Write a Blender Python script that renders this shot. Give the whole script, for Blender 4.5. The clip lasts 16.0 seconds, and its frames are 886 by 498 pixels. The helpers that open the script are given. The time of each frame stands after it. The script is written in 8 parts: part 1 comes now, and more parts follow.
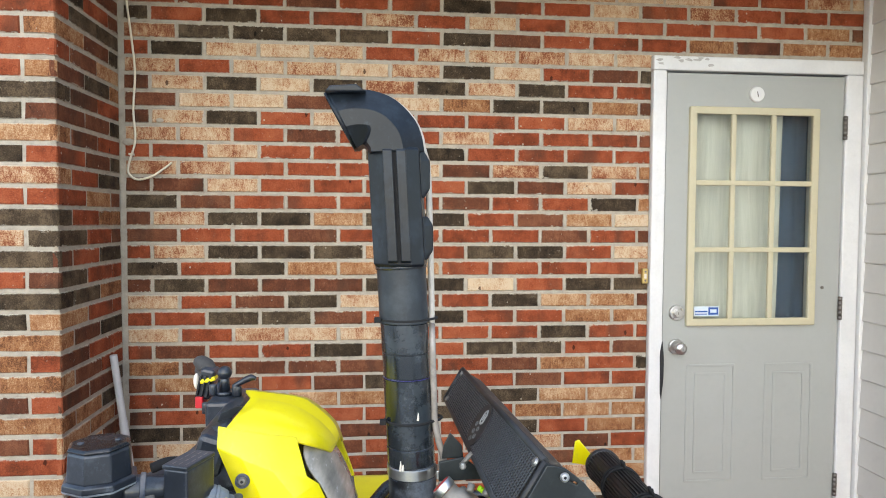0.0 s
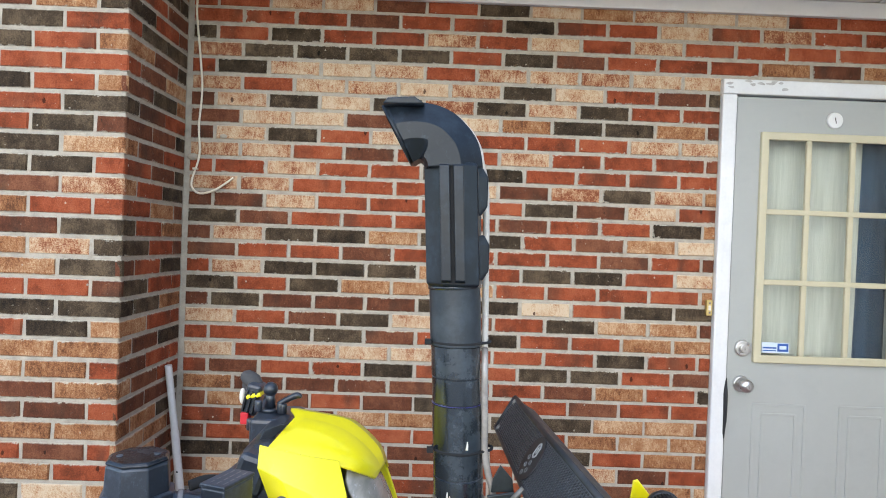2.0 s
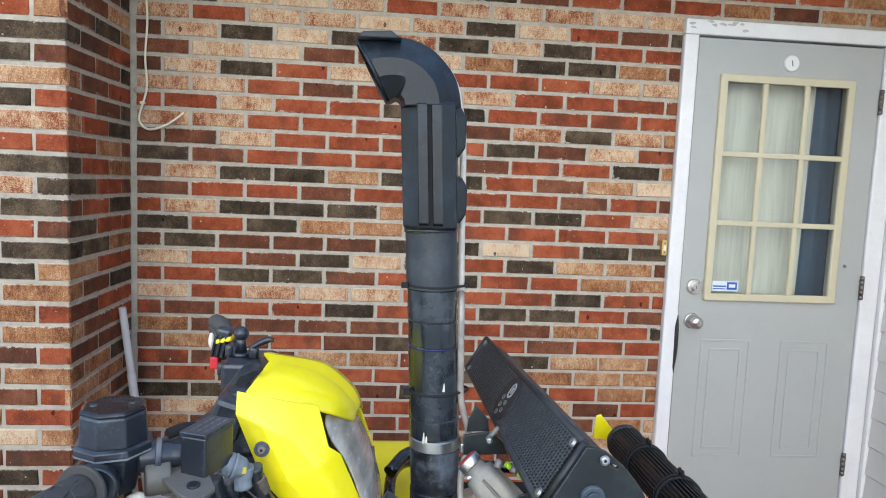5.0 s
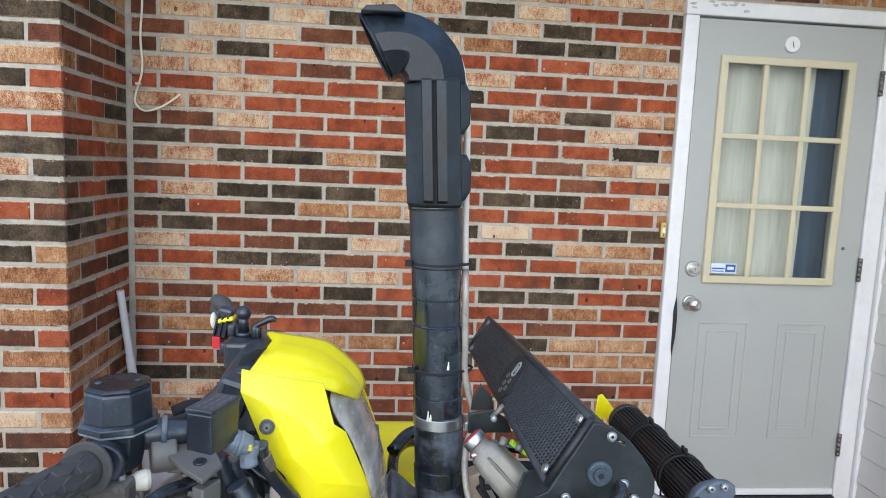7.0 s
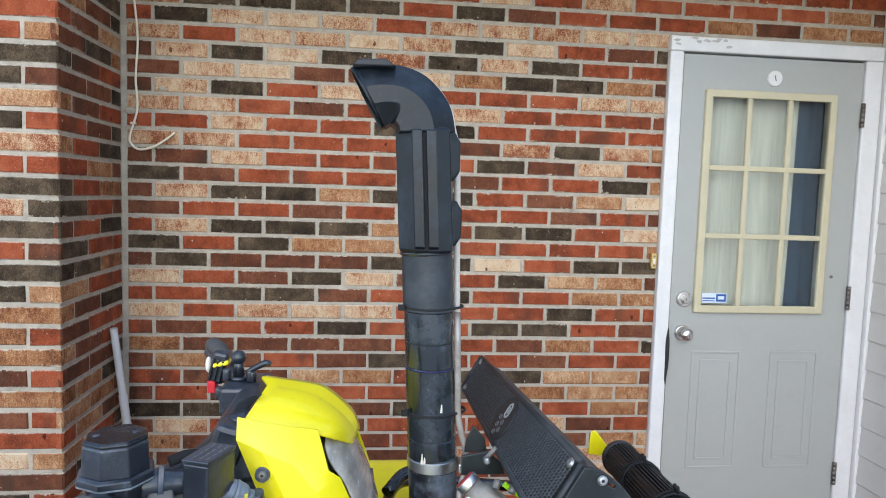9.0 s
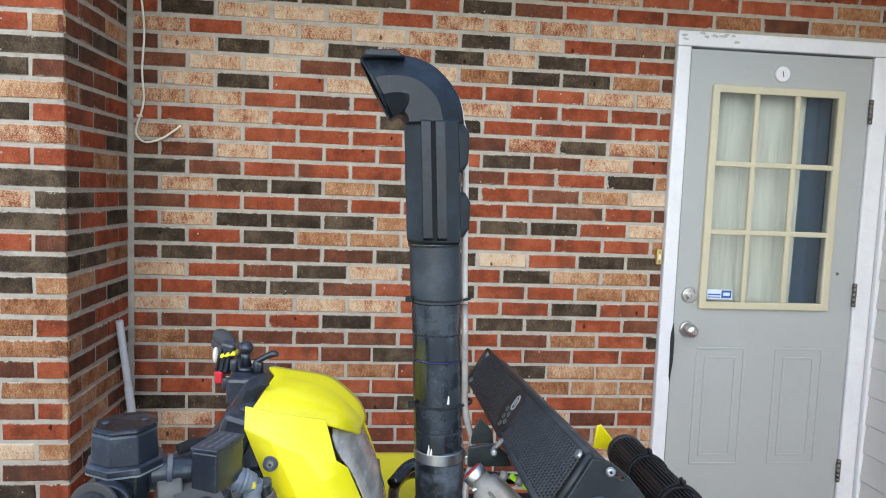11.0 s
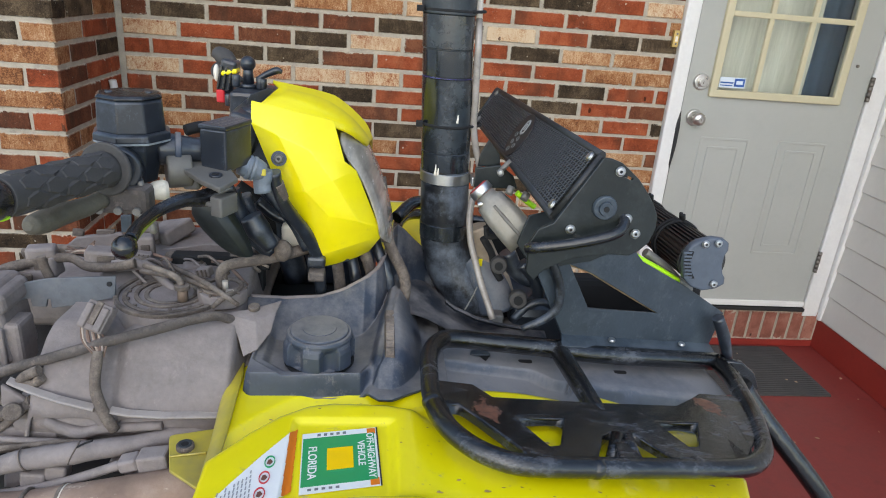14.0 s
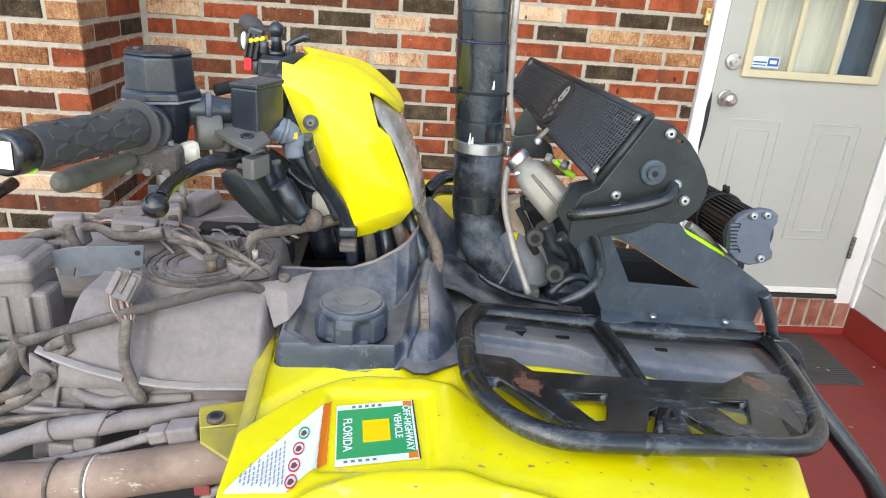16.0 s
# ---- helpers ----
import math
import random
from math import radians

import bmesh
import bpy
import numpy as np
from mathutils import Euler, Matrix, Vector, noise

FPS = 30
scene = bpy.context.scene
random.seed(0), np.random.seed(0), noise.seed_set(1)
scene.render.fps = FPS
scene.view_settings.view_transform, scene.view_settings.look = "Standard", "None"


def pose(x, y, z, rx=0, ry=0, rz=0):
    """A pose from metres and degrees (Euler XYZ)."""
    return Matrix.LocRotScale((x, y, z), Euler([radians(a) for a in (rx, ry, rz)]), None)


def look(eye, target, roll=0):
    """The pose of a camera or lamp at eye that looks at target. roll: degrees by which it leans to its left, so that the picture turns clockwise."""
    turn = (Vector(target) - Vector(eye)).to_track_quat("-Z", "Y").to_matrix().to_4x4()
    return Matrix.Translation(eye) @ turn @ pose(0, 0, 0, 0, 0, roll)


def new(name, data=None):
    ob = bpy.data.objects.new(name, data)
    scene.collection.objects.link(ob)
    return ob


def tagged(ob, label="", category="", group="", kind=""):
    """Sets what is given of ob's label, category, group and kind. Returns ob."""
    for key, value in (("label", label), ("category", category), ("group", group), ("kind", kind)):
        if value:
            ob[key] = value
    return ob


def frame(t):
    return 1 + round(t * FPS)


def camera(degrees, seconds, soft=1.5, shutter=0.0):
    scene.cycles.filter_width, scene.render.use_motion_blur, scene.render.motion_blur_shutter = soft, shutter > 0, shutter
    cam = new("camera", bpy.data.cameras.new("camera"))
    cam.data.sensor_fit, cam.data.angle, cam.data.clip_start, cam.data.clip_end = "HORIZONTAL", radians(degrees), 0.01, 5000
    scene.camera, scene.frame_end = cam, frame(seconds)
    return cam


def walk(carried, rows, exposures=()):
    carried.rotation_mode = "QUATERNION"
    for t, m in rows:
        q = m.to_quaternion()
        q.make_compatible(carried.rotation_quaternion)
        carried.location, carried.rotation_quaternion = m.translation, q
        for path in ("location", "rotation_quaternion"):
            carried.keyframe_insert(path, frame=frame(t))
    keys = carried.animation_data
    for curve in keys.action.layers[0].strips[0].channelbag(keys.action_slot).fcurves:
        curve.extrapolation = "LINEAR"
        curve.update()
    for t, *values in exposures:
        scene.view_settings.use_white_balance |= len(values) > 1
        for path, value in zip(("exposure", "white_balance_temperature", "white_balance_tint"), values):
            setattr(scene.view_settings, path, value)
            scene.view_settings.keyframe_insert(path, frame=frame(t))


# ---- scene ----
cam = camera(67.7, 16.0, soft=1.0)
PATH = [
    (0, (-0.186, 0.494, 1.594), (0.002, 2.483, 1.508), 0.3),
    (0.5, (-0.187, 0.5, 1.591), (0.028, 2.486, 1.485), 1.8),
    (1, (-0.187, 0.516, 1.594), (0.007, 2.503, 1.481), 0.9),
    (1.5, (-0.18, 0.538, 1.592), (-0.066, 2.535, 1.563), 0.5),
    (2, (-0.185, 0.538, 1.587), (-0.162, 2.538, 1.568), 2.1),
    (2.5, (-0.2, 0.529, 1.576), (-0.163, 2.528, 1.517), 2.4),
    (3, (-0.204, 0.531, 1.578), (-0.058, 2.514, 1.362), 2.9),
    (3.5, (-0.21, 0.548, 1.589), (-0.067, 2.529, 1.354), 2.8),
    (3.7, (-0.216, 0.546, 1.593), (-0.069, 2.532, 1.404), 3.3),
    (5.8, (-0.224, 0.561, 1.585), (-0.038, 2.542, 1.383), 2.0),
    (6, (-0.226, 0.557, 1.583), (-0.035, 2.538, 1.391), 2.2),
    (6.5, (-0.225, 0.563, 1.579), (-0.048, 2.543, 1.362), 1.9),
    (7, (-0.231, 0.563, 1.579), (-0.044, 2.54, 1.337), 2.4),
    (7.5, (-0.233, 0.562, 1.579), (-0.035, 2.537, 1.338), 2.0),
    (8, (-0.229, 0.548, 1.596), (-0.035, 2.529, 1.407), 1.0),
    (8.2, (-0.228, 0.541, 1.61), (-0.032, 2.525, 1.456), 1.1),
    (10.5, (-0.238, 0.555, 1.596), (-0.034, 2.537, 1.421), 2.3),
    (11, (-0.237, 0.546, 1.599), (-0.043, 2.529, 1.428), 2.1),
    (11.5, (-0.237, 0.549, 1.594), (-0.034, 2.532, 1.428), 1.8),
    (12, (-0.243, 0.554, 1.591), (-0.046, 2.536, 1.41), 2.1),
    (12.5, (-0.246, 0.541, 1.573), (-0.04, 2.519, 1.356), 1.7),
    (13, (-0.254, 0.537, 1.526), (-0.005, 2.475, 1.098), 3.9),
    (13.5, (-0.255, 0.537, 1.479), (-0.048, 2.425, 0.85), 5.4),
    (14, (-0.248, 0.541, 1.463), (-0.026, 2.393, 0.742), 4.7),
    (14.5, (-0.243, 0.541, 1.447), (-0.015, 2.393, 0.728), 2.6),
    (15, (-0.244, 0.552, 1.44), (-0.068, 2.401, 0.698), 1.4),
    (15.5, (-0.241, 0.559, 1.439), (-0.062, 2.411, 0.707), 1.4),
    (16, (-0.266, 0.563, 1.426), (-0.098, 2.408, 0.672), 4.3),
]
walk(cam, [(t, look(eye, target, roll)) for t, eye, target, roll in PATH],
     [(0, 0.62, 7100, 8), (1, 0.60, 6750, 8), (2, 0.60, 6550, 8), (2.6, 0.54, 6570, 8), (7, 0.50, 6470, 8), (8, 0.48, 6470, 8), (10.5, 0.48, 6420, 8), (12.5, 0.44, 6420, 8), (13, 0.66, 6100, 8), (13.5, 0.42, 6400, 8), (14, 0.34, 7050, 8), (14.5, 0.50, 7050, 8), (15, 0.76, 7150, 8), (16, 0.92, 7200, 8)])

# ---- world and light: an open porch under a bright overcast sky ----
world = bpy.data.worlds.new("world")
scene.world = world
world.use_nodes = True
_wn, _wl = world.node_tree.nodes, world.node_tree.links
_wn.clear()
_sky = _wn.new("ShaderNodeTexSky")
_sky.sky_type = "NISHITA"
_sky.sun_disc = False
_sky.sun_elevation, _sky.sun_rotation = radians(36), radians(193)
_sky.air_density, _sky.dust_density, _sky.ozone_density = 1.0, 0.6, 1.3
_bg = _wn.new("ShaderNodeBackground")
_bg.inputs["Strength"].default_value = 0.275
_wo = _wn.new("ShaderNodeOutputWorld")
_wl.new(_sky.outputs[0], _bg.inputs["Color"])
_wl.new(_bg.outputs[0], _wo.inputs["Surface"])
sun = new("sun", bpy.data.lights.new("sun", "SUN"))
sun.data.energy, sun.data.angle, sun.data.color = 0.92, radians(90), (1.0, 0.985, 0.965)
sun.matrix_world = look((-1.2, -5.0, 3.8), (0, 0, 0))

# ---- materials ----
def srgb(r, g, b):
    f = lambda c: c / 12.92 if c <= 0.04045 else ((c + 0.055) / 1.055) ** 2.4
    return (f(r / 255), f(g / 255), f(b / 255), 1)


class Nodes:
    """A small builder for node materials."""

    def __init__(self, name):
        self.m = bpy.data.materials.new(name)
        self.m.use_nodes = True
        self.t = self.m.node_tree
        self.t.nodes.clear()
        self.out = self.t.nodes.new("ShaderNodeOutputMaterial")
        self.b = self.t.nodes.new("ShaderNodeBsdfPrincipled")
        self.link(self.b.outputs[0], self.out.inputs[0])
        self.co = self.t.nodes.new("ShaderNodeTexCoord").outputs["Object"]

    def link(self, a, b):
        self.t.links.new(a, b)

    def put(self, socket, value):
        if isinstance(value, (int, float, tuple)):
            socket.default_value = value
        else:
            self.link(value, socket)

    def noise(self, scale, detail=4, rough=0.55, stretch=None, offset=None):
        n = self.t.nodes.new("ShaderNodeTexNoise")
        n.inputs["Scale"].default_value, n.inputs["Detail"].default_value, n.inputs["Roughness"].default_value = scale, detail, rough
        co = self.co
        if offset is not None:
            a = self.t.nodes.new("ShaderNodeVectorMath")
            a.operation = "ADD"
            self.link(co, a.inputs[0])
            self.link(offset, a.inputs[1])
            co = a.outputs[0]
        if stretch:
            mp = self.t.nodes.new("ShaderNodeMapping")
            mp.inputs["Scale"].default_value = stretch
            self.link(co, mp.inputs[0])
            co = mp.outputs[0]
        self.link(co, n.inputs["Vector"])
        return n.outputs[0]

    def ramp(self, fac, *stops):
        r = self.t.nodes.new("ShaderNodeValToRGB")
        while len(r.color_ramp.elements) < len(stops):
            r.color_ramp.elements.new(0.5)
        for e, (p, c) in zip(r.color_ramp.elements, stops):
            e.position, e.color = p, c if isinstance(c, tuple) else (c, c, c, 1)
        self.link(fac, r.inputs[0])
        return r.outputs[0]

    def mix(self, fac, a, b, mode="MIX"):
        n = self.t.nodes.new("ShaderNodeMix")
        n.data_type, n.blend_type = "RGBA", mode
        self.put(n.inputs[0], fac)
        self.put(n.inputs[6], a)
        self.put(n.inputs[7], b)
        return n.outputs[2]

    def math(self, op, a, b=0.0):
        n = self.t.nodes.new("ShaderNodeMath")
        n.operation = op
        self.put(n.inputs[0], a)
        self.put(n.inputs[1], b)
        return n.outputs[0]

    def spots(self, scale, size, rare, stretch, offset):
        """Sparse roundish flecks: one in a cell, in the share of cells above rare."""
        a = self.t.nodes.new("ShaderNodeVectorMath")
        a.operation = "ADD"
        self.link(self.co, a.inputs[0])
        self.link(offset, a.inputs[1])
        mp = self.t.nodes.new("ShaderNodeMapping")
        mp.inputs["Scale"].default_value = stretch
        self.link(a.outputs[0], mp.inputs[0])
        v = self.t.nodes.new("ShaderNodeTexVoronoi")
        v.inputs["Scale"].default_value = scale
        self.link(mp.outputs[0], v.inputs["Vector"])
        c = self.t.nodes.new("ShaderNodeSeparateColor")
        self.link(v.outputs["Color"], c.inputs[0])
        near = self.math("ADD", v.outputs["Distance"], self.math("MULTIPLY", self.math("SUBTRACT", self.noise(160, 4, 0.7), 0.5), 0.20))
        return self.math("MULTIPLY", self.math("LESS_THAN", near, size), self.math("GREATER_THAN", c.outputs[0], rare))

    def random(self):
        return self.t.nodes.new("ShaderNodeObjectInfo").outputs["Random"]

    def island(self):
        return self.t.nodes.new("ShaderNodeNewGeometry").outputs["Random Per Island"]

    def up(self):
        s = self.t.nodes.new("ShaderNodeSeparateXYZ")
        self.link(self.t.nodes.new("ShaderNodeNewGeometry").outputs["Normal"], s.inputs[0])
        return s.outputs[2]

    def bump(self, height, strength=0.3, dist=0.002):
        n = self.t.nodes.new("ShaderNodeBump")
        n.inputs["Strength"].default_value, n.inputs["Distance"].default_value = strength, dist
        self.link(height, n.inputs["Height"])
        self.link(n.outputs[0], self.b.inputs["Normal"])

    def done(self, colour, rough=0.6, metal=0.0, spec=0.5, coat=0.0):
        self.put(self.b.inputs["Base Color"], colour)
        self.put(self.b.inputs["Roughness"], rough)
        self.put(self.b.inputs["Metallic"], metal)
        self.b.inputs["Specular IOR Level"].default_value = spec
        self.b.inputs["Coat Weight"].default_value = coat
        self.b.inputs["Coat Roughness"].default_value = 0.12
        return self.m


def plain(name, colour, rough=0.5, metal=0.0, vary=0.12, scale=18.0, bump=0.0, lump=0.0, settle=0.10, spec=0.5, coat=0.0, dust=0.0, dust_colour=(0.30, 0.24, 0.20, 1)):
    """A surface with a soft two-scale variation, fine relief and, where dust is given, pale dirt in patches and on upward faces."""
    n = Nodes(name)
    a, b = n.noise(scale, 5), n.noise(scale * 9, 3)
    c = tuple(colour)
    dark = tuple(v * (1 - vary) for v in c[:3]) + (1,)
    lite = tuple(min(1, v * (1 + vary)) for v in c[:3]) + (1,)
    col = n.ramp(n.math("ADD", n.math("MULTIPLY", a, 0.7), n.math("MULTIPLY", b, 0.3)), (0.3, dark), (0.7, lite))
    col = n.mix(n.math("MULTIPLY", n.ramp(n.noise(scale * 2.1, 8, 0.7), (0.30, 1.0), (0.46, 0.0)), min(0.6, vary * 1.6)), col, tuple(v * 0.4 for v in c[:3]) + (1,))
    r = n.math("ADD", n.math("MULTIPLY", a, 0.25), rough - 0.12)
    if dust:
        cloud = n.math("ADD", n.math("MULTIPLY", n.noise(scale * 0.7, 10, 0.72), 0.85), n.math("MULTIPLY", n.math("SUBTRACT", n.up(), 0.4), settle))
        patch = n.ramp(cloud, (0.40, 0.0), (0.50, 0.5), (0.61, 1.0))
        rub = n.ramp(n.noise(scale * 3.2, 9, 0.8, stretch=(1.0, 0.8, 0.7)), (0.56, 0.0), (0.66, 0.6))
        d = n.math("MULTIPLY", n.math("MAXIMUM", patch, rub), dust)
        col = n.mix(d, col, dust_colour)
        r = n.math("ADD", r, n.math("MULTIPLY", d, 0.4))
    if lump:
        n.bump(n.math("ADD", n.noise(scale * 14, 4), n.math("MULTIPLY", n.noise(scale * 1.6, 6, 0.6), 6.0)), lump, 0.002)
    elif bump:
        n.bump(n.noise(scale * 14, 4), bump, 0.001)
    return n.done(col, r, metal, spec, coat)


def brick_material(name, stops, speck, mottle, flash=None, joined=False, ends=True):
    """Fired clay: each brick takes its own tone, with blotches, drag streaks, lime specks and pits."""
    n = Nodes(name)
    own = n.island() if joined else n.random()
    off = n.t.nodes.new("ShaderNodeCombineXYZ")
    for i, k in enumerate((37.0, 91.0, 53.0)):
        n.link(n.math("MULTIPLY", own, k), off.inputs[i])
    off = off.outputs[0]
    blot = n.noise(16, 6, 0.6, offset=off)
    streak = n.noise(105, 7, 0.72, stretch=(1.0, 1.0, 0.42), offset=off)
    fine = n.noise(260, 4, 0.7, offset=off)
    grain = n.math("ADD", n.math("MULTIPLY", streak, mottle), n.math("MULTIPLY", blot, 1.0 - mottle))
    base = n.math("ADD", grain, n.math("ADD", n.math("MULTIPLY", n.math("SUBTRACT", own, 0.5), 0.16), n.math("MULTIPLY", n.math("SUBTRACT", fine, 0.5), 0.62)))
    col = n.ramp(base, *stops)
    if flash:
        part_ = n.ramp(n.noise(7, 3, 0.5, stretch=(1.0, 1.0, 0.4), offset=off), (0.55, 0.0), (0.68, 0.65))
        col = n.mix(part_, col, flash)
    pit = n.spots(22, 0.13, 0.84, (1.0, 1.0, 0.6), off)
    col = n.mix(n.math("MULTIPLY", pit, 0.85), col, tuple(c * 0.25 for c in stops[0][1][:3]) + (1,))
    lime = n.math("MULTIPLY", n.ramp(n.noise(70, 7, 0.78, offset=off), (0.635, 0.0), (0.675, 1.0)), speck)
    lime = n.math("MAXIMUM", lime, n.math("MULTIPLY", n.spots(34, 0.11, 0.86, (1.0, 1.0, 0.8), off), speck))
    if not joined:
        # mortar smeared over the arrises, wide in a few places only
        s = n.t.nodes.new("ShaderNodeSeparateXYZ")
        n.link(n.t.nodes.new("ShaderNodeTexCoord").outputs["Generated"], s.inputs[0])
        away = [n.math("MULTIPLY", n.math("SUBTRACT", 1.0, n.math("ABSOLUTE", n.math("SUBTRACT", n.math("MULTIPLY", s.outputs[a], 2.0), 1.0))), k) for a, k in ((0, 0.095), (2, 0.027))]
        wide = n.ramp(n.noise(9, 3, 0.5, offset=off), (0.54, 0.010), (0.70, 0.050))
        d = n.math("ADD", n.math("MINIMUM", *away) if ends else away[1], n.math("MULTIPLY", n.math("SUBTRACT", n.noise(60, 7, 0.75, offset=off), 0.54), wide))
        lime = n.math("MAXIMUM", lime, n.ramp(d, (0.0, 0.9), (0.0012, 0.0)))
    col = n.mix(lime, col, srgb(186, 177, 160))
    n.bump(n.math("ADD", n.math("MULTIPLY", fine, 0.8), n.math("ADD", blot, streak)), 0.75, 0.004)
    return n.done(col, 0.9, 0, 0.2)


BRICK = {
    "R": ((0.30, srgb(100, 50, 30)), (0.50, srgb(145, 70, 43)), (0.72, srgb(169, 95, 63))),
    "D": ((0.32, srgb(36, 29, 22)), (0.50, srgb(70, 57, 43)), (0.70, srgb(108, 91, 71))),
    "B": ((0.28, srgb(74, 43, 30)), (0.50, srgb(106, 62, 43)), (0.74, srgb(138, 90, 64))),
    "T": ((0.36, srgb(126, 70, 46)), (0.43, srgb(168, 118, 86)), (0.50, srgb(188, 152, 118)), (0.62, srgb(206, 183, 153))),
    "O": ((0.34, srgb(98, 62, 40)), (0.45, srgb(146, 96, 62)), (0.55, srgb(166, 122, 86)), (0.68, srgb(200, 166, 130))),
}
# lime specks, share of drag streaks, tone of the half-burnt part
TRAITS = {"R": (0.75, 0.25, srgb(86, 56, 42)), "D": (0.6, 0.3, None), "B": (0.6, 0.35, srgb(62, 52, 42)), "T": (0.6, 0.5, None), "O": (0.5, 0.5, None)}
brick_mats = {k: brick_material("brick_" + k, v, *TRAITS[k]) for k, v in BRICK.items()}
brick_rest = {k: brick_material("brick_rest_" + k, v, *TRAITS[k], True) for k, v in BRICK.items()}
brick_pier = {k: brick_material("brick_pier_" + k, v, *TRAITS[k], ends=False) for k, v in BRICK.items()}
mortar = plain("mortar", srgb(170, 160, 145), 0.95, vary=0.22, scale=24, bump=0.7, spec=0.2)
white_paint = plain("white_paint", (0.70, 0.69, 0.66, 1), 0.45, vary=0.05, scale=6, bump=0.05)
door_paint = plain("door_paint", srgb(164, 165, 159), 0.5, vary=0.035, scale=5, bump=0.04)
cream = plain("cream_plastic", srgb(191, 182, 152), 0.45, vary=0.05, scale=12, bump=0.05)
siding_mat = plain("vinyl_siding", srgb(196, 191, 184), 0.5, vary=0.04, scale=5, bump=0.08)
red_floor = plain("red_floor_paint", srgb(128, 50, 46), 0.5, vary=0.16, scale=7, bump=0.15)
soffit_mat = plain("soffit", srgb(226, 222, 214), 0.6, vary=0.05, scale=6)
# unseen ground, made pale so that it bounces light onto wall and ceiling
earth = plain("pale_concrete", (0.55, 0.54, 0.52, 1), 0.9, vary=0.2, scale=2, bump=0.3)

# ---- geometry helpers ----
def obj(name, bm, mat, parent=None, label="", smooth=False):
    me = bpy.data.meshes.new(name)
    bmesh.ops.recalc_face_normals(bm, faces=bm.faces)
    bm.to_mesh(me)
    bm.free()
    for m in (mat if isinstance(mat, (list, tuple)) else [mat]):
        me.materials.append(m)
    if smooth:
        me.shade_smooth()
    ob = new(name, me)
    if parent is not None:
        ob.parent = parent
    if label:
        ob["label"] = label
    return ob


def part(name, bm, mat, parent, label="", smooth=False):
    return obj(name, bm, mat, parent, label, smooth)


def thing(name, label, category, group="", kind="", at=(0, 0, 0)):
    ob = new(name)
    ob.location = at
    return tagged(ob, label, category, group, kind)


def box(x0, x1, y0, y1, z0, z1, bevel=0.0, seg=2, bm=None, m=None):
    bm2 = bmesh.new()
    bmesh.ops.create_cube(bm2, size=1, matrix=Matrix.Translation(((x0 + x1) / 2, (y0 + y1) / 2, (z0 + z1) / 2)) @ Matrix.Diagonal((x1 - x0, y1 - y0, z1 - z0, 1)))
    if bevel:
        bmesh.ops.bevel(bm2, geom=bm2.edges[:], offset=bevel, segments=seg, affect="EDGES", profile=0.5)
    if m is not None:
        bmesh.ops.transform(bm2, matrix=m, verts=bm2.verts)
    return bm2 if bm is None else join(bm, bm2)


def join(bm, other):
    tmp = bpy.data.meshes.new("tmp")
    other.to_mesh(tmp)
    other.free()
    bm.from_mesh(tmp)
    bpy.data.meshes.remove(tmp)
    return bm


def rod(p, q, r, r2=None, n=16, bevel=0.0, bm=None):
    """A capped cylinder or cone from p to q."""
    p, q = Vector(p), Vector(q)
    bm2 = bmesh.new()
    d = q - p
    m = Matrix.Translation((p + q) / 2) @ d.to_track_quat("Z", "Y").to_matrix().to_4x4()
    bmesh.ops.create_cone(bm2, cap_ends=True, segments=n, radius1=r, radius2=r if r2 is None else r2, depth=d.length, matrix=m)
    if bevel:
        rim = [e for e in bm2.edges if any(len(f.verts) > 4 for f in e.link_faces)]
        bmesh.ops.bevel(bm2, geom=rim, offset=bevel, segments=2, affect="EDGES", profile=0.5)
    for f in bm2.faces:
        f.smooth = len(f.verts) == 4
    return bm2 if bm is None else join(bm, bm2)


def ball(c, r, squash=(1, 1, 1), n=14, bm=None):
    bm2 = bmesh.new()
    bmesh.ops.create_uvsphere(bm2, u_segments=n, v_segments=n // 2 + 2, radius=r, matrix=Matrix.Translation(c) @ Matrix.Diagonal((*squash, 1)))
    for f in bm2.faces:
        f.smooth = True
    return bm2 if bm is None else join(bm, bm2)


def spline(points, step=6):
    """A smooth line through the points (Catmull-Rom)."""
    p = [Vector(v) for v in points]
    if len(p) < 3:
        return p
    p = [2 * p[0] - p[1]] + p + [2 * p[-1] - p[-2]]
    out = []
    for i in range(1, len(p) - 2):
        for k in range(step):
            t = k / step
            a, b, c, d = p[i - 1], p[i], p[i + 1], p[i + 2]
            out.append(0.5 * (2 * b + (c - a) * t + (2 * a - 5 * b + 4 * c - d) * t * t + (3 * b - a - 3 * c + d) * t ** 3))
    return out + [p[-2]]


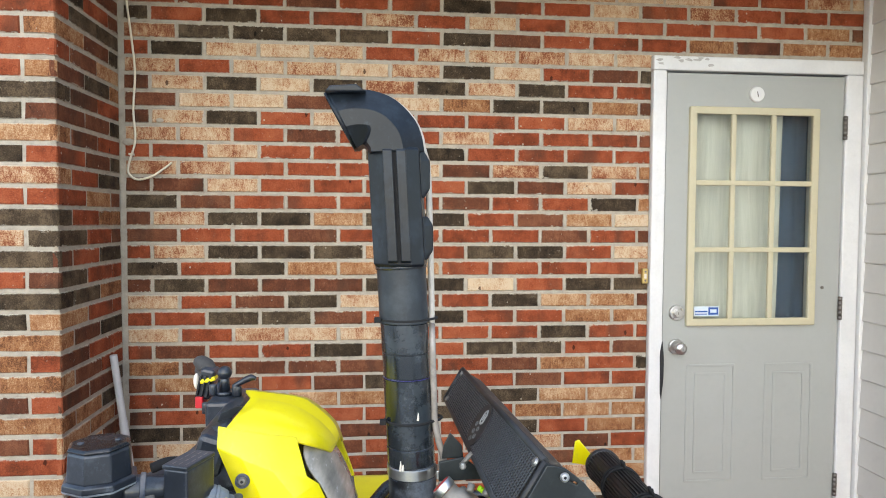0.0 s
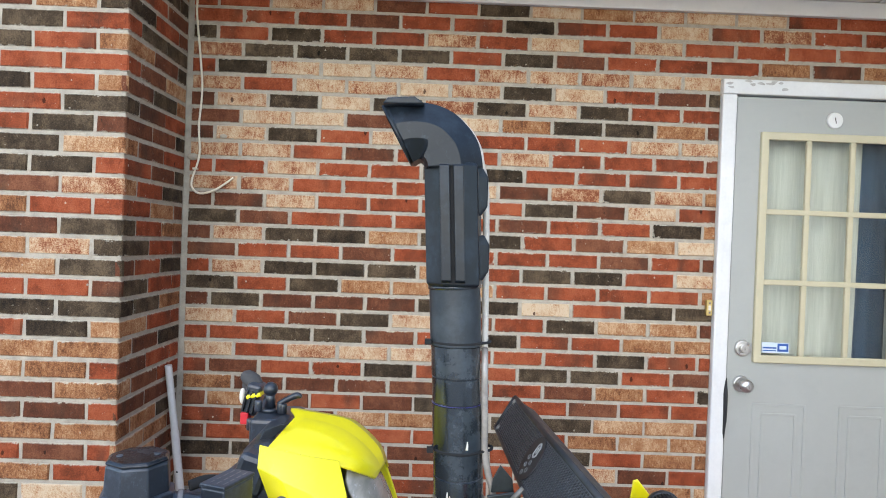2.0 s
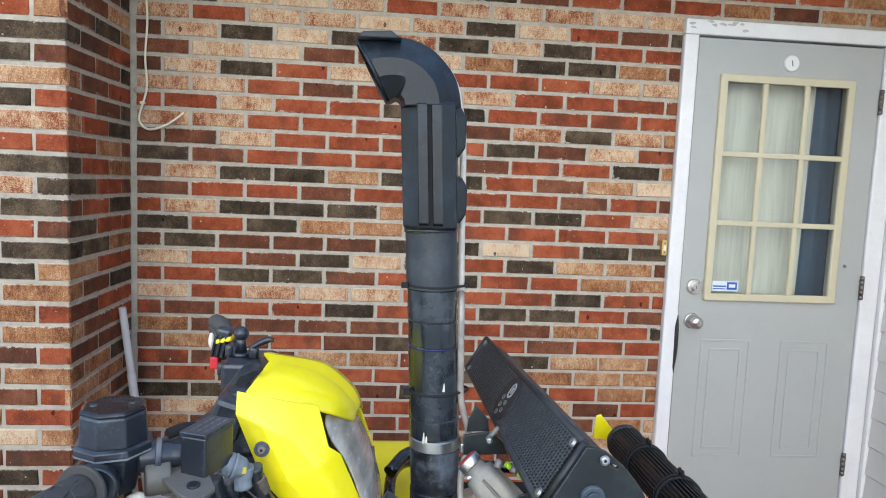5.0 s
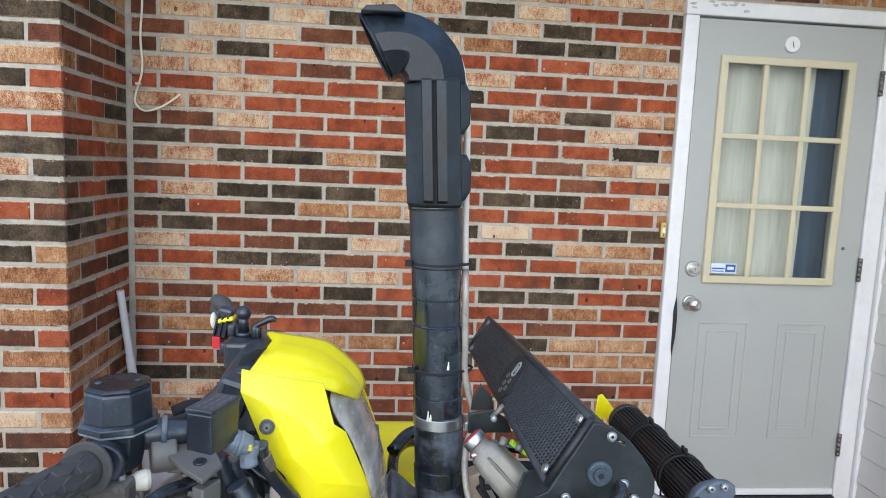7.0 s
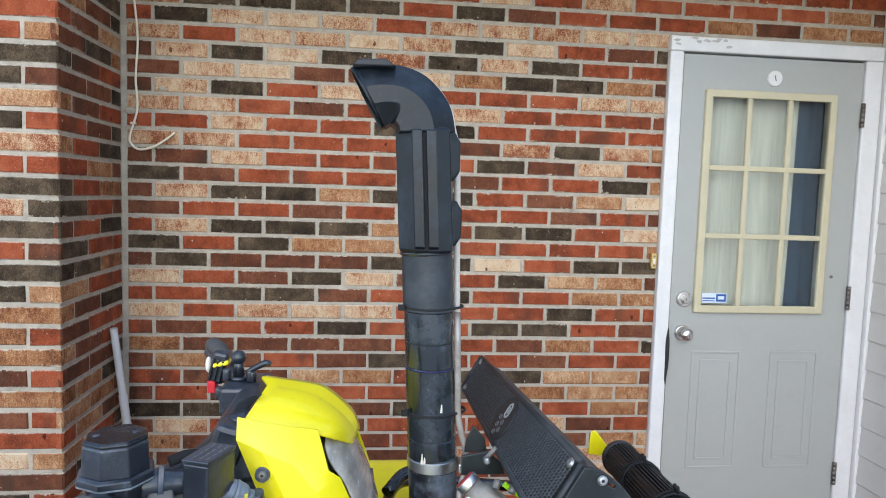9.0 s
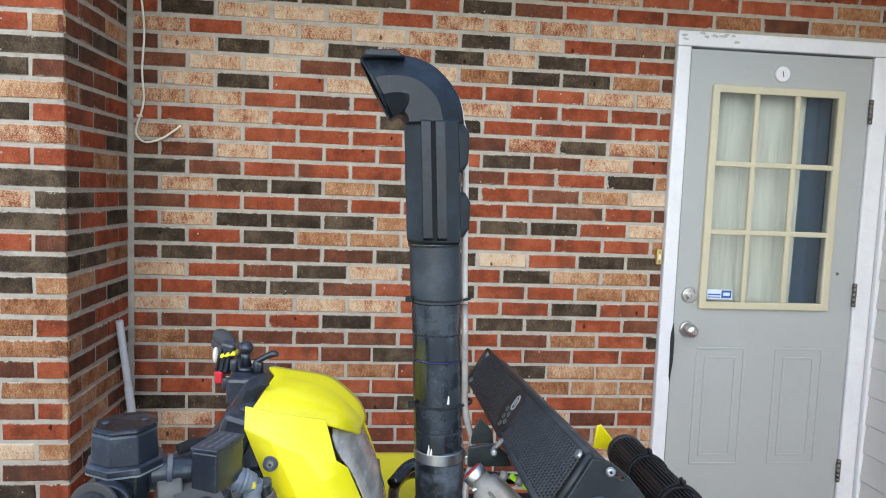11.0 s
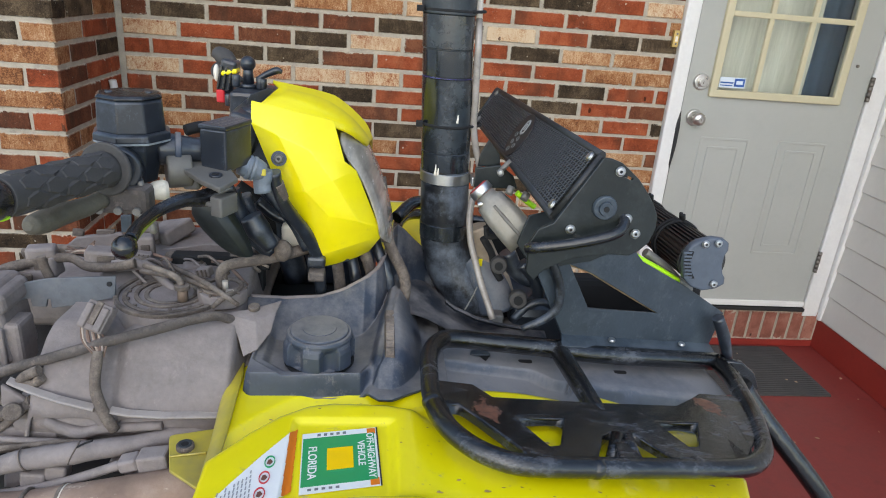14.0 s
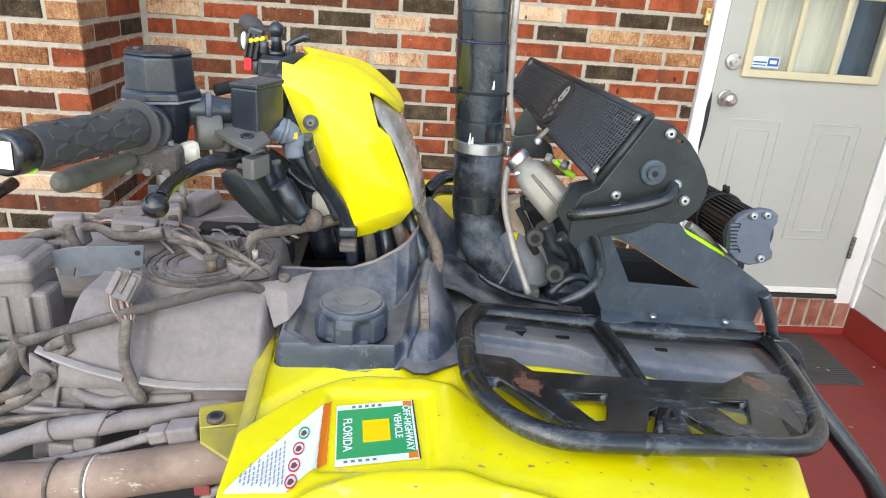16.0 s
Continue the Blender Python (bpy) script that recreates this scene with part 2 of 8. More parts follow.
def tube(points, r, n=12, step=6, smooth=True, bm=None, wobble=0.0):
    """A pipe or cable along the points; r is one radius or one for each point."""
    line = spline(points, step) if smooth else [Vector(v) for v in points]
    rs = r if isinstance(r, (list, tuple)) else [r] * len(points)
    bm2 = bmesh.new()
    rings, up = [], None
    for i, c in enumerate(line):
        d = (line[min(i + 1, len(line) - 1)] - line[max(i - 1, 0)]).normalized()
        if up is None:
            up = d.orthogonal().normalized()
        up = (up - d * up.dot(d)).normalized()
        side = d.cross(up)
        s = i / max(1, len(line) - 1) * (len(rs) - 1)
        k = min(int(s), len(rs) - 2) if len(rs) > 1 else 0
        rad = rs[k] + (rs[min(k + 1, len(rs) - 1)] - rs[k]) * (s - k)
        rad *= 1 + (wobble * noise.noise(c * 40) if wobble else 0)
        rings.append([bm2.verts.new(c + (up * math.cos(2 * math.pi * j / n) + side * math.sin(2 * math.pi * j / n)) * rad) for j in range(n)])
    for a, b in zip(rings, rings[1:]):
        for j in range(n):
            bm2.faces.new((a[j], a[(j + 1) % n], b[(j + 1) % n], b[j])).smooth = True
    bm2.faces.new(rings[0][::-1])
    bm2.faces.new(rings[-1])
    return bm2 if bm is None else join(bm, bm2)


def slab(outline, thick, m, bevel=0.0, holes=(), seg=2, bm=None):
    """A flat plate: the outline (x, y) pushed out by thick along z, with holes through it, placed by m."""
    cu = bpy.data.curves.new("tmp", "CURVE")
    cu.dimensions, cu.fill_mode, cu.extrude = "2D", "BOTH", max(0.0005, thick / 2 - bevel)
    cu.bevel_depth, cu.bevel_resolution, cu.offset = bevel, 1 if bevel else 0, -bevel
    for ring in (outline, *holes):
        s = cu.splines.new("POLY")
        s.points.add(len(ring) - 1)
        for pt, (x, y) in zip(s.points, ring):
            pt.co = (x, y, 0, 1)
        s.use_cyclic_u = True
    ob = bpy.data.objects.new("tmp", cu)
    me = ob.to_mesh()
    bm2 = bmesh.new()
    bm2.from_mesh(me)
    ob.to_mesh_clear()
    bpy.data.objects.remove(ob)
    bpy.data.curves.remove(cu)
    bmesh.ops.remove_doubles(bm2, verts=bm2.verts, dist=1e-5)
    bmesh.ops.transform(bm2, matrix=m, verts=bm2.verts)
    return bm2 if bm is None else join(bm, bm2)


def disc_pts(cx, cy, r, n=14, a0=0, a1=360):
    full = abs(a1 - a0) >= 360
    return [(cx + r * math.cos(radians(a0 + (a1 - a0) * i / (n if full else n - 1))), cy + r * math.sin(radians(a0 + (a1 - a0) * i / (n if full else n - 1)))) for i in range(n)]


def rounded(pts, r, n=4):
    """Rounds the corners of an outline."""
    out = []
    for i, p in enumerate(pts):
        a, b, c = Vector(pts[i - 1]).to_2d(), Vector(p).to_2d(), Vector(pts[(i + 1) % len(pts)]).to_2d()
        u, v = (a - b), (c - b)
        k = min(r, u.length * 0.45, v.length * 0.45)
        s, e = b + u.normalized() * k, b + v.normalized() * k
        for j in range(n + 1):
            t = j / n
            q = s * (1 - t) ** 2 + b * 2 * t * (1 - t) + e * t * t
            out.append((q.x, q.y))
    return out


def axes(origin, x, y):
    """A pose with its x along x and its y near y."""
    x = Vector(x).normalized()
    z = x.cross(Vector(y)).normalized()
    y = z.cross(x)
    m = Matrix((x, y, z)).transposed().to_4x4()
    return Matrix.Translation(origin) @ m


def loft(sections, cap=True, closed=True, bm=None, smooth=True, sharp=""):
    """A skin over equal-length rings of points; sharp keeps hard edges along the "length" or round each "ring"."""
    bm2 = bmesh.new()
    rings = [[bm2.verts.new(p) for p in s] for s in sections]
    n = len(rings[0])
    for a, b in zip(rings, rings[1:]):
        for j in range(n if closed else n - 1):
            bm2.faces.new((a[j], a[(j + 1) % n], b[(j + 1) % n], b[j])).smooth = smooth
    if cap and closed:
        bm2.faces.new(rings[0][::-1])
        bm2.faces.new(rings[-1])
    for r in rings if sharp == "ring" else ():
        for j in range(n):
            e = bm2.edges.get((r[j], r[(j + 1) % n]))
            if e:
                e.smooth = False
    for a, b in zip(rings, rings[1:]) if sharp == "length" else ():
        for j in range(n):
            bm2.edges.get((a[j], b[j])).smooth = False
    return bm2 if bm is None else join(bm, bm2)


def soften(ob, width, seg=2, angle=30):
    """A bevel over an object's sharp edges."""
    b = ob.modifiers.new("bevel", "BEVEL")
    b.width, b.segments, b.limit_method, b.angle_limit = width, seg, "ANGLE", radians(angle)
    b.harden_normals = False
    return ob


def thicken(ob, t, offset=0.0):
    s = ob.modifiers.new("solid", "SOLIDIFY")
    s.thickness, s.offset = t, offset
    return ob


def subdivide(ob, levels=2):
    s = ob.modifiers.new("sub", "SUBSURF")
    s.levels = s.render_levels = levels
    return ob

# ---- the porch: floor, walls, ceiling ----
YW, XS, XP, YP, CEIL = 3.2, 1.905, -1.20, 2.69, 2.62
ground = tagged(obj("ground", box(-60, 60, -60, 60, -0.40, -0.15), earth), "unseen ground around the porch, pale to bounce light", "ground", kind="structure")
floor = tagged(obj("floor", box(-4.0, XS + 0.2, 0.3, YW + 0.3, -0.15, 0.0), red_floor), "worn red painted concrete porch floor", "floor", kind="structure")
ceiling = tagged(obj("ceiling", box(-4.0, XS + 0.2, 2.4, YW + 0.3, CEIL, CEIL + 0.1), soffit_mat), "white porch ceiling", "ceiling", kind="structure")
bm = bmesh.new()
for i in range(14):
    x = -3.9 + i * 0.42
    box(x, x + 0.40, 2.42, YW - 0.012, CEIL - 0.008, CEIL - 0.001, 0.003, 1, bm)
obj("soffit_panel", bm, soffit_mat, ceiling)

# back wall: a mortar-faced slab with the door's opening cut through
bm = box(-4.0, 0.965, YW + 0.0045, YW + 0.22, 0, CEIL)
box(1.865, XS + 0.2, YW + 0.0045, YW + 0.22, 0, CEIL, bm=bm)
box(0.965, 1.865, YW + 0.0045, YW + 0.22, 2.262, CEIL, bm=bm)
box(0.965, 1.865, YW + 0.0505, YW + 0.22, 0, 0.18, bm=bm)
wall_back = tagged(obj("wall_north", bm, mortar), "porch wall of mixed red, tan and dark bricks", "wall", kind="structure")
pillar = tagged(obj("wall_west", box(-2.6, XP - 0.0045, YP + 0.0045, YW + 0.2, 0, CEIL), mortar), "projecting brick pier of brown and dark bricks", "wall", kind="structure")

# side wall: lapped siding over a painted base
side = thing("wall_east", "cream lapped vinyl siding over a red painted base", "wall", kind="structure")
part("backing", box(XS + 0.014, XS + 0.2, 0.9, YW, 0, CEIL), siding_mat, side)
red_base = plain("red_base_paint", srgb(138, 44, 36), 0.5, vary=0.12, scale=6, bump=0.12)
part("base", box(XS - 0.006, XS + 0.013, 0.9, YW, 0, 0.15, 0.003, 1), red_base, side, "red painted base")
z = 0.152
while z < CEIL - 0.02:
    top = min(z + 0.127, CEIL - 0.01)
    bm = bmesh.new()
    prof = [(XS + 0.0135, z - 0.002), (XS - 0.008, z - 0.002), (XS - 0.011, z + 0.004), (XS - 0.004, top - 0.004), (XS + 0.0005, top), (XS + 0.0135, top)]
    loft([[(x, y, zz) for x, zz in prof] for y in (0.9, YW - 0.04)], smooth=False, bm=bm)
    part("siding_plank", bm, siding_mat, side)
    z += 0.127
part("corner_post", box(XS - 0.022, XS + 0.013, YW - 0.040, YW - 0.002, 0.15, CEIL - 0.01, 0.004), white_paint, side, "white corner trim")
frieze = tagged(obj("trim", box(-1.19, XS - 0.024, YW - 0.026, YW - 0.001, 2.548, CEIL - 0.009, 0.004), white_paint), "white frieze board under the porch ceiling", "trim", kind="structure")
tagged(obj("trim", box(XS - 0.03, XS - 0.012, 0.9, YW - 0.028, 2.562, CEIL - 0.009, 0.004), white_paint), "white trim along the siding", "trim", kind="structure")

# ---- the door ----
door = thing("door_1", "grey half-glazed door with cream grille, closed", "door", kind="structure")
YD = 3.186
# casing and jamb
casing_mat = plain("worn_white_paint", (0.70, 0.69, 0.67, 1), 0.45, vary=0.07, scale=9, bump=0.1)
for nm, b in (("casing", box(0.945, 1.004, YW - 0.024, YW + 0.06, 0.165, 2.226, 0.006)), ("casing", box(1.803, 1.880, YW - 0.024, YW + 0.06, 0.165, 2.226, 0.006)),
              ("casing", box(0.945, 1.880, YW - 0.0255, YW + 0.06, 2.2265, 2.286, 0.006))):
    part(nm, b, casing_mat, door, "white painted casing, chipped at the corner")
chip = plain("bare_wood_chip", srgb(178, 174, 168), 0.8, vary=0.2, scale=60)
random.seed(5)
bm = bmesh.new()
for i in range(9):
    x = 0.97 + random.random() * 0.26
    zc = 2.262 + random.uniform(-0.016, 0.016)
    pts = [(x + random.uniform(0.006, 0.022) * math.cos(a), zc + random.uniform(0.003, 0.008) * math.sin(a)) for a in [k * 2 * math.pi / 7 for k in range(7)]]
    slab(pts, 0.0012, axes((0, YW - 0.0258, 0), (1, 0, 0), (0, 0, 1)), bm=bm)
part("chip", bm, chip, door, "flaked patches of paint")
# leaf with its glazed opening
WX0, WX1, WZ0, WZ1 = 1.125, 1.665, 1.17, 2.06
out = [(1.008, 0.232), (1.799, 0.232), (1.799, 2.218), (1.008, 2.218)]
hole = [(WX0, WZ0), (WX0, WZ1), (WX1, WZ1), (WX1, WZ0)]
part("leaf", slab(out, 0.044, axes((0, YD + 0.022, 0), (1, 0, 0), (0, 0, 1)), 0.002, [hole]), door_paint, door)
for cx0, cx1 in ((1.115, 1.335), (1.468, 1.688)):
    bm = bmesh.new()
    for k, (d, t) in enumerate(((0.0, 0.0045), (0.038, 0.0045))):
        a, b, c, e = cx0 + d, cx1 - d, 0.47 + d, 0.985 - d
        w = 0.010
        fr = [(a, c), (b, c), (b, e), (a, e)]
        inn = [(a + w, c + w), (b - w, c + w), (b - w, e - w), (a + w, e - w)]
        slab(rounded(fr, 0.008, 2), t, axes((0, YD - 0.001, 0), (1, 0, 0), (0, 0, 1)), 0.0015, [rounded(inn, 0.005, 2)], bm=bm)
    part("panel_moulding", bm, door_paint, door)
fr = [(1.106, 1.151), (1.684, 1.151), (1.684, 2.079), (1.106, 2.079)]
win = part("window_frame", slab(rounded(fr, 0.006, 2), 0.022, axes((0, YD - 0.004, 0), (1, 0, 0), (0, 0, 1)), 0.004, [[(WX0 + 0.012, WZ0 + 0.012), (WX1 - 0.012, WZ0 + 0.012), (WX1 - 0.012, WZ1 - 0.012), (WX0 + 0.012, WZ1 - 0.012)]]), cream, door, "cream plastic glazing frame")
for x in (1.301, 1.479):
    part("muntin", box(x - 0.011, x + 0.011, YD - 0.012, YD + 0.004, WZ0 + 0.011, WZ1 - 0.011, 0.004), cream, win)
for z in (1.476, 1.759):
    part("muntin", box(WX0 + 0.011, WX1 - 0.011, YD - 0.0125, YD + 0.0035, z - 0.011, z + 0.011, 0.004), cream, win)
gl = Nodes("window_glass")
gl.b.inputs["Transmission Weight"].default_value = 1.0
gl.b.inputs["IOR"].default_value = 1.45
glass = gl.done((0.93, 0.95, 0.94, 1), 0.02)
px = [WX0, 1.301, 1.479, WX1]
pz = [WZ0, 1.476, 1.759, WZ1]
for i in range(3):
    for j in range(3):
        g = part("pane", box(px[i] + 0.002, px[i + 1] - 0.002, YD + 0.010, YD + 0.014, pz[j] + 0.002, pz[j + 1] - 0.002), glass, win)
        g.visible_shadow = False
# hardware
steel = plain("brushed_nickel", (0.62, 0.60, 0.57, 1), 0.3, 1.0, 0.1, 40)
brass_dark = plain("dark_hinge_steel", (0.20, 0.18, 0.16, 1), 0.5, 0.9, 0.25, 60)
for zz, big in ((1.207, 0), (1.063, 1)):
    x = 1.066
    hw = part("door_knob" if big else "deadbolt", rod((x, YD, zz), (x, YD - 0.012, zz), 0.034, 0.031, 28, 0.003), steel, door, "round nickel " + ("knob" if big else "deadbolt"))
    if big:
        bm = rod((x, YD - 0.012, zz), (x, YD - 0.040, zz), 0.013, n=18)
        ball((x, YD - 0.052, zz), 0.027, (1, 0.72, 1), 20, bm)
        rod((x, YD - 0.066, zz), (x, YD - 0.073, zz), 0.012, 0.010, 18, bm=bm)
        part("grip", bm, steel, hw)
        part("keyhole", box(x - 0.0012, x + 0.0012, YD - 0.0745, YD - 0.072, zz - 0.005, zz + 0.005), brass_dark, hw)
    else:
        part("grip", rod((x, YD - 0.012, zz), (x, YD - 0.026, zz), 0.019, 0.017, 24, 0.002), steel, hw)
        part("keyhole", box(x - 0.0012, x + 0.0012, YD - 0.0275, YD - 0.025, zz - 0.006, zz + 0.006), brass_dark, hw)
for zz in (2.0, 1.223, 0.444):
    bm = rod((1.801, YD - 0.010, zz - 0.05), (1.801, YD - 0.010, zz + 0.05), 0.0075, n=12)
    for k in range(5):
        rod((1.801, YD - 0.010, zz - 0.05 + k * 0.0205), (1.801, YD - 0.010, zz - 0.034 + k * 0.0205), 0.009, n=12, bm=bm)
    part("hinge", bm, brass_dark, door, "dark worn hinge knuckle")
bm = rod((1.402, YD, 2.135), (1.402, YD - 0.010, 2.135), 0.034, 0.031, 30, 0.003)
part("door_viewer", bm, white_paint, door, "round white plastic cover")
part("mark", box(1.3995, 1.404, YD - 0.012, YD - 0.010, 2.122, 2.147, 0.001, 1, m=Matrix.Translation((1.402, 0, 2.135)) @ Matrix.Rotation(radians(-12), 4, "Y") @ Matrix.Translation((-1.402, 0, -2.135))), brass_dark, door)
part("screw_hole", rod((1.722, YD + 0.001, 1.312), (1.722, YD - 0.0035, 1.312), 0.007, n=12), brass_dark, door)
# weatherstrip gap, bottom sweep and threshold
black_rubber = plain("black_rubber", (0.015, 0.015, 0.016, 1), 0.7, vary=0.3, scale=30)
part("weatherstrip", box(1.0042, 1.0078, YD + 0.004, YD + 0.03, 0.235, 2.216), black_rubber, door)
part("torn_strip", tube([(1.004, YD - 0.004, 1.085), (1.002, YD - 0.012, 1.02), (1.0035, YD - 0.010, 0.93), (1.001, YD - 0.006, 0.86), (1.004, YD + 0.002, 0.80)], [0.004, 0.009, 0.008, 0.006, 0.003], 8), black_rubber, door, "loose black weatherstrip")
part("sweep", box(1.012, 1.797, YD - 0.012, YD + 0.0, 0.213, 0.240, 0.003), white_paint, door)
part("threshold", box(1.005, 1.802, YD - 0.020, YD + 0.10, 0.192, 0.208, 0.003), black_rubber, door, "dark threshold strip")
# room behind the glass, its dimness put into the wall colour, with a sheer curtain
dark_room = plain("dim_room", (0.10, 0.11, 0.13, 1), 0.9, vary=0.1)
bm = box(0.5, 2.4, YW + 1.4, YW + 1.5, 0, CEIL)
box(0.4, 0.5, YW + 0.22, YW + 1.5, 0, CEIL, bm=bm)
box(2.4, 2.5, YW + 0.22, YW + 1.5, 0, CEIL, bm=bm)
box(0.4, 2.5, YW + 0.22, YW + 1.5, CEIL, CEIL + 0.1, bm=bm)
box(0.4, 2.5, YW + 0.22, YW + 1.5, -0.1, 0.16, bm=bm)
tagged(obj("wall_room", bm, dark_room), "room behind the glazed door, walls coloured dark to read dim", "wall", kind="structure")
cl = Nodes("sheer_curtain")
weave = cl.noise(14, 4, stretch=(6, 1, 0.3))
cl.b.inputs["Subsurface Weight"].default_value = 0.0
sheer = cl.done(cl.ramp(weave, (0.3, srgb(188, 190, 176)), (0.7, srgb(208, 209, 196))), 0.9)
bm = bmesh.new()
rows, cols = 12, 70
grid = []
for j in range(rows + 1):
    zz = 0.9 + j * (2.18 - 0.9) / rows
    line = []
    for i in range(cols + 1):
        u = i / cols
        x = 1.085 + u * (1.574 - 1.085 - 0.02 * (1 - j / rows))
        y = YD + 0.075 + 0.008 * math.sin(u * 15 + 0.5 * math.sin(j * 0.4)) + 0.002 * math.sin(u * 41 + 1.3)
        line.append(bm.verts.new((x, y, zz)))
    grid.append(line)
for a, b in zip(grid, grid[1:]):
    for i in range(cols):
        bm.faces.new((a[i], a[i + 1], b[i + 1], b[i])).smooth = True
tagged(thicken(obj("curtain", bm, sheer), 0.0015), "sheer cream curtain hanging behind the door's glass", "curtain")
rail = obj("curtain_rail", rod((1.06, YD + 0.075, 2.185), (1.72, YD + 0.075, 2.185), 0.006, n=10), steel)
tagged(rail, "thin metal curtain rail behind the glass", "curtain rail")
navy = plain("navy_cloth", srgb(58, 80, 100), 0.9, vary=0.12, scale=8)
bm = bmesh.new()
grid = []
for j in range(7):
    line = []
    for i in range(31):
        u = i / 30
        line.append(bm.verts.new((1.50 + u * 0.20, YD + 0.105 + 0.008 * math.sin(u * 17), 0.9 + j * 1.28 / 6)))
    grid.append(line)
for a, b in zip(grid, grid[1:]):
    for i in range(30):
        bm.faces.new((a[i], a[i + 1], b[i + 1], b[i])).smooth = True
tagged(thicken(obj("curtain", bm, navy), 0.002), "blue-grey curtain panel behind the sheer one", "curtain")

# ---- the all-terrain vehicle ----
YC = 1.52
yn = Nodes("yellow_plastic")
_a, _b = yn.noise(9, 6, 0.6), yn.noise(70, 4, 0.7)
_c = yn.ramp(_a, (0.35, (0.84, 0.70, 0.006, 1)), (0.7, (0.94, 0.81, 0.01, 1)))
_c = yn.mix(yn.math("MULTIPLY", yn.ramp(yn.noise(30, 8, 0.75), (0.6, 0.0), (0.72, 1.0)), 0.25), _c, (0.42, 0.36, 0.10, 1))
yn.bump(_b, 0.06, 0.001)
yellow = yn.done(_c, yn.math("ADD", yn.math("MULTIPLY", _a, 0.2), 0.22), 0, 0.5, 0.5)
yf = Nodes("scuffed_yellow_plastic")
_a = yf.noise(8, 6, 0.6)
_c = yf.ramp(_a, (0.35, (0.84, 0.70, 0.006, 1)), (0.7, (0.94, 0.81, 0.01, 1)))
_c = yf.mix(yf.math("MULTIPLY", yf.ramp(yf.noise(16, 7, 0.7, stretch=(1.0, 1.8, 1.0)), (0.62, 0.0), (0.68, 1.0)), 0.75), _c, (0.52, 0.44, 0.20, 1))
_c = yf.mix(yf.ramp(yf.noise(55, 6, 0.8), (0.665, 0.0), (0.70, 0.8)), _c, (0.34, 0.24, 0.14, 1))
yf.bump(yf.noise(90, 4), 0.08, 0.001)
yellow_worn = yf.done(_c, yf.math("ADD", yf.math("MULTIPLY", _a, 0.25), 0.20), 0, 0.5, 1.0)
black = plain("black_plastic", srgb(30, 35, 43), 0.33, vary=0.25, scale=14, lump=0.04, dust=0.5, dust_colour=srgb(104, 114, 128), coat=0.35)
shroud_mat = plain("dusty_black_plastic", srgb(52, 60, 74), 0.40, vary=0.25, scale=12, lump=0.10, dust=0.72, settle=0.24, dust_colour=srgb(146, 141, 138))
deck_mat = plain("dusty_deck_plastic", srgb(84, 92, 104), 0.46, vary=0.22, scale=9, lump=0.08, dust=0.75, settle=0.25, dust_colour=srgb(152, 148, 146))
gloss_black = plain("black_paint", srgb(15, 15, 17), 0.2, vary=0.3, scale=26, lump=0.2, dust=0.25, settle=0.1, dust_colour=srgb(92, 98, 108), coat=0.4)
pipe_mat = plain("black_pipe", srgb(24, 29, 33), 0.20, vary=0.35, scale=20, bump=0.06, dust=0.42, settle=0.0, dust_colour=srgb(88, 98, 106), coat=0.6)
scuffed = plain("scuffed_black_pipe", srgb(22, 25, 30), 0.3, vary=0.4, scale=16, bump=0.1, dust=0.8, settle=0.0, dust_colour=srgb(122, 132, 146))
coupler_mat = plain("grey_rubber", srgb(40, 46, 52), 0.42, vary=0.25, scale=24, bump=0.15, dust=0.42, settle=0.0, dust_colour=srgb(88, 96, 102))
head_mat = plain("moulded_black", srgb(20, 25, 31), 0.38, vary=0.2, scale=12, bump=0.05, dust=0.3, dust_colour=srgb(84, 98, 112), spec=0.4)
dusty = plain("dusty_grey_plastic", srgb(122, 113, 110), 0.75, vary=0.2, scale=15, lump=0.25, dust=0.65, dust_colour=srgb(158, 148, 145))
dusty2 = plain("dusty_cable", srgb(92, 82, 75), 0.85, vary=0.35, scale=40, lump=0.4, dust=0.7, dust_colour=srgb(160, 147, 135))
loom_mat = plain("taped_cable", srgb(78, 71, 67), 0.8, vary=0.35, scale=34, lump=0.3, dust=0.6, dust_colour=srgb(146, 134, 126))
_t = Nodes("muddy_frame_tube")
_c = _t.ramp(_t.noise(13, 8, 0.65), (0.3, srgb(104, 84, 72)), (0.55, srgb(138, 115, 100)), (0.75, srgb(164, 143, 127)))
_w = _t.ramp(_t.noise(24, 9, 0.75, stretch=(0.45, 1.0, 1.6)), (0.58, 0.0), (0.64, 0.85))
_c = _t.mix(_w, _c, srgb(218, 202, 182))
_t.bump(_t.noise(60, 6, 0.7), 0.4, 0.002)
brown_tube = _t.done(_c, 0.72)
grey_metal = plain("grey_cast_metal", srgb(128, 125, 119), 0.5, 0.35, 0.2, 24, lump=0.15, dust=0.4, dust_colour=srgb(96, 90, 84))
silver = plain("bright_steel", (0.60, 0.60, 0.59, 1), 0.34, 1.0, 0.1, 40)
rust = plain("rust", srgb(122, 72, 52), 0.85, vary=0.3, scale=60, bump=0.4)
plate_mat = plain("painted_plate", srgb(52, 61, 70), 0.38, vary=0.2, scale=18, lump=0.12, dust=0.5, dust_colour=srgb(108, 118, 126))
perch_mat = plain("worn_perch_metal", srgb(98, 96, 92), 0.55, 0.2, 0.15, 24, 0.15, dust=0.4, dust_colour=srgb(120, 116, 110))
plate_dark = plain("dark_painted_plate", srgb(27, 32, 32), 0.36, vary=0.3, scale=16, lump=0.1, dust=0.3, dust_colour=srgb(84, 92, 94))
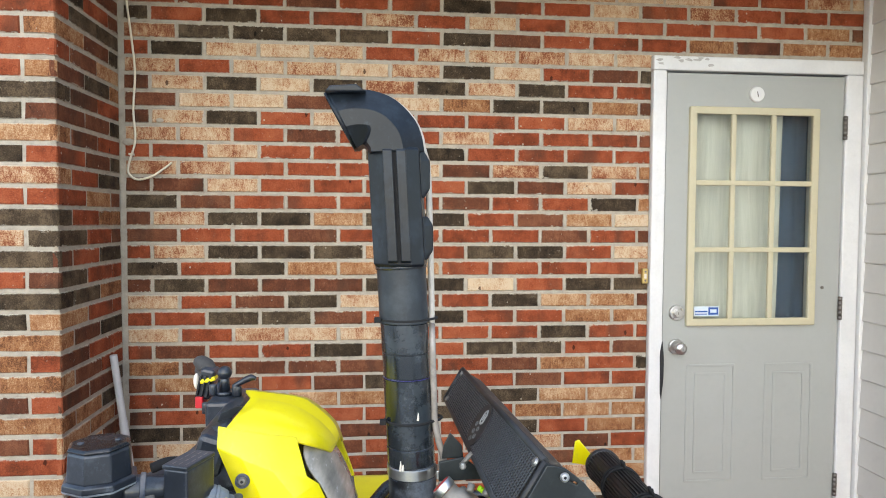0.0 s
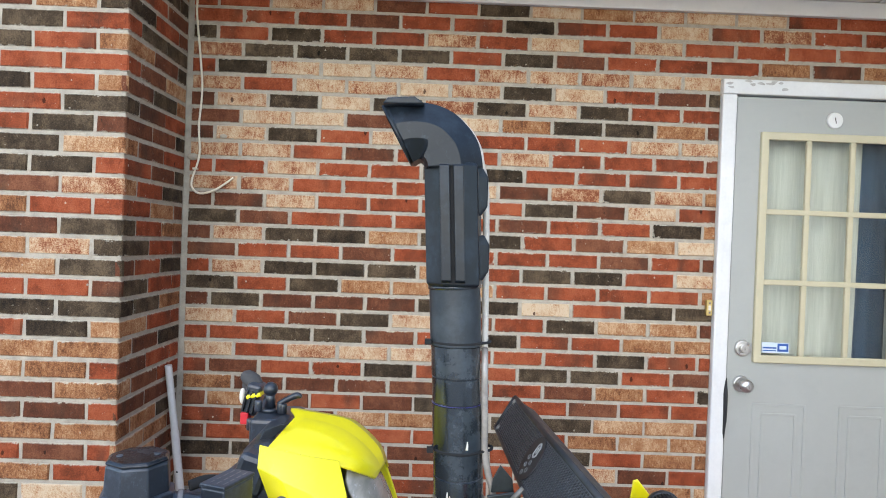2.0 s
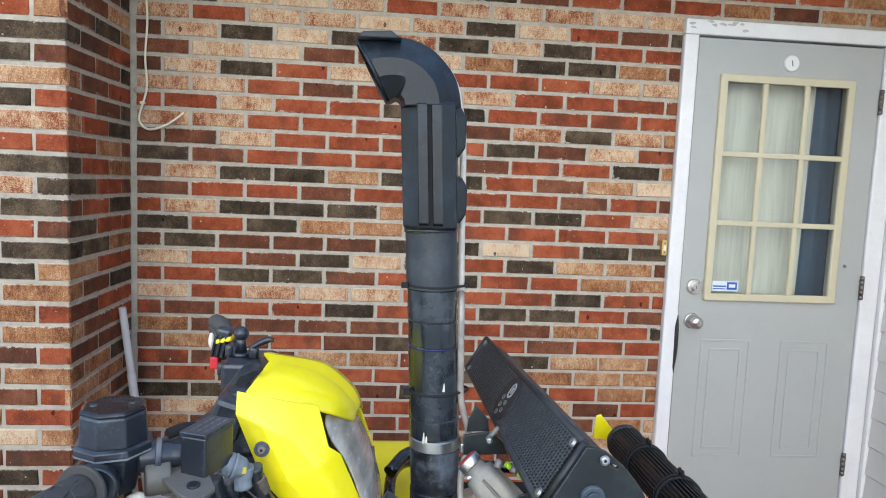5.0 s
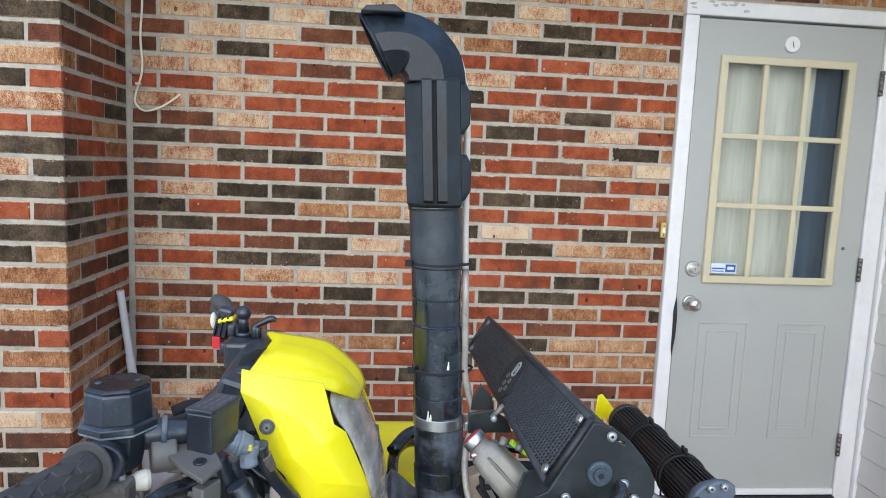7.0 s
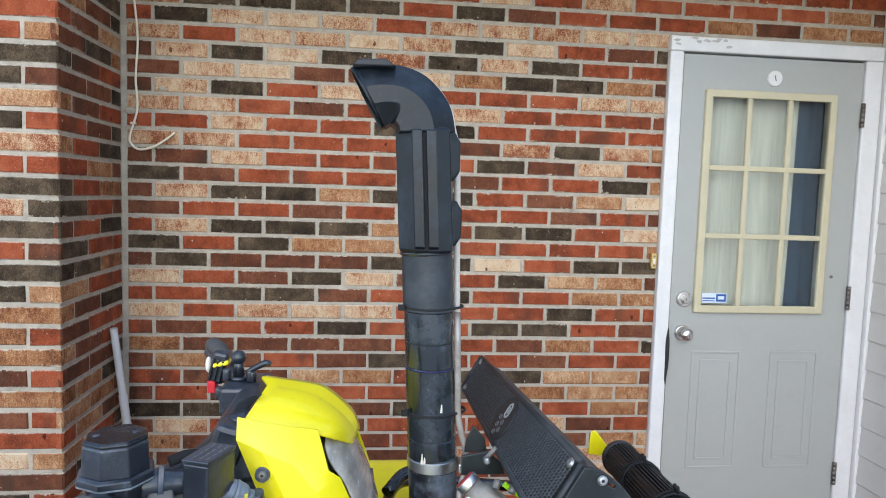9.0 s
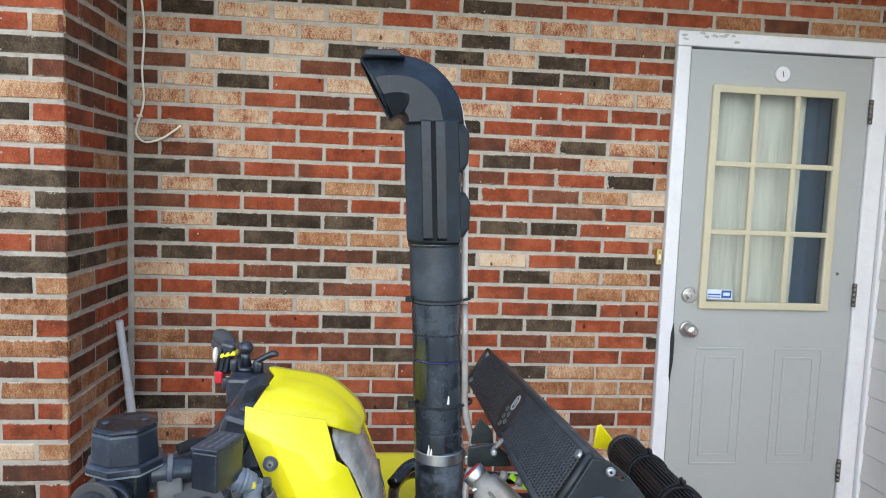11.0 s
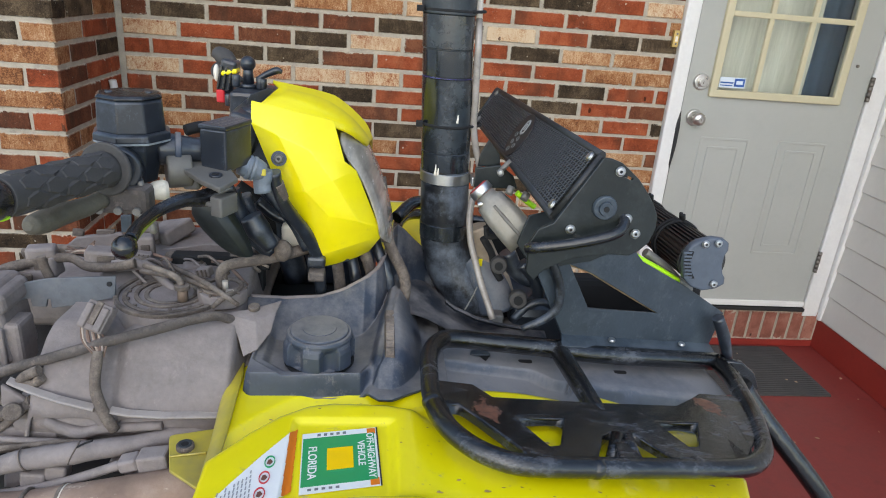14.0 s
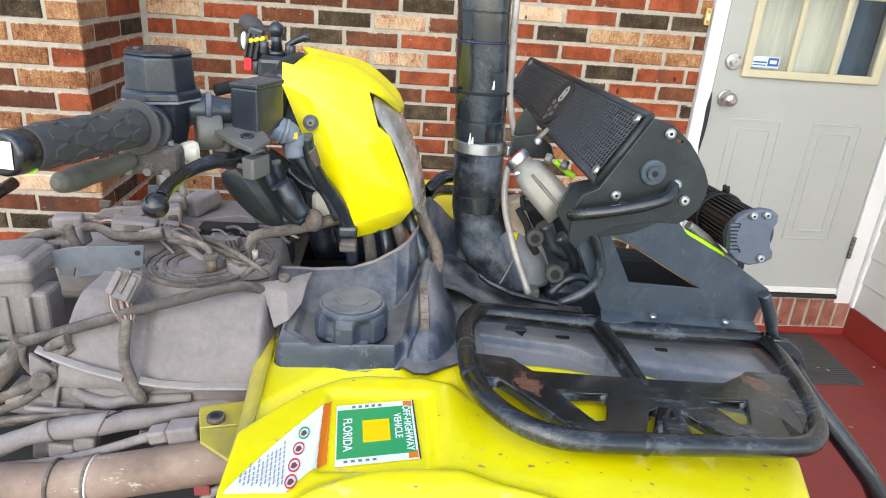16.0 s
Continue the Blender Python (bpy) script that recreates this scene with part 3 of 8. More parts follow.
# near-black: truly black small parts, and shade painted into holes and gaps
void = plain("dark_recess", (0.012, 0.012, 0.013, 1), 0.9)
lime = plain("lime_plastic", (0.45, 0.85, 0.02, 1), 0.4, vary=0.05)
rubber = plain("black_grip_rubber", srgb(64, 62, 61), 0.75, vary=0.2, scale=40, bump=0.3, dust=0.3, dust_colour=srgb(104, 98, 94))
white_plastic = plain("white_plastic", srgb(222, 214, 200), 0.5, vary=0.06)
red_plastic = plain("red_plastic", srgb(206, 34, 44), 0.45, vary=0.05)

atv = thing("atv", "dusty yellow and black quad bike with tall snorkel, seat removed", "quad bike", at=(0, 0, 0))


def plate(outline, thick, mat, name, parent, holes=(), bevel=0.0, label=""):
    """A sheet along a ring of points in space, with holes."""
    o = Vector(outline[0])
    n = Vector((0, 0, 0))
    for a, b in zip(outline, outline[1:] + outline[:1]):
        n += Vector(a).cross(Vector(b))
    n.normalize()
    x = (Vector(outline[len(outline) // 2]) - o)
    x = (x - n * x.dot(n)).normalized()
    y = n.cross(x)
    flat = lambda ring: [((Vector(p) - o).dot(x), (Vector(p) - o).dot(y)) for p in ring]
    m = Matrix.Translation(o) @ Matrix((x, y, n)).transposed().to_4x4()
    return part(name, slab(flat(outline), thick, m, bevel, [flat(h) for h in holes]), mat, parent, label)


def skin(rows, mat, name, parent, thick=0.004, label="", bevel=0.002, sub=0, smooth=False, offset=-1.0, crease=0, folds=()):
    """A moulded panel over rows of points; edges bent by more than crease degrees, and those along the rows named in folds, stay sharp."""
    bm = loft(rows, cap=False, closed=False, smooth=smooth)
    for e in bm.edges if crease else ():
        if len(e.link_faces) == 2 and e.calc_face_angle(0) > radians(crease):
            e.smooth = False
    bm.verts.ensure_lookup_table()
    w = len(rows[0])
    for k in folds:
        for i in range(w - 1):
            bm.edges.get((bm.verts[k * w + i], bm.verts[k * w + i + 1])).smooth = False
    ob = part(name, bm, mat, parent, label)
    if sub:
        subdivide(ob, sub)
    thicken(ob, thick, offset)
    if bevel:
        soften(ob, bevel, 2, 25)
    return ob


def field(f, x0, x1, y0, y1, nx, ny, keep=None):
    """A surface z = f(x, y) over a rectangle."""
    bm = bmesh.new()
    g = [[bm.verts.new((x0 + (x1 - x0) * i / nx, y0 + (y1 - y0) * j / ny, f(x0 + (x1 - x0) * i / nx, y0 + (y1 - y0) * j / ny))) for i in range(nx + 1)] for j in range(ny + 1)]
    for j in range(ny):
        for i in range(nx):
            q = (g[j][i], g[j][i + 1], g[j + 1][i + 1], g[j + 1][i])
            if keep is None or keep(sum(v.co.x for v in q) / 4, sum(v.co.y for v in q) / 4):
                bm.faces.new(q).smooth = True
    bmesh.ops.delete(bm, geom=[v for v in bm.verts if not v.link_faces], context="VERTS")
    return bm


def sheet(f, edge, nu, nv):
    """A surface z = f(x, y) over the patch that edge(u, v) spans."""
    bm = bmesh.new()
    g = []
    for j in range(nv + 1):
        row = []
        for i in range(nu + 1):
            x, y = edge(i / nu, j / nv)
            row.append(bm.verts.new((x, y, f(x, y))))
        g.append(row)
    for a, b in zip(g, g[1:]):
        for i in range(nu):
            bm.faces.new((a[i], a[i + 1], b[i + 1], b[i])).smooth = True
    return bm


def along(table, x):
    """Reads a table of (x, value) with straight lines between its rows."""
    for (a, u), (b, v) in zip(table, table[1:]):
        if x <= b:
            return u + (v - u) * max(0.0, (x - a) / (b - a))
    return table[-1][1]


def step(a, b, v):
    t = max(0.0, min(1.0, (v - a) / (b - a)))
    return t * t * (3 - 2 * t)


def screw(c, n, r, mat, parent, name="bolt", socket=True):
    """A button-head screw with its socket."""
    c, n = Vector(c), Vector(n).normalized()
    bm = rod(c, c + n * r * 0.35, r, n=16)
    rod(c + n * r * 0.35, c + n * r * 0.6, r * 0.96, r * 0.62, 16, bm=bm)
    s = part(name, bm, mat, parent)
    if socket:
        part("socket", rod(c + n * r * 0.58, c + n * r * 0.63, r * 0.34, n=6), void, s)
    return s


def mirror(rows):
    return [[(x, 2 * YC - y, z) for x, y, z in r] for r in rows]


# -- snorkel --
def axis(z):
    return Vector((-0.1338 - (z - 1.15) * 0.0543, YC, z))


bm = tube([axis(1.53), axis(1.40), axis(1.28), axis(1.15), axis(1.11), *[(-0.116, 1.518, 1.055), (-0.095, 1.512, 1.026), (-0.067, 1.505, 0.995), (-0.034, 1.495, 0.959)]],
          [0.036, 0.036, 0.0364, 0.0364, 0.038, 0.039, 0.039, 0.039, 0.038], 32, 6)
snork = part("snorkel_pipe", bm, scuffed, atv, "scuffed black plastic snorkel pipe")


def sleeve(z0, z1, r, mat, name, n=32, parent=snork, label="", wave=0.0):
    """A sleeve round the pipe."""
    bm = bmesh.new()
    rings = []
    for z, rr in ((z0, r - 0.0012), (z0 + 0.001, r), (z1 - 0.001, r), (z1, r - 0.0012)):
        c = axis(z)
        rings.append([c + Vector((rr * math.cos(2 * math.pi * i / n), rr * math.sin(2 * math.pi * i / n), wave * math.sin(i * 2.4) if z > (z0 + z1) / 2 else 0)) for i in range(n)])
    return part(name, loft(rings, bm=bm, sharp="ring"), mat, parent, label)


sleeve(1.436, 1.528, 0.0381, coupler_mat, "coupler", label="grey rubber coupler", wave=0.0018)
sleeve(1.390, 1.436, 0.0370, pipe_mat, "tape_wrap")
sleeve(1.352, 1.3895, 0.0367, pipe_mat, "tape_wrap")
sleeve(1.283, 1.350, 0.0373, pipe_mat, "tape_wrap")
sleeve(1.243, 1.2825, 0.0370, pipe_mat, "tape_wrap")
sleeve(1.2145, 1.2425, 0.0375, pipe_mat, "tape_wrap")
sleeve(1.131, 1.195, 0.0372, scuffed, "tape_wrap", label="scuffed grey pipe below the clamp")
sleeve(1.106, 1.1305, 0.0386, pipe_mat, "tape_wrap")
part("violet_line", tube([axis(1.351) + Vector((0.0374 * math.cos(a), 0.0374 * math.sin(a), 0)) for a in [k * math.pi / 12 for k in range(25)]], 0.0003, 5, 1), plain("violet_edge", srgb(70, 66, 150), 0.4), snork)
# glints on the pipe, put in as small white drips
for a, z, h in ((-70, 1.296, 0.012), (-118, 1.2195, 0.016), (-112, 1.2175, 0.010)):
    c = axis(z) + Vector((0.0377 * math.cos(radians(a)), 0.0377 * math.sin(radians(a)), 0))
    part("paint_drip", tube([c + Vector((0, 0, h / 2)), c, c - Vector((0.0006, 0, h / 2))], [0.0006, 0.0016, 0.0022], 6), white_plastic, snork, "white drip-shaped glint")
cl = sleeve(1.196, 1.2125, 0.0385, silver, "hose_clamp", label="bright steel hose clamp")
part("worm_screw", box(-0.1005, -0.088, 1.485, 1.515, 1.197, 1.2115, 0.002), silver, cl)
for z in (1.4415, 1.283):
    c = axis(z)
    t = sleeve(z - 0.0022, z + 0.0022, 0.0388, void, "cable_tie", label="black cable tie")
    part("tie_head", box(c.x - 0.046, c.x - 0.036, YC - 0.02, YC - 0.010, z - 0.004, z + 0.004, 0.001), void, t)
    part("tie_loop", tube([c + Vector((0.03, -0.022, 0)), c + Vector((0.047, -0.012, 0.001)), c + Vector((0.050, 0.006, 0.001)), c + Vector((0.03, 0.02, 0))], 0.0022, 6), void, t)
# intake box with ribs
c0, c1 = axis(1.524), axis(1.704)
sec = [(-0.041, 0.020), (-0.042, -0.020), (-0.0195, -0.0425), (0.014, -0.0455), (0.034, -0.036), (0.041, 0.004), (0.034, 0.040), (-0.034, 0.042)]
rings = []
for z, s in ((1.524, 0.93), (1.528, 1.0), (1.699, 1.0), (1.703, 0.95)):
    c = axis(z)
    rings.append([(c.x + x * s, c.y + y * s, z) for x, y in sec])
headbox = soften(part("snorkel_head", loft(rings, smooth=False), head_mat, atv, "ribbed black intake head"), 0.0012)
for a, b in ((-0.0205, -0.0065), (-0.0005, 0.0135)):
    rr = []
    for z in (1.530, 1.534, 1.696, 1.700):
        c = axis(z)
        k = 0.0 if z in (1.530, 1.700) else 0.007
        rr.append([(c.x + a, c.y - 0.040, z), (c.x + a, c.y - 0.0445 - k, z), (c.x + b, c.y - 0.0455 - k, z), (c.x + b, c.y - 0.040, z)])
    soften(part("rib", loft(rr, smooth=False), head_mat, headbox), 0.0008)
# the groove's shade is put in as a near-black strip
gz0, gz1 = axis(1.529), axis(1.701)
part("groove", loft([[(c.x - 0.0062, c.y - 0.040, c.z), (c.x - 0.0062, c.y - 0.0462, c.z), (c.x - 0.0008, c.y - 0.0466, c.z), (c.x - 0.0008, c.y - 0.040, c.z)] for c in (gz0, gz1)], smooth=False), void, headbox)
for z0, z1 in ((1.534, 1.600), (1.628, 1.698)):
    c = axis((z0 + z1) / 2)
    rr = [[(c.x + 0.034, c.y - 0.026, z), (c.x + 0.034 + d, c.y - 0.020, z), (c.x + 0.034 + d, c.y + 0.012, z), (c.x + 0.034, c.y + 0.022, z)] for z, d in ((z0, 0.008), (z0 + 0.014, 0.0165), (z1 - 0.014, 0.0165), (z1, 0.008))]
    soften(part("side_tab", loft(rr, smooth=False), head_mat, headbox), 0.002)
part("neck", rod(axis(1.520), axis(1.526), 0.040, n=24), pipe_mat, headbox)
# elbow with an open slanted mouth
outer = [(-0.123, 1.520, 1.696), (-0.126, 1.520, 1.716), (-0.133, 1.520, 1.737), (-0.147, 1.520, 1.756), (-0.166, 1.520, 1.773), (-0.189, 1.520, 1.783), (-0.215, 1.520, 1.787), (-0.244, 1.520, 1.787), (-0.266, 1.520, 1.782)]
inner = [(-0.200, 1.520, 1.694), (-0.202, 1.520, 1.701), (-0.205, 1.520, 1.706), (-0.208, 1.520, 1.708), (-0.211, 1.520, 1.709), (-0.214, 1.520, 1.709), (-0.217, 1.520, 1.708), (-0.220, 1.520, 1.706), (-0.223, 1.520, 1.704)]
outer, inner = spline(outer, 4), spline(inner, 4)
rings = []
for k, (o, i) in enumerate(zip(outer, inner)):
    t = k / (len(outer) - 1)
    half = 0.0445
    c = 0.04 + 0.30 * step(0.30, 0.60, t)
    ring = []
    for u, v in ((0, -0.62), (c, -1), (0.60, -1), (1, -0.40), (1, 0.40), (0.60, 1), (c, 1), (0, 0.62)):
        ring.append(i + (o - i) * u + Vector((0, v * half, 0)))
    rings.append(ring)
elbow = part("elbow", loft(rings, cap=False, sharp="length"), head_mat, headbox)
thicken(elbow, 0.0035, 1.0)
lip = []
for s in (1.0, 1.045):
    m = sum((Vector(p) for p in rings[-1]), Vector()) / 8
    lip.append([m + (Vector(p) - m) * s + Vector((-0.002, 0, 0)) for p in rings[-1]])
thicken(part("lip", loft(lip, cap=False), head_mat, headbox), 0.005, 0.0)
m = sum((Vector(p) for p in rings[12]), Vector()) / 8
# near-black plug puts the dark of the throat into colour
part("throat", loft([[m + (Vector(p) - m) * 0.9 for p in rings[12]], [m + (Vector(p) - m) * 0.88 + Vector((0.002, 0, 0)) for p in rings[12]]]), void, headbox)
plate([Vector(p) + Vector((0, 0.0, 0.001)) for p in [(-0.267, 1.500, 1.781), (-0.260, 1.500, 1.789), (-0.222, 1.500, 1.792), (-0.208, 1.500, 1.782)]] , 0.05, head_mat, "lip_tab", headbox, (), 0.002)
# breather hose up the back of the snorkel
hose_mat = plain("grey_hose", srgb(150, 142, 134), 0.18, vary=0.3, scale=20, dust=0.4, dust_colour=srgb(104, 92, 84), coat=0.5)
part("breather_hose", tube([(-0.062, 1.405, 1.018), (-0.070, 1.415, 1.039), (-0.079, 1.430, 1.061), (-0.088, 1.450, 1.089), (-0.096, 1.465, 1.117), (-0.099, 1.478, 1.147), (-0.096, 1.490, 1.174)] + [(-0.088, 1.500, 1.199), (-0.088, 1.505, 1.225), (-0.096, 1.505, 1.252), (-0.102, 1.505, 1.284), (-0.103, 1.505, 1.319), (-0.105, 1.505, 1.364), (-0.106, 1.505, 1.400)] + [(-0.106, 1.520, 1.432)], 0.0052, 10, 3), hose_mat, snork, "dirty translucent breather hose tied to the pipe")
pale_hose = plain("cream_hose", srgb(196, 188, 176), 0.3, vary=0.15, scale=20, dust=0.2, dust_colour=srgb(140, 128, 118))
part("breather_hose", tube([(-0.106, 1.520, 1.430), (-0.105, 1.545, 1.478), (-0.106, 1.545, 1.512), (-0.107, 1.545, 1.554), (-0.109, 1.545, 1.621), (-0.112, 1.545, 1.678)] + [o + (o - i).normalized() * 0.0042 + Vector((0, 0.014, 0)) for o, i in zip(outer[2:26:4], inner[2:26:4])], 0.0052, 10, 3), pale_hose, snork, "cream breather hose along the snorkel's back")

# -- headlamp pod: side panels, visor, lamp --
R = [[(-0.397, 1.374, 1.322), (-0.364, 1.368, 1.317), (-0.331, 1.371, 1.310), (-0.300, 1.384, 1.302)],
     [(-0.395, 1.360, 1.298), (-0.362, 1.350, 1.287), (-0.326, 1.352, 1.270), (-0.285, 1.372, 1.253)],
     [(-0.360, 1.362, 1.213), (-0.329, 1.350, 1.220), (-0.299, 1.355, 1.233), (-0.271, 1.378, 1.241)],
     [(-0.341, 1.366, 1.190), (-0.301, 1.355, 1.188), (-0.266, 1.364, 1.179), (-0.239, 1.392, 1.164)],
     [(-0.321, 1.382, 1.122), (-0.294, 1.377, 1.133), (-0.265, 1.384, 1.142), (-0.233, 1.396, 1.150)],
     [(-0.316, 1.402, 1.097), (-0.294, 1.398, 1.105), (-0.268, 1.405, 1.112), (-0.250, 1.412, 1.120)]]
pod = skin(R, yellow, "side_panel", atv, 0.005, "yellow headlamp side panel", 0.0012, smooth=True, folds=(1, 2, 3, 4))
skin(mirror(R[2:]), yellow, "side_panel", atv, 0.005, "yellow headlamp side panel", 0.0015, offset=1.0)
screw((-0.3615, 1.3435, 1.260), (0, -1, 0.1), 0.0058, grey_metal, pod, "push_rivet")
part("washer", rod((-0.363, 1.362, 1.2575), (-0.3615, 1.3440, 1.2600), 0.0092, n=28), shroud_mat, pod)
V = [[(-0.391, 1.392, 1.316), (-0.350, 1.388, 1.308), (-0.300, 1.388, 1.297), (-0.276, 1.402, 1.285), (-0.255, 1.450, 1.259)],
     [(-0.385, 1.530, 1.319), (-0.326, 1.528, 1.308), (-0.288, 1.522, 1.289), (-0.262, 1.515, 1.266), (-0.252, 1.500, 1.254)],
     [(-0.397, 1.550, 1.325), (-0.325, 1.558, 1.312), (-0.297, 1.558, 1.301), (-0.262, 1.545, 1.274), (-0.249, 1.530, 1.253)]]
V = [spline(r, 4) for r in V]
V += [[p + Vector((0.0, 0.05, -0.012)) for p in V[2]], [p + Vector((0, 0.10, -0.040)) for p in V[2]]]
skin(V, yellow, "visor", atv, 0.004, "yellow lamp visor", 0.0, smooth=True, folds=(1, 2))
ln = Nodes("smoky_lens")
ln.b.inputs["Transmission Weight"].default_value = 0.08
# pale streaks in the colour stand in for highlights on the lens
lens_mat = ln.done(ln.ramp(ln.noise(22, 7, 0.65, stretch=(1.0, 0.3, 1.0)), (0.3, srgb(122, 117, 109)), (0.52, srgb(168, 162, 152)), (0.72, srgb(216, 213, 206))), ln.ramp(ln.noise(40, 5), (0.3, 0.10), (0.7, 0.32)), 0, 0.5, 0.6)
L0 = [(-0.295, 1.400, 1.294), (-0.284, 1.384, 1.258), (-0.267, 1.382, 1.244), (-0.249, 1.380, 1.210), (-0.231, 1.377, 1.161), (-0.235, 1.386, 1.145)]
L1 = [(-0.268, 1.430, 1.276), (-0.252, 1.430, 1.246), (-0.239, 1.430, 1.219), (-0.227, 1.430, 1.184), (-0.217, 1.430, 1.143), (-0.218, 1.430, 1.123)]
L2 = [(-0.252, 1.490, 1.253), (-0.235, 1.490, 1.222), (-0.224, 1.490, 1.192), (-0.214, 1.490, 1.158), (-0.209, 1.490, 1.120), (-0.209, 1.490, 1.095)]
L3 = [Vector(p) + Vector((-0.004, 0.05, -0.010)) for p in L2]
skin([L0, L1, L2, L3, [p + Vector((-0.03, 0.06, -0.03)) for p in L3]], lens_mat, "lens", atv, 0.003, "scuffed smoky headlamp lens with painted highlight streaks", 0, sub=1, smooth=True)
part("lamp_bowl", loft([[(-0.345, 1.52 + 0.10 * math.cos(a), 1.225 + 0.055 * math.sin(a)) for a in [k * math.pi / 8 for k in range(16)]], [(-0.285, 1.52 + 0.11 * math.cos(a), 1.215 + 0.062 * math.sin(a)) for a in [k * math.pi / 8 for k in range(16)]]]), grey_metal, atv, "dull lamp reflector")
dash = soften(part("dash", box(-0.432, -0.380, 1.425, 1.600, 1.215, 1.312, 0.012, 2, m=Matrix.Translation((-0.38, 0, 1.27)) @ Matrix.Rotation(radians(-14), 4, "Y") @ Matrix.Translation((0.38, 0, -1.27))), black, atv, "dark instrument housing"), 0.002)
plate([(-0.425, 1.460, 1.290), (-0.414, 1.460, 1.317), (-0.390, 1.460, 1.327), (-0.382, 1.460, 1.325), (-0.407, 1.460, 1.301)], 0.006, head_mat, "screen", dash, (), 0.001)
part("screen_foot", box(-0.440, -0.398, 1.40, 1.47, 1.245, 1.300, 0.008, m=Matrix.Translation((-0.42, 0, 1.27)) @ Matrix.Rotation(radians(18), 4, "Y") @ Matrix.Translation((0.42, 0, -1.27))), black, dash)
# phone-mount ball and switch tether on the bar clamp
bc = Vector((-0.444, 1.612, 1.339))
bm = ball(bc, 0.0118, n=18)
rod(bc, bc - Vector((0, 0, 0.030)), 0.0062, 0.009, 14, bm=bm)
rod(bc - Vector((0, 0, 0.030)), bc - Vector((0, 0, 0.036)), 0.0155, n=18, bm=bm)
part("mount_ball", bm, black, atv, "black rubber mount ball")
sw = part("switch_block", box(bc.x - 0.046, bc.x - 0.020, 1.640, 1.680, bc.z - 0.060, bc.z - 0.008, 0.005, m=Matrix.Translation(bc) @ Matrix.Rotation(radians(12), 4, "Y") @ Matrix.Translation(-bc)), black, atv, "black handlebar switch block")
part("button", box(bc.x - 0.055, bc.x - 0.042, 1.635, 1.660, bc.z - 0.066, bc.z - 0.046, 0.002), red_plastic, sw, "red kill button")
part("button", box(bc.x - 0.050, bc.x - 0.024, 1.634, 1.660, bc.z - 0.014, bc.z - 0.007, 0.002, m=Matrix.Translation(bc) @ Matrix.Rotation(radians(-12), 4, "Y") @ Matrix.Translation(-bc)), yellow, sw, "yellow switch lever")
part("button", ball((bc.x - 0.056, 1.650, bc.z - 0.022), 0.0068, (0.75, 1, 2.0), 14), white_plastic, sw)
bm = tube([(bc.x - 0.066, 1.685, bc.z + 0.001), (bc.x - 0.058, 1.680, bc.z + 0.004), (bc.x - 0.044, 1.672, bc.z - 0.002), (bc.x - 0.034, 1.668, bc.z - 0.010)], [0.006, 0.0125, 0.0135, 0.009], 14, 4, wobble=0.25)
part("cap", bm, rubber, sw, "lumpy dark rubber cap")
for k in range(3):
    part("rib", box(bc.x - 0.044 + 0.008 * k, bc.x - 0.040 + 0.008 * k, 1.634, 1.641, bc.z - 0.054, bc.z - 0.018, 0.001, m=Matrix.Translation(bc) @ Matrix.Rotation(radians(12), 4, "Y") @ Matrix.Translation(-bc)), gloss_black, sw)
for x, z in ((-0.016, -0.034), (0.020, -0.036), (-0.028, -0.064)):
    part("bolt", rod((bc.x + x, 1.60, bc.z + z), (bc.x + x, 1.60, bc.z + z + 0.018), 0.0062, n=12, bevel=0.0015), black, atv)
part("tether", tube([(-0.428, 1.60, 1.318), (-0.413, 1.60, 1.327), (-0.399, 1.60, 1.333), (-0.391, 1.60, 1.331)], [0.004, 0.0048, 0.0056, 0.0030], 10), black, atv, "short black tether end")
part("clamp_block", box(bc.x - 0.02, bc.x + 0.05, 1.56, 1.655, bc.z - 0.080, bc.z - 0.036, 0.006), black, atv)
part("knob", rod((bc.x + 0.024, 1.60, bc.z - 0.036), (bc.x + 0.024, 1.60, bc.z - 0.020), 0.006, n=10, bevel=0.001), black, atv)

# -- handlebar, grips and controls --
F, E = Vector((-0.507, 1.20, 1.277)), Vector((-0.541, 1.045, 1.289))
bar = part("handlebar", tube([F + (E - F) * 0.98, F, (-0.478, 1.30, 1.272), (-0.452, 1.40, 1.262), (-0.445, 1.52, 1.258), (-0.452, 1.64, 1.262), (-0.470, 1.72, 1.270), (-0.505, 1.78, 1.286)], 0.0112, 14), black, atv, "black steel handlebar")
d = (E - F).normalized()
up = Vector((0, 0, 1))
up = (up - d * up.dot(d)).normalized()
sd = d.cross(up)
bm = tube([F, F + d * 0.03, F + d * 0.08, F + d * 0.13, F + d * 0.142], [0.0185, 0.0168, 0.0165, 0.0168, 0.0172], 24, 3)
grip = part("grip", bm, rubber, atv, "worn black rubber grip")
bm = bmesh.new()
for k in range(5):
    for j in range(7):
        a = 2 * math.pi * (j + 0.5 * (k % 2)) / 7
        n = (up * math.cos(a) + sd * math.sin(a))
        mm = Matrix.Translation(F + d * (0.020 + 0.0245 * k) + n * 0.0164) @ Matrix((d, n.cross(d), n)).transposed().to_4x4()
        bmesh.ops.create_cone(bm, cap_ends=True, segments=6, radius1=1.0, radius2=0.86, depth=1.0, matrix=mm @ Matrix.Diagonal((0.0145, 0.0080, 0.0022, 1)))
part("tread", bm, rubber, grip)
fl = rod(F - d * 0.001, F + d * 0.004, 0.0265, n=32, bevel=0.0015)
part("flange", fl, rubber, grip)
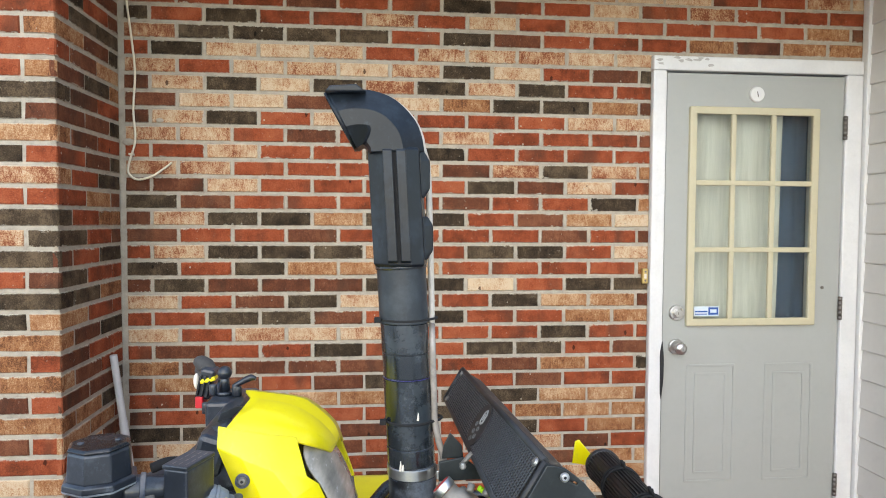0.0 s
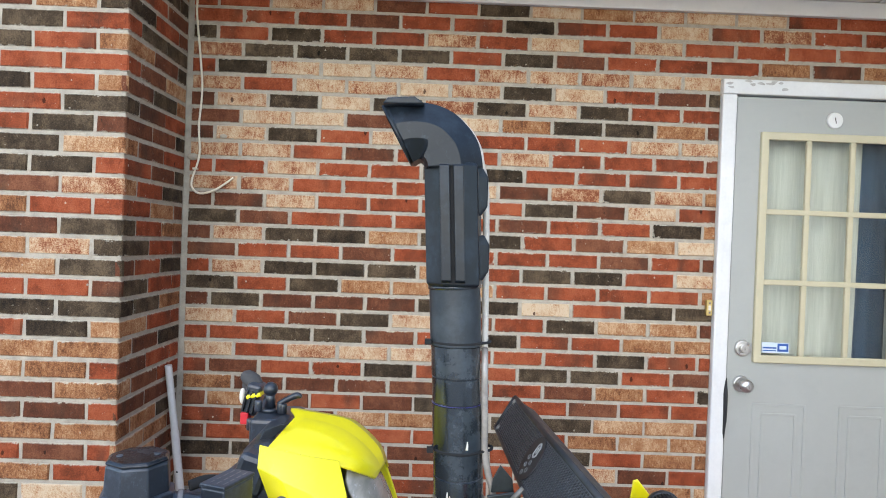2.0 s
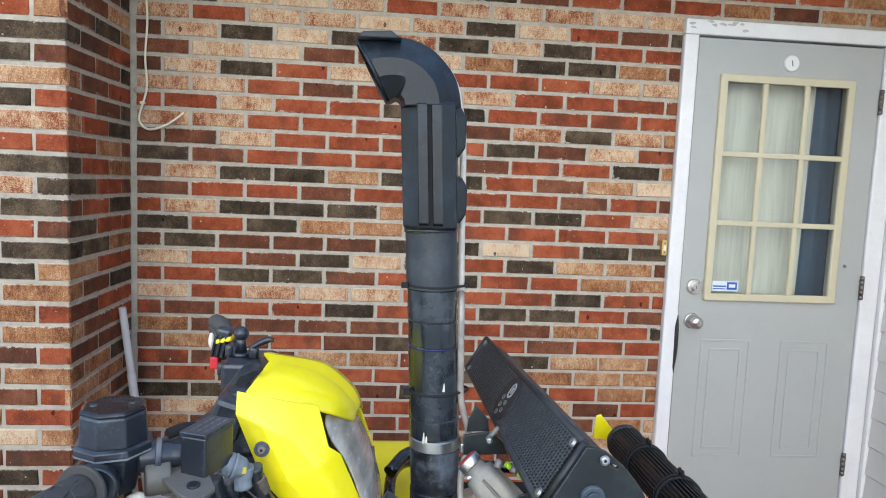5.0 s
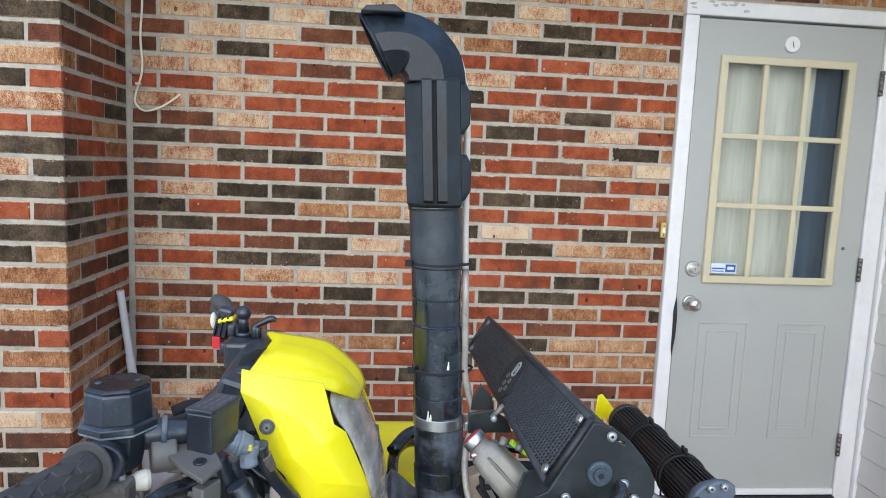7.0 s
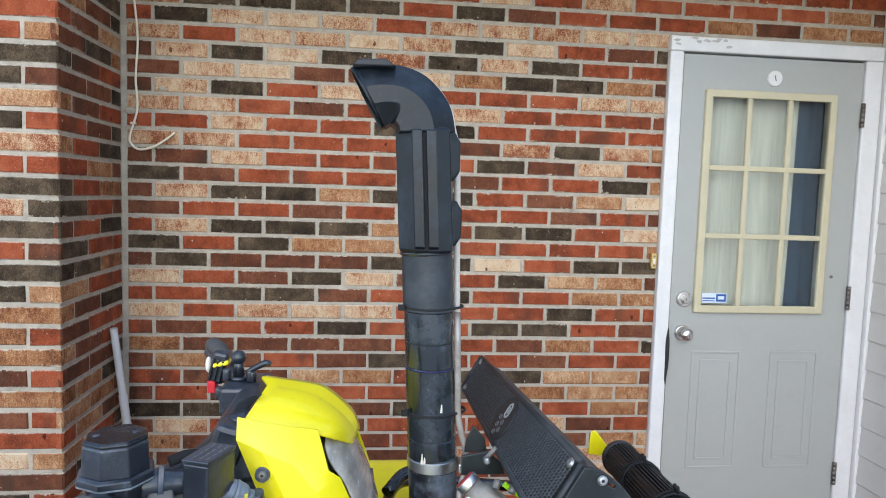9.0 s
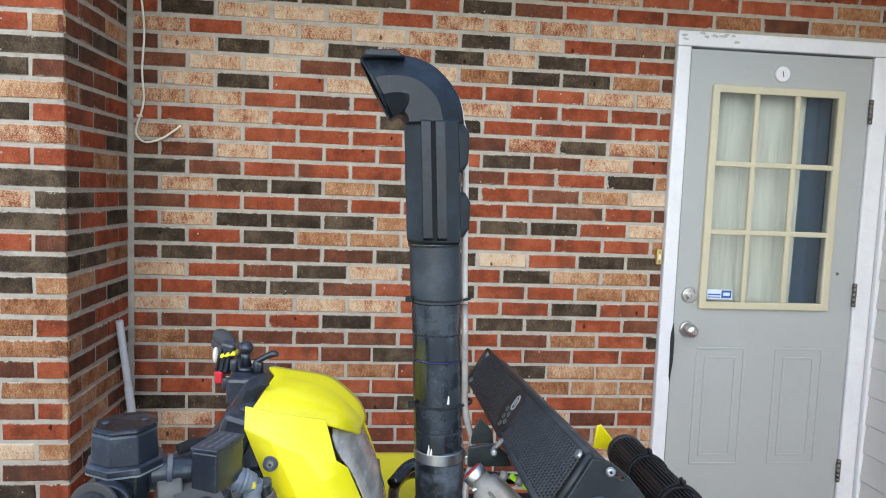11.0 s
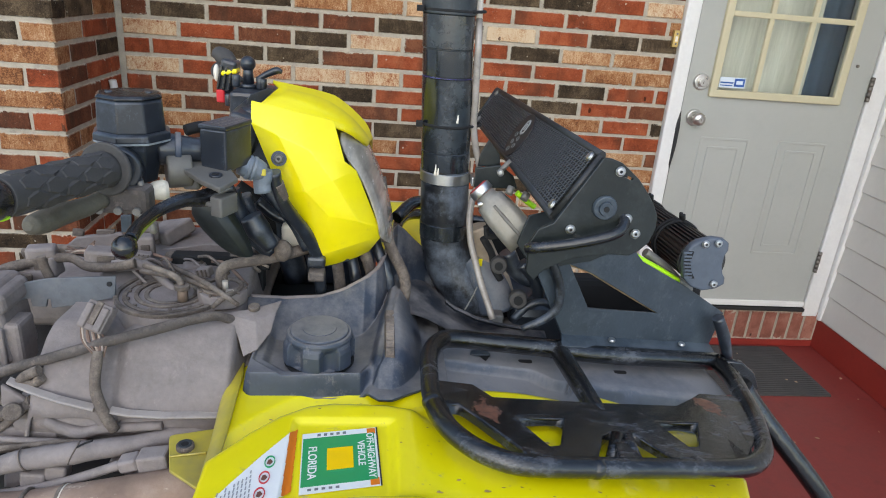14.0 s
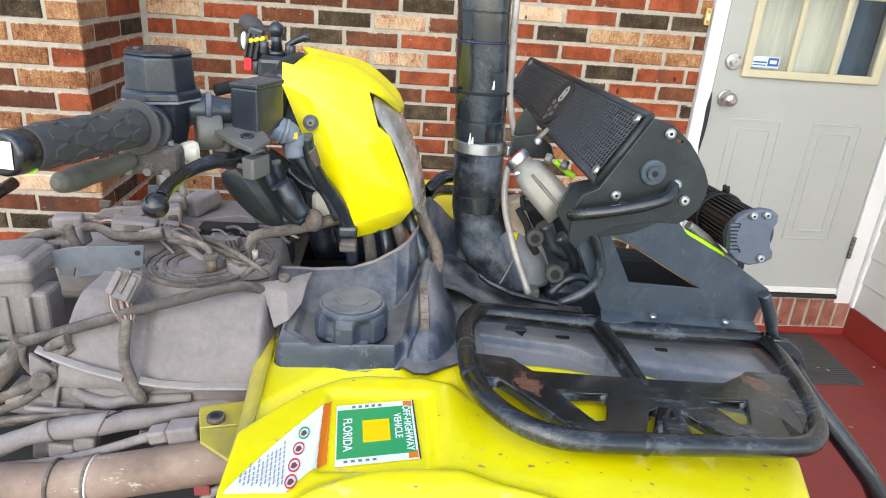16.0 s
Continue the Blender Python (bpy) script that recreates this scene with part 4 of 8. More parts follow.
ec = part("end_cap", rod(F + d * 0.142, F + d * 0.164, 0.0172, 0.0165, 24, 0.003), gloss_black, grip, "chromed bar end with a pale badge")
part("badge", box(-0.010, 0.010, -0.010, 0.010, 0, 0.0012, 0.0006, 1, m=Matrix.Translation(F + d * 0.1642) @ Matrix((sd, up, d)).transposed().to_4x4()), white_plastic, ec)
part("ring", tube([F + d * 0.144 + (up * math.cos(a) + sd * math.sin(a)) * 0.0168 for a in [radians(160 + 10 * k) for k in range(7)]], 0.0014, 6), lime, ec)
part("grip", tube([(-0.485, 1.76, 1.279), (-0.510, 1.79, 1.290), (-0.534, 1.82, 1.300)], 0.0165, 18), rubber, atv, "worn black rubber grip")
# thumb throttle
part("throttle_lever", tube([(-0.513, 1.200, 1.246), (-0.523, 1.182, 1.243), (-0.534, 1.160, 1.243), (-0.541, 1.138, 1.243), (-0.545, 1.122, 1.244), (-0.546, 1.116, 1.245)], [0.008, 0.0095, 0.0105, 0.0112, 0.009, 0.004], 16), plain("worn_lever_plastic", srgb(86, 82, 72), 0.6, vary=0.2, scale=40, lump=0.2, dust=0.4, dust_colour=srgb(130, 122, 110)), atv, "worn olive-grey thumb throttle lever")
part("throttle_housing", box(-0.030, 0.026, -0.016, 0.014, -0.016, 0.012, 0.006, 2, m=Matrix.Translation((-0.497, 1.214, 1.246))), loom_mat, atv, "dusty throttle housing under the grip")
for k in range(3):
    part("housing_screw", rod((-0.517 + 0.018 * k, 1.200, 1.236), (-0.517 + 0.018 * k, 1.194, 1.235), 0.004, n=10), grey_metal, atv)
part("throttle_body", rod(F + Vector((0.006, 0.008, -0.004)), F + Vector((0.0, 0.034, -0.006)), 0.024, 0.022, 20, 0.003), black, atv)
# brake fluid reservoir
rc = Vector((-0.501, 1.262, 0))


def octo(z, a, b, turn=18):
    return [(rc.x + a * math.cos(radians(t + turn)), rc.y + b * math.sin(radians(t + turn)), z) for t in (22, 68, 112, 158, 202, 248, 292, 338)]


res = soften(part("brake_reservoir", loft([octo(1.305, 0.0352, 0.036), octo(1.335, 0.0335, 0.0345), octo(1.338, 0.0322, 0.033)], smooth=False), black, atv, "dusty black brake fluid reservoir"), 0.0015)
lid = soften(part("lid", loft([octo(1.3382, 0.0330, 0.034), octo(1.3402, 0.0338, 0.0345), octo(1.3430, 0.0305, 0.0315)], smooth=False), gloss_black, res, "glossy dark lid"), 0.001)
for k in (-1, 1):
    part("screw", rod((rc.x + 0.018 * k, rc.y + 0.006 * k, 1.3422), (rc.x + 0.018 * k, rc.y + 0.006 * k, 1.344), 0.0035, n=10), black, lid)
soften(part("rim", loft([octo(1.2955, 0.038, 0.0385), octo(1.297, 0.0400, 0.041), octo(1.3035, 0.0396, 0.0405), octo(1.3055, 0.0357, 0.0365)], smooth=False), black, res), 0.001)
part("seam", loft([octo(1.2945, 0.0390, 0.0400), octo(1.2968, 0.0402, 0.0412)], smooth=False), plain("pale_worn_edge", srgb(140, 146, 152), 0.6, vary=0.3, scale=60), res, "pale rim edge")
soften(part("base", loft([octo(1.250, 0.022, 0.023), octo(1.272, 0.027, 0.028), octo(1.2955, 0.033, 0.034)], smooth=False), black, res), 0.002)
for dx, dz in ((-0.014, 1.274), (0.012, 1.271)):
    part("boss", rod((rc.x + dx, 1.222, dz), (rc.x + dx, 1.236, dz - 0.002), 0.007, n=12, bevel=0.001), black, res)
    part("boss", rod((rc.x + dx, 1.226, dz - 0.024), (rc.x + dx, 1.226, dz - 0.010), 0.006, n=10), shroud_mat, res)
part("sight", box(rc.x + 0.004, rc.x + 0.008, 1.2185, 1.2215, 1.272, 1.286, 0.001), white_plastic, res)
mc = part("master_cylinder", tube([(-0.478, 1.268, 1.283), (-0.462, 1.272, 1.283), (-0.446, 1.277, 1.282), (-0.430, 1.282, 1.281), (-0.418, 1.286, 1.280)], [0.017, 0.0165, 0.0135, 0.0125, 0.011], 18, 4), black, atv, "black master cylinder")
for k, q in enumerate(((-0.462, 1.272, 1.283), (-0.437, 1.280, 1.2815))):
    c = Vector(q)
    part("collar", rod(c, c + Vector((0.006, 0.0018, -0.0004)), 0.0185 - 0.004 * k, n=20, bevel=0.001), shroud_mat, mc)
part("lug", box(-0.470, -0.446, 1.262, 1.272, 1.255, 1.272, 0.003), black, mc)
part("rubber_boot", tube([(-0.455, 1.290, 1.300), (-0.440, 1.30, 1.303), (-0.425, 1.310, 1.300), (-0.412, 1.315, 1.296)], [0.006, 0.0065, 0.006, 0.004], 10), void, mc)
clip_mat = plain("dirty_white_plastic", srgb(204, 196, 180), 0.6, vary=0.2, scale=50)
# white clip under the reservoir
part("lever_clip", tube([(-0.509, 1.224, 1.243), (-0.497, 1.226, 1.243), (-0.483, 1.230, 1.245), (-0.473, 1.232, 1.247), (-0.466, 1.236, 1.247), (-0.462, 1.238, 1.247)], [0.0035, 0.0042, 0.0060, 0.0100, 0.0112, 0.0090], 14), clip_mat, atv, "off-white plastic lever clip")
part("cable_stub", tube([(-0.482, 1.215, 1.262), (-0.478, 1.213, 1.235), (-0.474, 1.22, 1.205)], 0.004, 8), grey_metal, atv)
# control box
bxm = Matrix.Translation((-0.409, 1.281, 1.290)) @ Matrix.Rotation(radians(70), 4, "Z")
cbx = part("control_box", box(-0.0265, 0.0265, -0.0155, 0.0155, -0.026, 0.0195, 0.002, 2, m=bxm), black, atv, "dusty black control box")
part("lid", box(-0.0275, 0.0275, -0.0165, 0.0165, 0.0198, 0.0245, 0.0012, 2, m=bxm), black, cbx)
bm = bmesh.new()
for i in range(3):
    for j in range(4):
        box(-0.022 + 0.0115 * j, -0.0135 + 0.0115 * j, -0.0115 + 0.0085 * i, -0.0095 + 0.0085 * i, 0.0243, 0.0249, 0.0002, 1, bm, bxm)
part("raised_mark", bm, shroud_mat, cbx)
fit_mat = plain("dusty_blue_fitting", srgb(112, 122, 134), 0.5, vary=0.2, scale=40, lump=0.2, dust=0.4, dust_colour=srgb(150, 150, 146))
ft = part("banjo_fitting", tube([(-0.399, 1.300, 1.263), (-0.390, 1.303, 1.259), (-0.383, 1.306, 1.256), (-0.377, 1.310, 1.252)], [0.0125, 0.0135, 0.0130, 0.0115], 20, 3), fit_mat, atv, "dusty blue-grey hose fitting")
for q in [(-0.392, 1.303, 1.259), (-0.387, 1.303, 1.258)]:
    c = Vector(q)
    part("ring", rod(c, c + Vector((0.004, 0.001, -0.0015)), 0.0145, n=20, bevel=0.001), fit_mat, ft)
part("elbow", tube([(-0.376, 1.312, 1.253), (-0.376, 1.312, 1.245), (-0.377, 1.312, 1.237), (-0.376, 1.312, 1.227)], [0.0115, 0.0115, 0.0100, 0.0105], 16, 3), fit_mat, ft)
part("yellow_mark", box(-0.003, 0.003, -0.002, 0.002, -0.004, 0.004, 0.001, 1, m=Matrix.Translation((-0.373, 1.299, 1.254))), plain("pale_yellow_mark", srgb(196, 180, 70), 0.6), ft)
part("brake_hose", tube([(-0.364, 1.318, 1.25), (-0.360, 1.325, 1.225), (-0.350, 1.34, 1.195), (-0.330, 1.365, 1.155), (-0.318, 1.38, 1.12), (-0.312, 1.39, 1.06)], [0.0085, 0.007, 0.0085, 0.009, 0.009, 0.008], 12), black, atv, "black brake hose")
part("crimp", rod((-0.361, 1.322, 1.236), (-0.356, 1.331, 1.214), 0.0082, n=12, bevel=0.001), dusty2, atv)
part("clip", box(-0.330, -0.306, 1.368, 1.392, 1.106, 1.121, 0.004), black, atv)
# lever perch and lever
PERCH = [(-0.455, 1.258, 1.265), (-0.452, 1.283, 1.269), (-0.436, 1.281, 1.268), (-0.402, 1.262, 1.265), (-0.389, 1.236, 1.262), (-0.402, 1.208, 1.257), (-0.425, 1.226, 1.260)]
pt = soften(plate(PERCH[::-1], 0.0062, perch_mat, "lever_perch", atv, (), 0.0012, "worn grey cast brake lever perch"), 0.0008)
PERCH_END = [(-0.3895, 1.236), (-0.4015, 1.209), (-0.415, 1.217), (-0.4025, 1.244)]
part("perch_block", slab(rounded(PERCH_END, 0.003, 3), 0.0210, Matrix.Translation((0, 0, 1.2375)), 0.0014), perch_mat, pt)
part("lower_plate", slab(rounded([(-0.392, 1.238), (-0.405, 1.212), (-0.428, 1.228), (-0.414, 1.258)], 0.004, 3), 0.0050, Matrix.Translation((0, 0, 1.2380)), 0.001), perch_mat, pt)
part("perch_block", box(-0.454, -0.436, 1.262, 1.282, 1.240, 1.2615, 0.003), perch_mat, pt)
part("bar_clamp", rod((-0.470, 1.262, 1.262), (-0.446, 1.272, 1.262), 0.020, n=22, bevel=0.003), perch_mat, pt)
part("pivot_screw", rod((-0.412, 1.238, 1.2625), (-0.412, 1.2375, 1.2668), 0.0068, n=18, bevel=0.0006), black, pt)
part("screw_slot", box(-0.4155, -0.4085, 1.2345, 1.2410, 1.2666, 1.2672), void, pt)
lv = part("brake_lever", tube([(-0.396, 1.245, 1.252), (-0.422, 1.232, 1.242), (-0.439, 1.210, 1.245), (-0.455, 1.180, 1.243), (-0.461, 1.140, 1.240), (-0.459, 1.110, 1.238)], [0.010, 0.0095, 0.0075, 0.0062, 0.0060, 0.0062], 14), gloss_black, atv, "black brake lever with a ball end")
part("ball_end", ball((-0.460, 1.100, 1.235), 0.0110, n=18), gloss_black, lv)
part("edge", tube([(-0.441, 1.203, 1.243), (-0.454, 1.176, 1.241), (-0.458, 1.136, 1.238), (-0.456, 1.106, 1.237)], 0.0034, 8), plain("worn_lime_edge", srgb(128, 140, 40), 0.5), lv)
# steering column guard, cables and stem
skin([[(-0.468, 1.335, 1.200), (-0.461, 1.335, 1.180), (-0.445, 1.340, 1.157), (-0.422, 1.345, 1.132)], [(-0.443, 1.320, 1.208), (-0.432, 1.315, 1.192), (-0.416, 1.320, 1.168), (-0.399, 1.335, 1.134)], [(-0.429, 1.345, 1.200), (-0.415, 1.340, 1.182), (-0.404, 1.340, 1.162), (-0.395, 1.345, 1.129)]], plate_dark, "column_guard", atv, 0.004, "dark plastic column guard", 0.001, sub=1, smooth=True)
stem = part("steering_stem", tube([(-0.430, 1.52, 1.26), (-0.395, 1.52, 1.16), (-0.36, 1.52, 1.02)], 0.02, 16), black, atv)
for pts, r, m in (([(-0.428, 1.380, 1.207), (-0.421, 1.380, 1.180), (-0.404, 1.380, 1.149), (-0.377, 1.380, 1.122)], 0.012, black), ([(-0.416, 1.400, 1.195), (-0.408, 1.400, 1.168), (-0.394, 1.400, 1.145), (-0.374, 1.400, 1.124)], 0.010, shroud_mat), ([(-0.383, 1.380, 1.213), (-0.367, 1.380, 1.191), (-0.345, 1.380, 1.163), (-0.329, 1.380, 1.130)], 0.0095, black),
                  ([(-0.402, 1.420, 1.180), (-0.381, 1.420, 1.162), (-0.360, 1.420, 1.152), (-0.344, 1.420, 1.130)], 0.008, black), ([(-0.428, 1.430, 1.200), (-0.404, 1.430, 1.181), (-0.387, 1.430, 1.149), (-0.386, 1.430, 1.110), (-0.395, 1.430, 1.077)], 0.007, void), ([(-0.341, 1.460, 1.117), (-0.329, 1.460, 1.086), (-0.326, 1.460, 1.059)], 0.012, black)):
    part("cable", tube(pts, r, 10), m, atv)
part("cable_sock", tube([(-0.400, 1.360, 1.179), (-0.390, 1.360, 1.160), (-0.374, 1.360, 1.137)], [0.014, 0.016, 0.010], 14), black, atv, "black cable boot")
part("cable_end", ball((-0.362, 1.375, 1.127), 0.0125, (1, 1, 1.2), 14), dusty2, atv)
part("ignition_block", box(-0.368, -0.335, 1.40, 1.44, 1.115, 1.155, 0.006), white_plastic, atv, "pale connector block")
part("hose_clip", box(-0.328, -0.306, 1.358, 1.380, 1.090, 1.103, 0.003), loom_mat, atv)
for k in range(5):
    x = -0.315 + 0.020 * k
    part("cable", tube([(x, 1.50, 1.20), (x + 0.014, 1.455, 1.12), (x + 0.026 + 0.004 * k, 1.43, 1.06), (x + 0.030, 1.44, 0.98)], 0.0085, 10), black if k % 2 else dusty2, atv)
part("plug", box(-0.312, -0.276, 1.395, 1.425, 1.100, 1.128, 0.005, m=Matrix.Translation((-0.294, 1.41, 1.114)) @ Matrix.Rotation(radians(-20), 4, "Y") @ Matrix.Translation((0.294, -1.41, -1.114))), plate_mat, atv)

# -- tank shroud with the filler cap --
CX, CY = -0.305, 1.276


RIM_Y = [(-0.408, 1.372), (-0.36, 1.374), (-0.31, 1.377), (-0.28, 1.383), (-0.252, 1.392), (-0.236, 1.410), (-0.226, 1.438), (-0.216, 1.485), (-0.205, 1.54), (-0.155, 1.56)]
RIM_Z = [(-0.408, 1.060), (-0.36, 1.0575), (-0.31, 1.0605), (-0.28, 1.069), (-0.252, 1.083), (-0.236, 1.090), (-0.226, 1.098), (-0.216, 1.113), (-0.205, 1.118), (-0.155, 1.115)]


SKIRT_Y = [(-0.40, 1.232), (-0.382, 1.221), (-0.327, 1.222), (-0.269, 1.229), (-0.247, 1.229), (-0.230, 1.213), (-0.213, 1.213), (-0.171, 1.239), (-0.15, 1.245)]


def tray_depth(x, y):
    """How far a place lies inside the tray round the filler neck."""
    return min(x + 0.372, y - 1.238, (0.024 * (x + 0.372) + 0.027 * (y - 1.264)) / 0.0361, (-0.028 * (x + 0.252) + 0.016 * (y - 1.238)) / 0.0322, (-0.132 * (x + 0.236) + 0.020 * (y - 1.268)) / 0.1335)


def shroud_z(x, y):
    y0 = along(SKIRT_Y, x)
    z = 0.998 + 0.033 * step(y0, y0 + 0.007 + 0.05 * step(-0.254, -0.236, x), y)
    z -= 0.034 * step(-0.386, -0.394, x) * (1 - step(1.335, 1.37, y))
    d = tray_depth(x, y)
    z -= 0.0035 * step(-0.013, -0.009, d) + 0.0085 * step(-0.003, 0.008, d)
    yr, zr = along(RIM_Y, x), along(RIM_Z, x)
    w = max(0.0, min(1.0, (y - (yr - 0.048)) / 0.046))
    z += (zr - z) * min(1.0, w * (1.25 - 0.25 * w))
    hump = 0.030 * step(-0.258, -0.212, x + 0.02 * (1.40 - y)) * step(1.225, 1.37, y) * (1 - w)
    z += hump - (0.062 + hump) * step(-0.210, -0.138, x + 0.03 * (y - 1.30)) * (1 - 0.2 * w)
    z = max(z, 0.997 + 0.010 * step(-0.256, -0.240, x) * step(-0.158, -0.178, x))
    return z + 0.0006 * noise.noise(Vector((x * 60, y * 60, 0)))


def shroud_edge(u, v):
    x0 = -0.3945 - 0.0135 * step(0.40, 0.62, v)
    x = x0 + (-0.140 - x0) * u
    y0 = along(SKIRT_Y, x) - 0.001
    return x, y0 + (along(RIM_Y, x) - y0) * v ** 1.35


sh = part("tank_shroud", sheet(shroud_z, shroud_edge, 200, 190), shroud_mat, atv, "dusty black tank shroud")
thicken(sh, 0.004, -1.0)
part("rim", tube([(x, along(RIM_Y, x) + 0.001, along(RIM_Z, x) - 0.0005 - (0.056 * step(-0.214, -0.160, x + 0.0125))) for x in [-0.405 + 0.0085 * k for k in range(25)]], 0.0032, 8, 2), dusty, sh, "dusty moulded rim")
strap_rings = []
for k in range(29):
    y = 1.262 + 0.003 * k
    z, bump_ = shroud_z(-0.217, y), 0.0 if k % 4 == 0 else 0.002
    strap_rings.append([(x, y, z + h_) for x, h_ in ((-0.224, -0.004), (-0.222, 0.003 + bump_), (-0.212, 0.003 + bump_), (-0.210, -0.004))])
part("ridge_strap", loft(strap_rings, smooth=False), dusty2, sh, "ribbed dusty strap along the shroud's ridge")
# added near-black block, stands in for the shaded gap past the tank
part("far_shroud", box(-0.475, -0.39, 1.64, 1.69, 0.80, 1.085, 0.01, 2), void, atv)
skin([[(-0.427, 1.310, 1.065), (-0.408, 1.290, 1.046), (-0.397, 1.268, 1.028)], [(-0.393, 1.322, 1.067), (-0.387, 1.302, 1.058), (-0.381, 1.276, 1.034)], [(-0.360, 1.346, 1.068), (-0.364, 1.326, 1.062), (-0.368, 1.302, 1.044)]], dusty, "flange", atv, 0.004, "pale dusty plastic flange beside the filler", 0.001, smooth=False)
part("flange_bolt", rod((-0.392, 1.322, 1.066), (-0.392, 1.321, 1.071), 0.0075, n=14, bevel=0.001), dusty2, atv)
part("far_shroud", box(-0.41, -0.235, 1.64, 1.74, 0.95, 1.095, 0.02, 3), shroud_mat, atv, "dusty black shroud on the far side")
# near-black sheet painted as the shade under the steering opening
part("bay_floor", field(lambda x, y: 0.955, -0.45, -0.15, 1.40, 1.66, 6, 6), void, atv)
bm = bmesh.new()
rings = []
for z, base, lobe in ((1.0235, 0.040, 0.0010), (1.026, 0.0412, 0.0056), (1.047, 0.0410, 0.0056), (1.0525, 0.0408, 0.0030), (1.0560, 0.0405, 0.0004), (1.0590, 0.0402, 0.0), (1.0625, 0.0385, 0.0)):
    ring = []
    for i in range(96):
        a = 2 * math.pi * i / 96
        w = 0.6 - 1.9 * max(0.0, math.cos(6 * a + 0.9)) ** 0.5
        ring.append((CX + (base + lobe * w) * math.cos(a), CY + (base + lobe * w) * math.sin(a), z))
    rings.append(ring)
cap = part("filler_cap", loft(rings, smooth=False), shroud_mat, atv, "lobed black fuel filler cap")
soften(cap, 0.001)
# disc coloured black for the dark crescent of shade at the cap's base
part("filler_hole", rod((CX, CY, 1.0215), (CX, CY, 1.0224), 0.0435, n=40), void, sh)
part("filler_neck", rod((CX, CY, 1.000), (CX, CY, 1.030), 0.034, n=32), black, sh)
part("cap_top", rod((CX, CY, 1.0624), (CX, CY, 1.0655), 0.0365, 0.0350, 40, 0.0012), shroud_mat, cap)
part("cap_disc", rod((CX, CY, 1.0654), (CX, CY, 1.0664), 0.021, 0.0205, 32), shroud_mat, cap)

# -- fender with its decal --
ARCH = [(-0.42, 1.085), (-0.395, 1.114), (-0.368, 1.150), (-0.340, 1.180), (-0.310, 1.200), (-0.282, 1.206), (-0.221, 1.204), (-0.190, 1.196), (-0.150, 1.150), (-0.05, 1.05), (0.3, 1.0)]


def fender_z(x, y):
    z = 1.002 - 0.070 * step(-0.10, 0.27, x)
    z -= 0.16 * step(1.02, 0.84, y) + 0.10 * step(0.98, 0.80, y)
    z += 0.007 * step(0.006, -0.012, y - along(ARCH, x)) * (1 - step(-0.20, -0.15, x))
    z -= 0.013 * step(-0.002, 0.008, y - along(ARCH, x)) * (1 - max(0.0, min(1.0, (y - along(ARCH, x)) / 0.034))) * (1 - step(-0.22, -0.17, x))
    z -= 0.005 * (1 - step(0.0, 0.008, max(abs(x + 0.268) - 0.050, abs(y - 1.106) - 0.058)))
    back = 0.034 * step(0.030, 0.045, x) * (1 - step(0.115, 0.150, x))
    z -= 0.05 * step(1.240 + back, 1.254 + back, y) * step(-0.19, -0.17, x)
    z += 0.012 * step(0.002, -0.018, y - 1.048 + 3.5 * (x + 0.235) ** 2 * (x < -0.235) + 0.55 * max(0.0, x + 0.19) ** 1.2)
    return z


def fender_edge(u, v):
    y = 0.80 + 0.545 * v
    x0 = -0.402 - 0.09 * max(0.0, 1.0 - y)
    x1 = 0.222 + 0.40 * (y - 1.154) if y < 1.154 else 0.222 - 0.30 * (y - 1.154)
    return x0 + (x1 - x0) * u, y


fen = part("fender", sheet(fender_z, fender_edge, 160, 150), yellow_worn, atv, "scuffed yellow fender")
thicken(fen, 0.004, -1.0)
clear_y = Nodes("clear_yellow_plastic")
clear_y.b.inputs["Transmission Weight"].default_value = 0.35
tab_mat = clear_y.done(clear_y.ramp(clear_y.noise(12, 6), (0.38, srgb(186, 172, 96)), (0.62, srgb(232, 212, 70))), 0.35)
plate([(-0.467, 1.188, 0.962), (-0.468, 1.195, 0.962), (-0.465, 1.198, 0.962), (-0.416, 1.211, 0.962), (-0.404, 1.215, 0.962), (-0.387, 1.13, 0.962), (-0.393, 1.098, 0.962), (-0.4, 1.098, 0.962), (-0.414, 1.107, 0.962), (-0.452, 1.137, 0.962)], 0.004, tab_mat, "mounting_tab", fen, (), 0.001, "thin translucent yellow mounting tab")
gq = Vector((-0.445, 1.174, 0.966))
grm = part("grommet", rod(gq + Vector((0, 0, -0.008)), gq + Vector((0, 0, 0.0035)), 0.0098, n=24, bevel=0.0015), dusty2, fen, "dusty rubber grommet")
part("grommet_ring", slab(disc_pts(0, 0, 0.0075, 24), 0.0015, Matrix.Translation(gq + Vector((0, 0, 0.0035))), 0.0004, [disc_pts(0, 0, 0.0045, 24)]), coupler_mat, grm)
part("grommet_hole", rod(gq + Vector((0, 0, 0.0034)), gq + Vector((0, 0, 0.0040)), 0.0042, n=14), void, grm)
part("tab_rib", tube([gq + Vector((-0.012, -0.016, -0.001)), gq + Vector((0.010, -0.013, 0.0)), gq + Vector((0.026, -0.010, 0.0))], 0.0014, 6), tab_mat, fen)
skin([[(-0.396, 1.294, 1.009), (-0.396, 1.231, 1.008), (-0.392, 1.146, 1.007), (-0.390, 1.055, 1.007)], [(-0.416, 1.298, 1.006), (-0.414, 1.240, 1.003), (-0.409, 1.150, 1.000), (-0.406, 1.060, 1.000)], [(-0.422, 1.300, 0.990), (-0.420, 1.240, 0.985), (-0.413, 1.150, 0.980), (-0.410, 1.060, 0.980)]], tab_mat, "fender_lip", fen, 0.002, "dull translucent yellow edge strip", 0, 1, True)

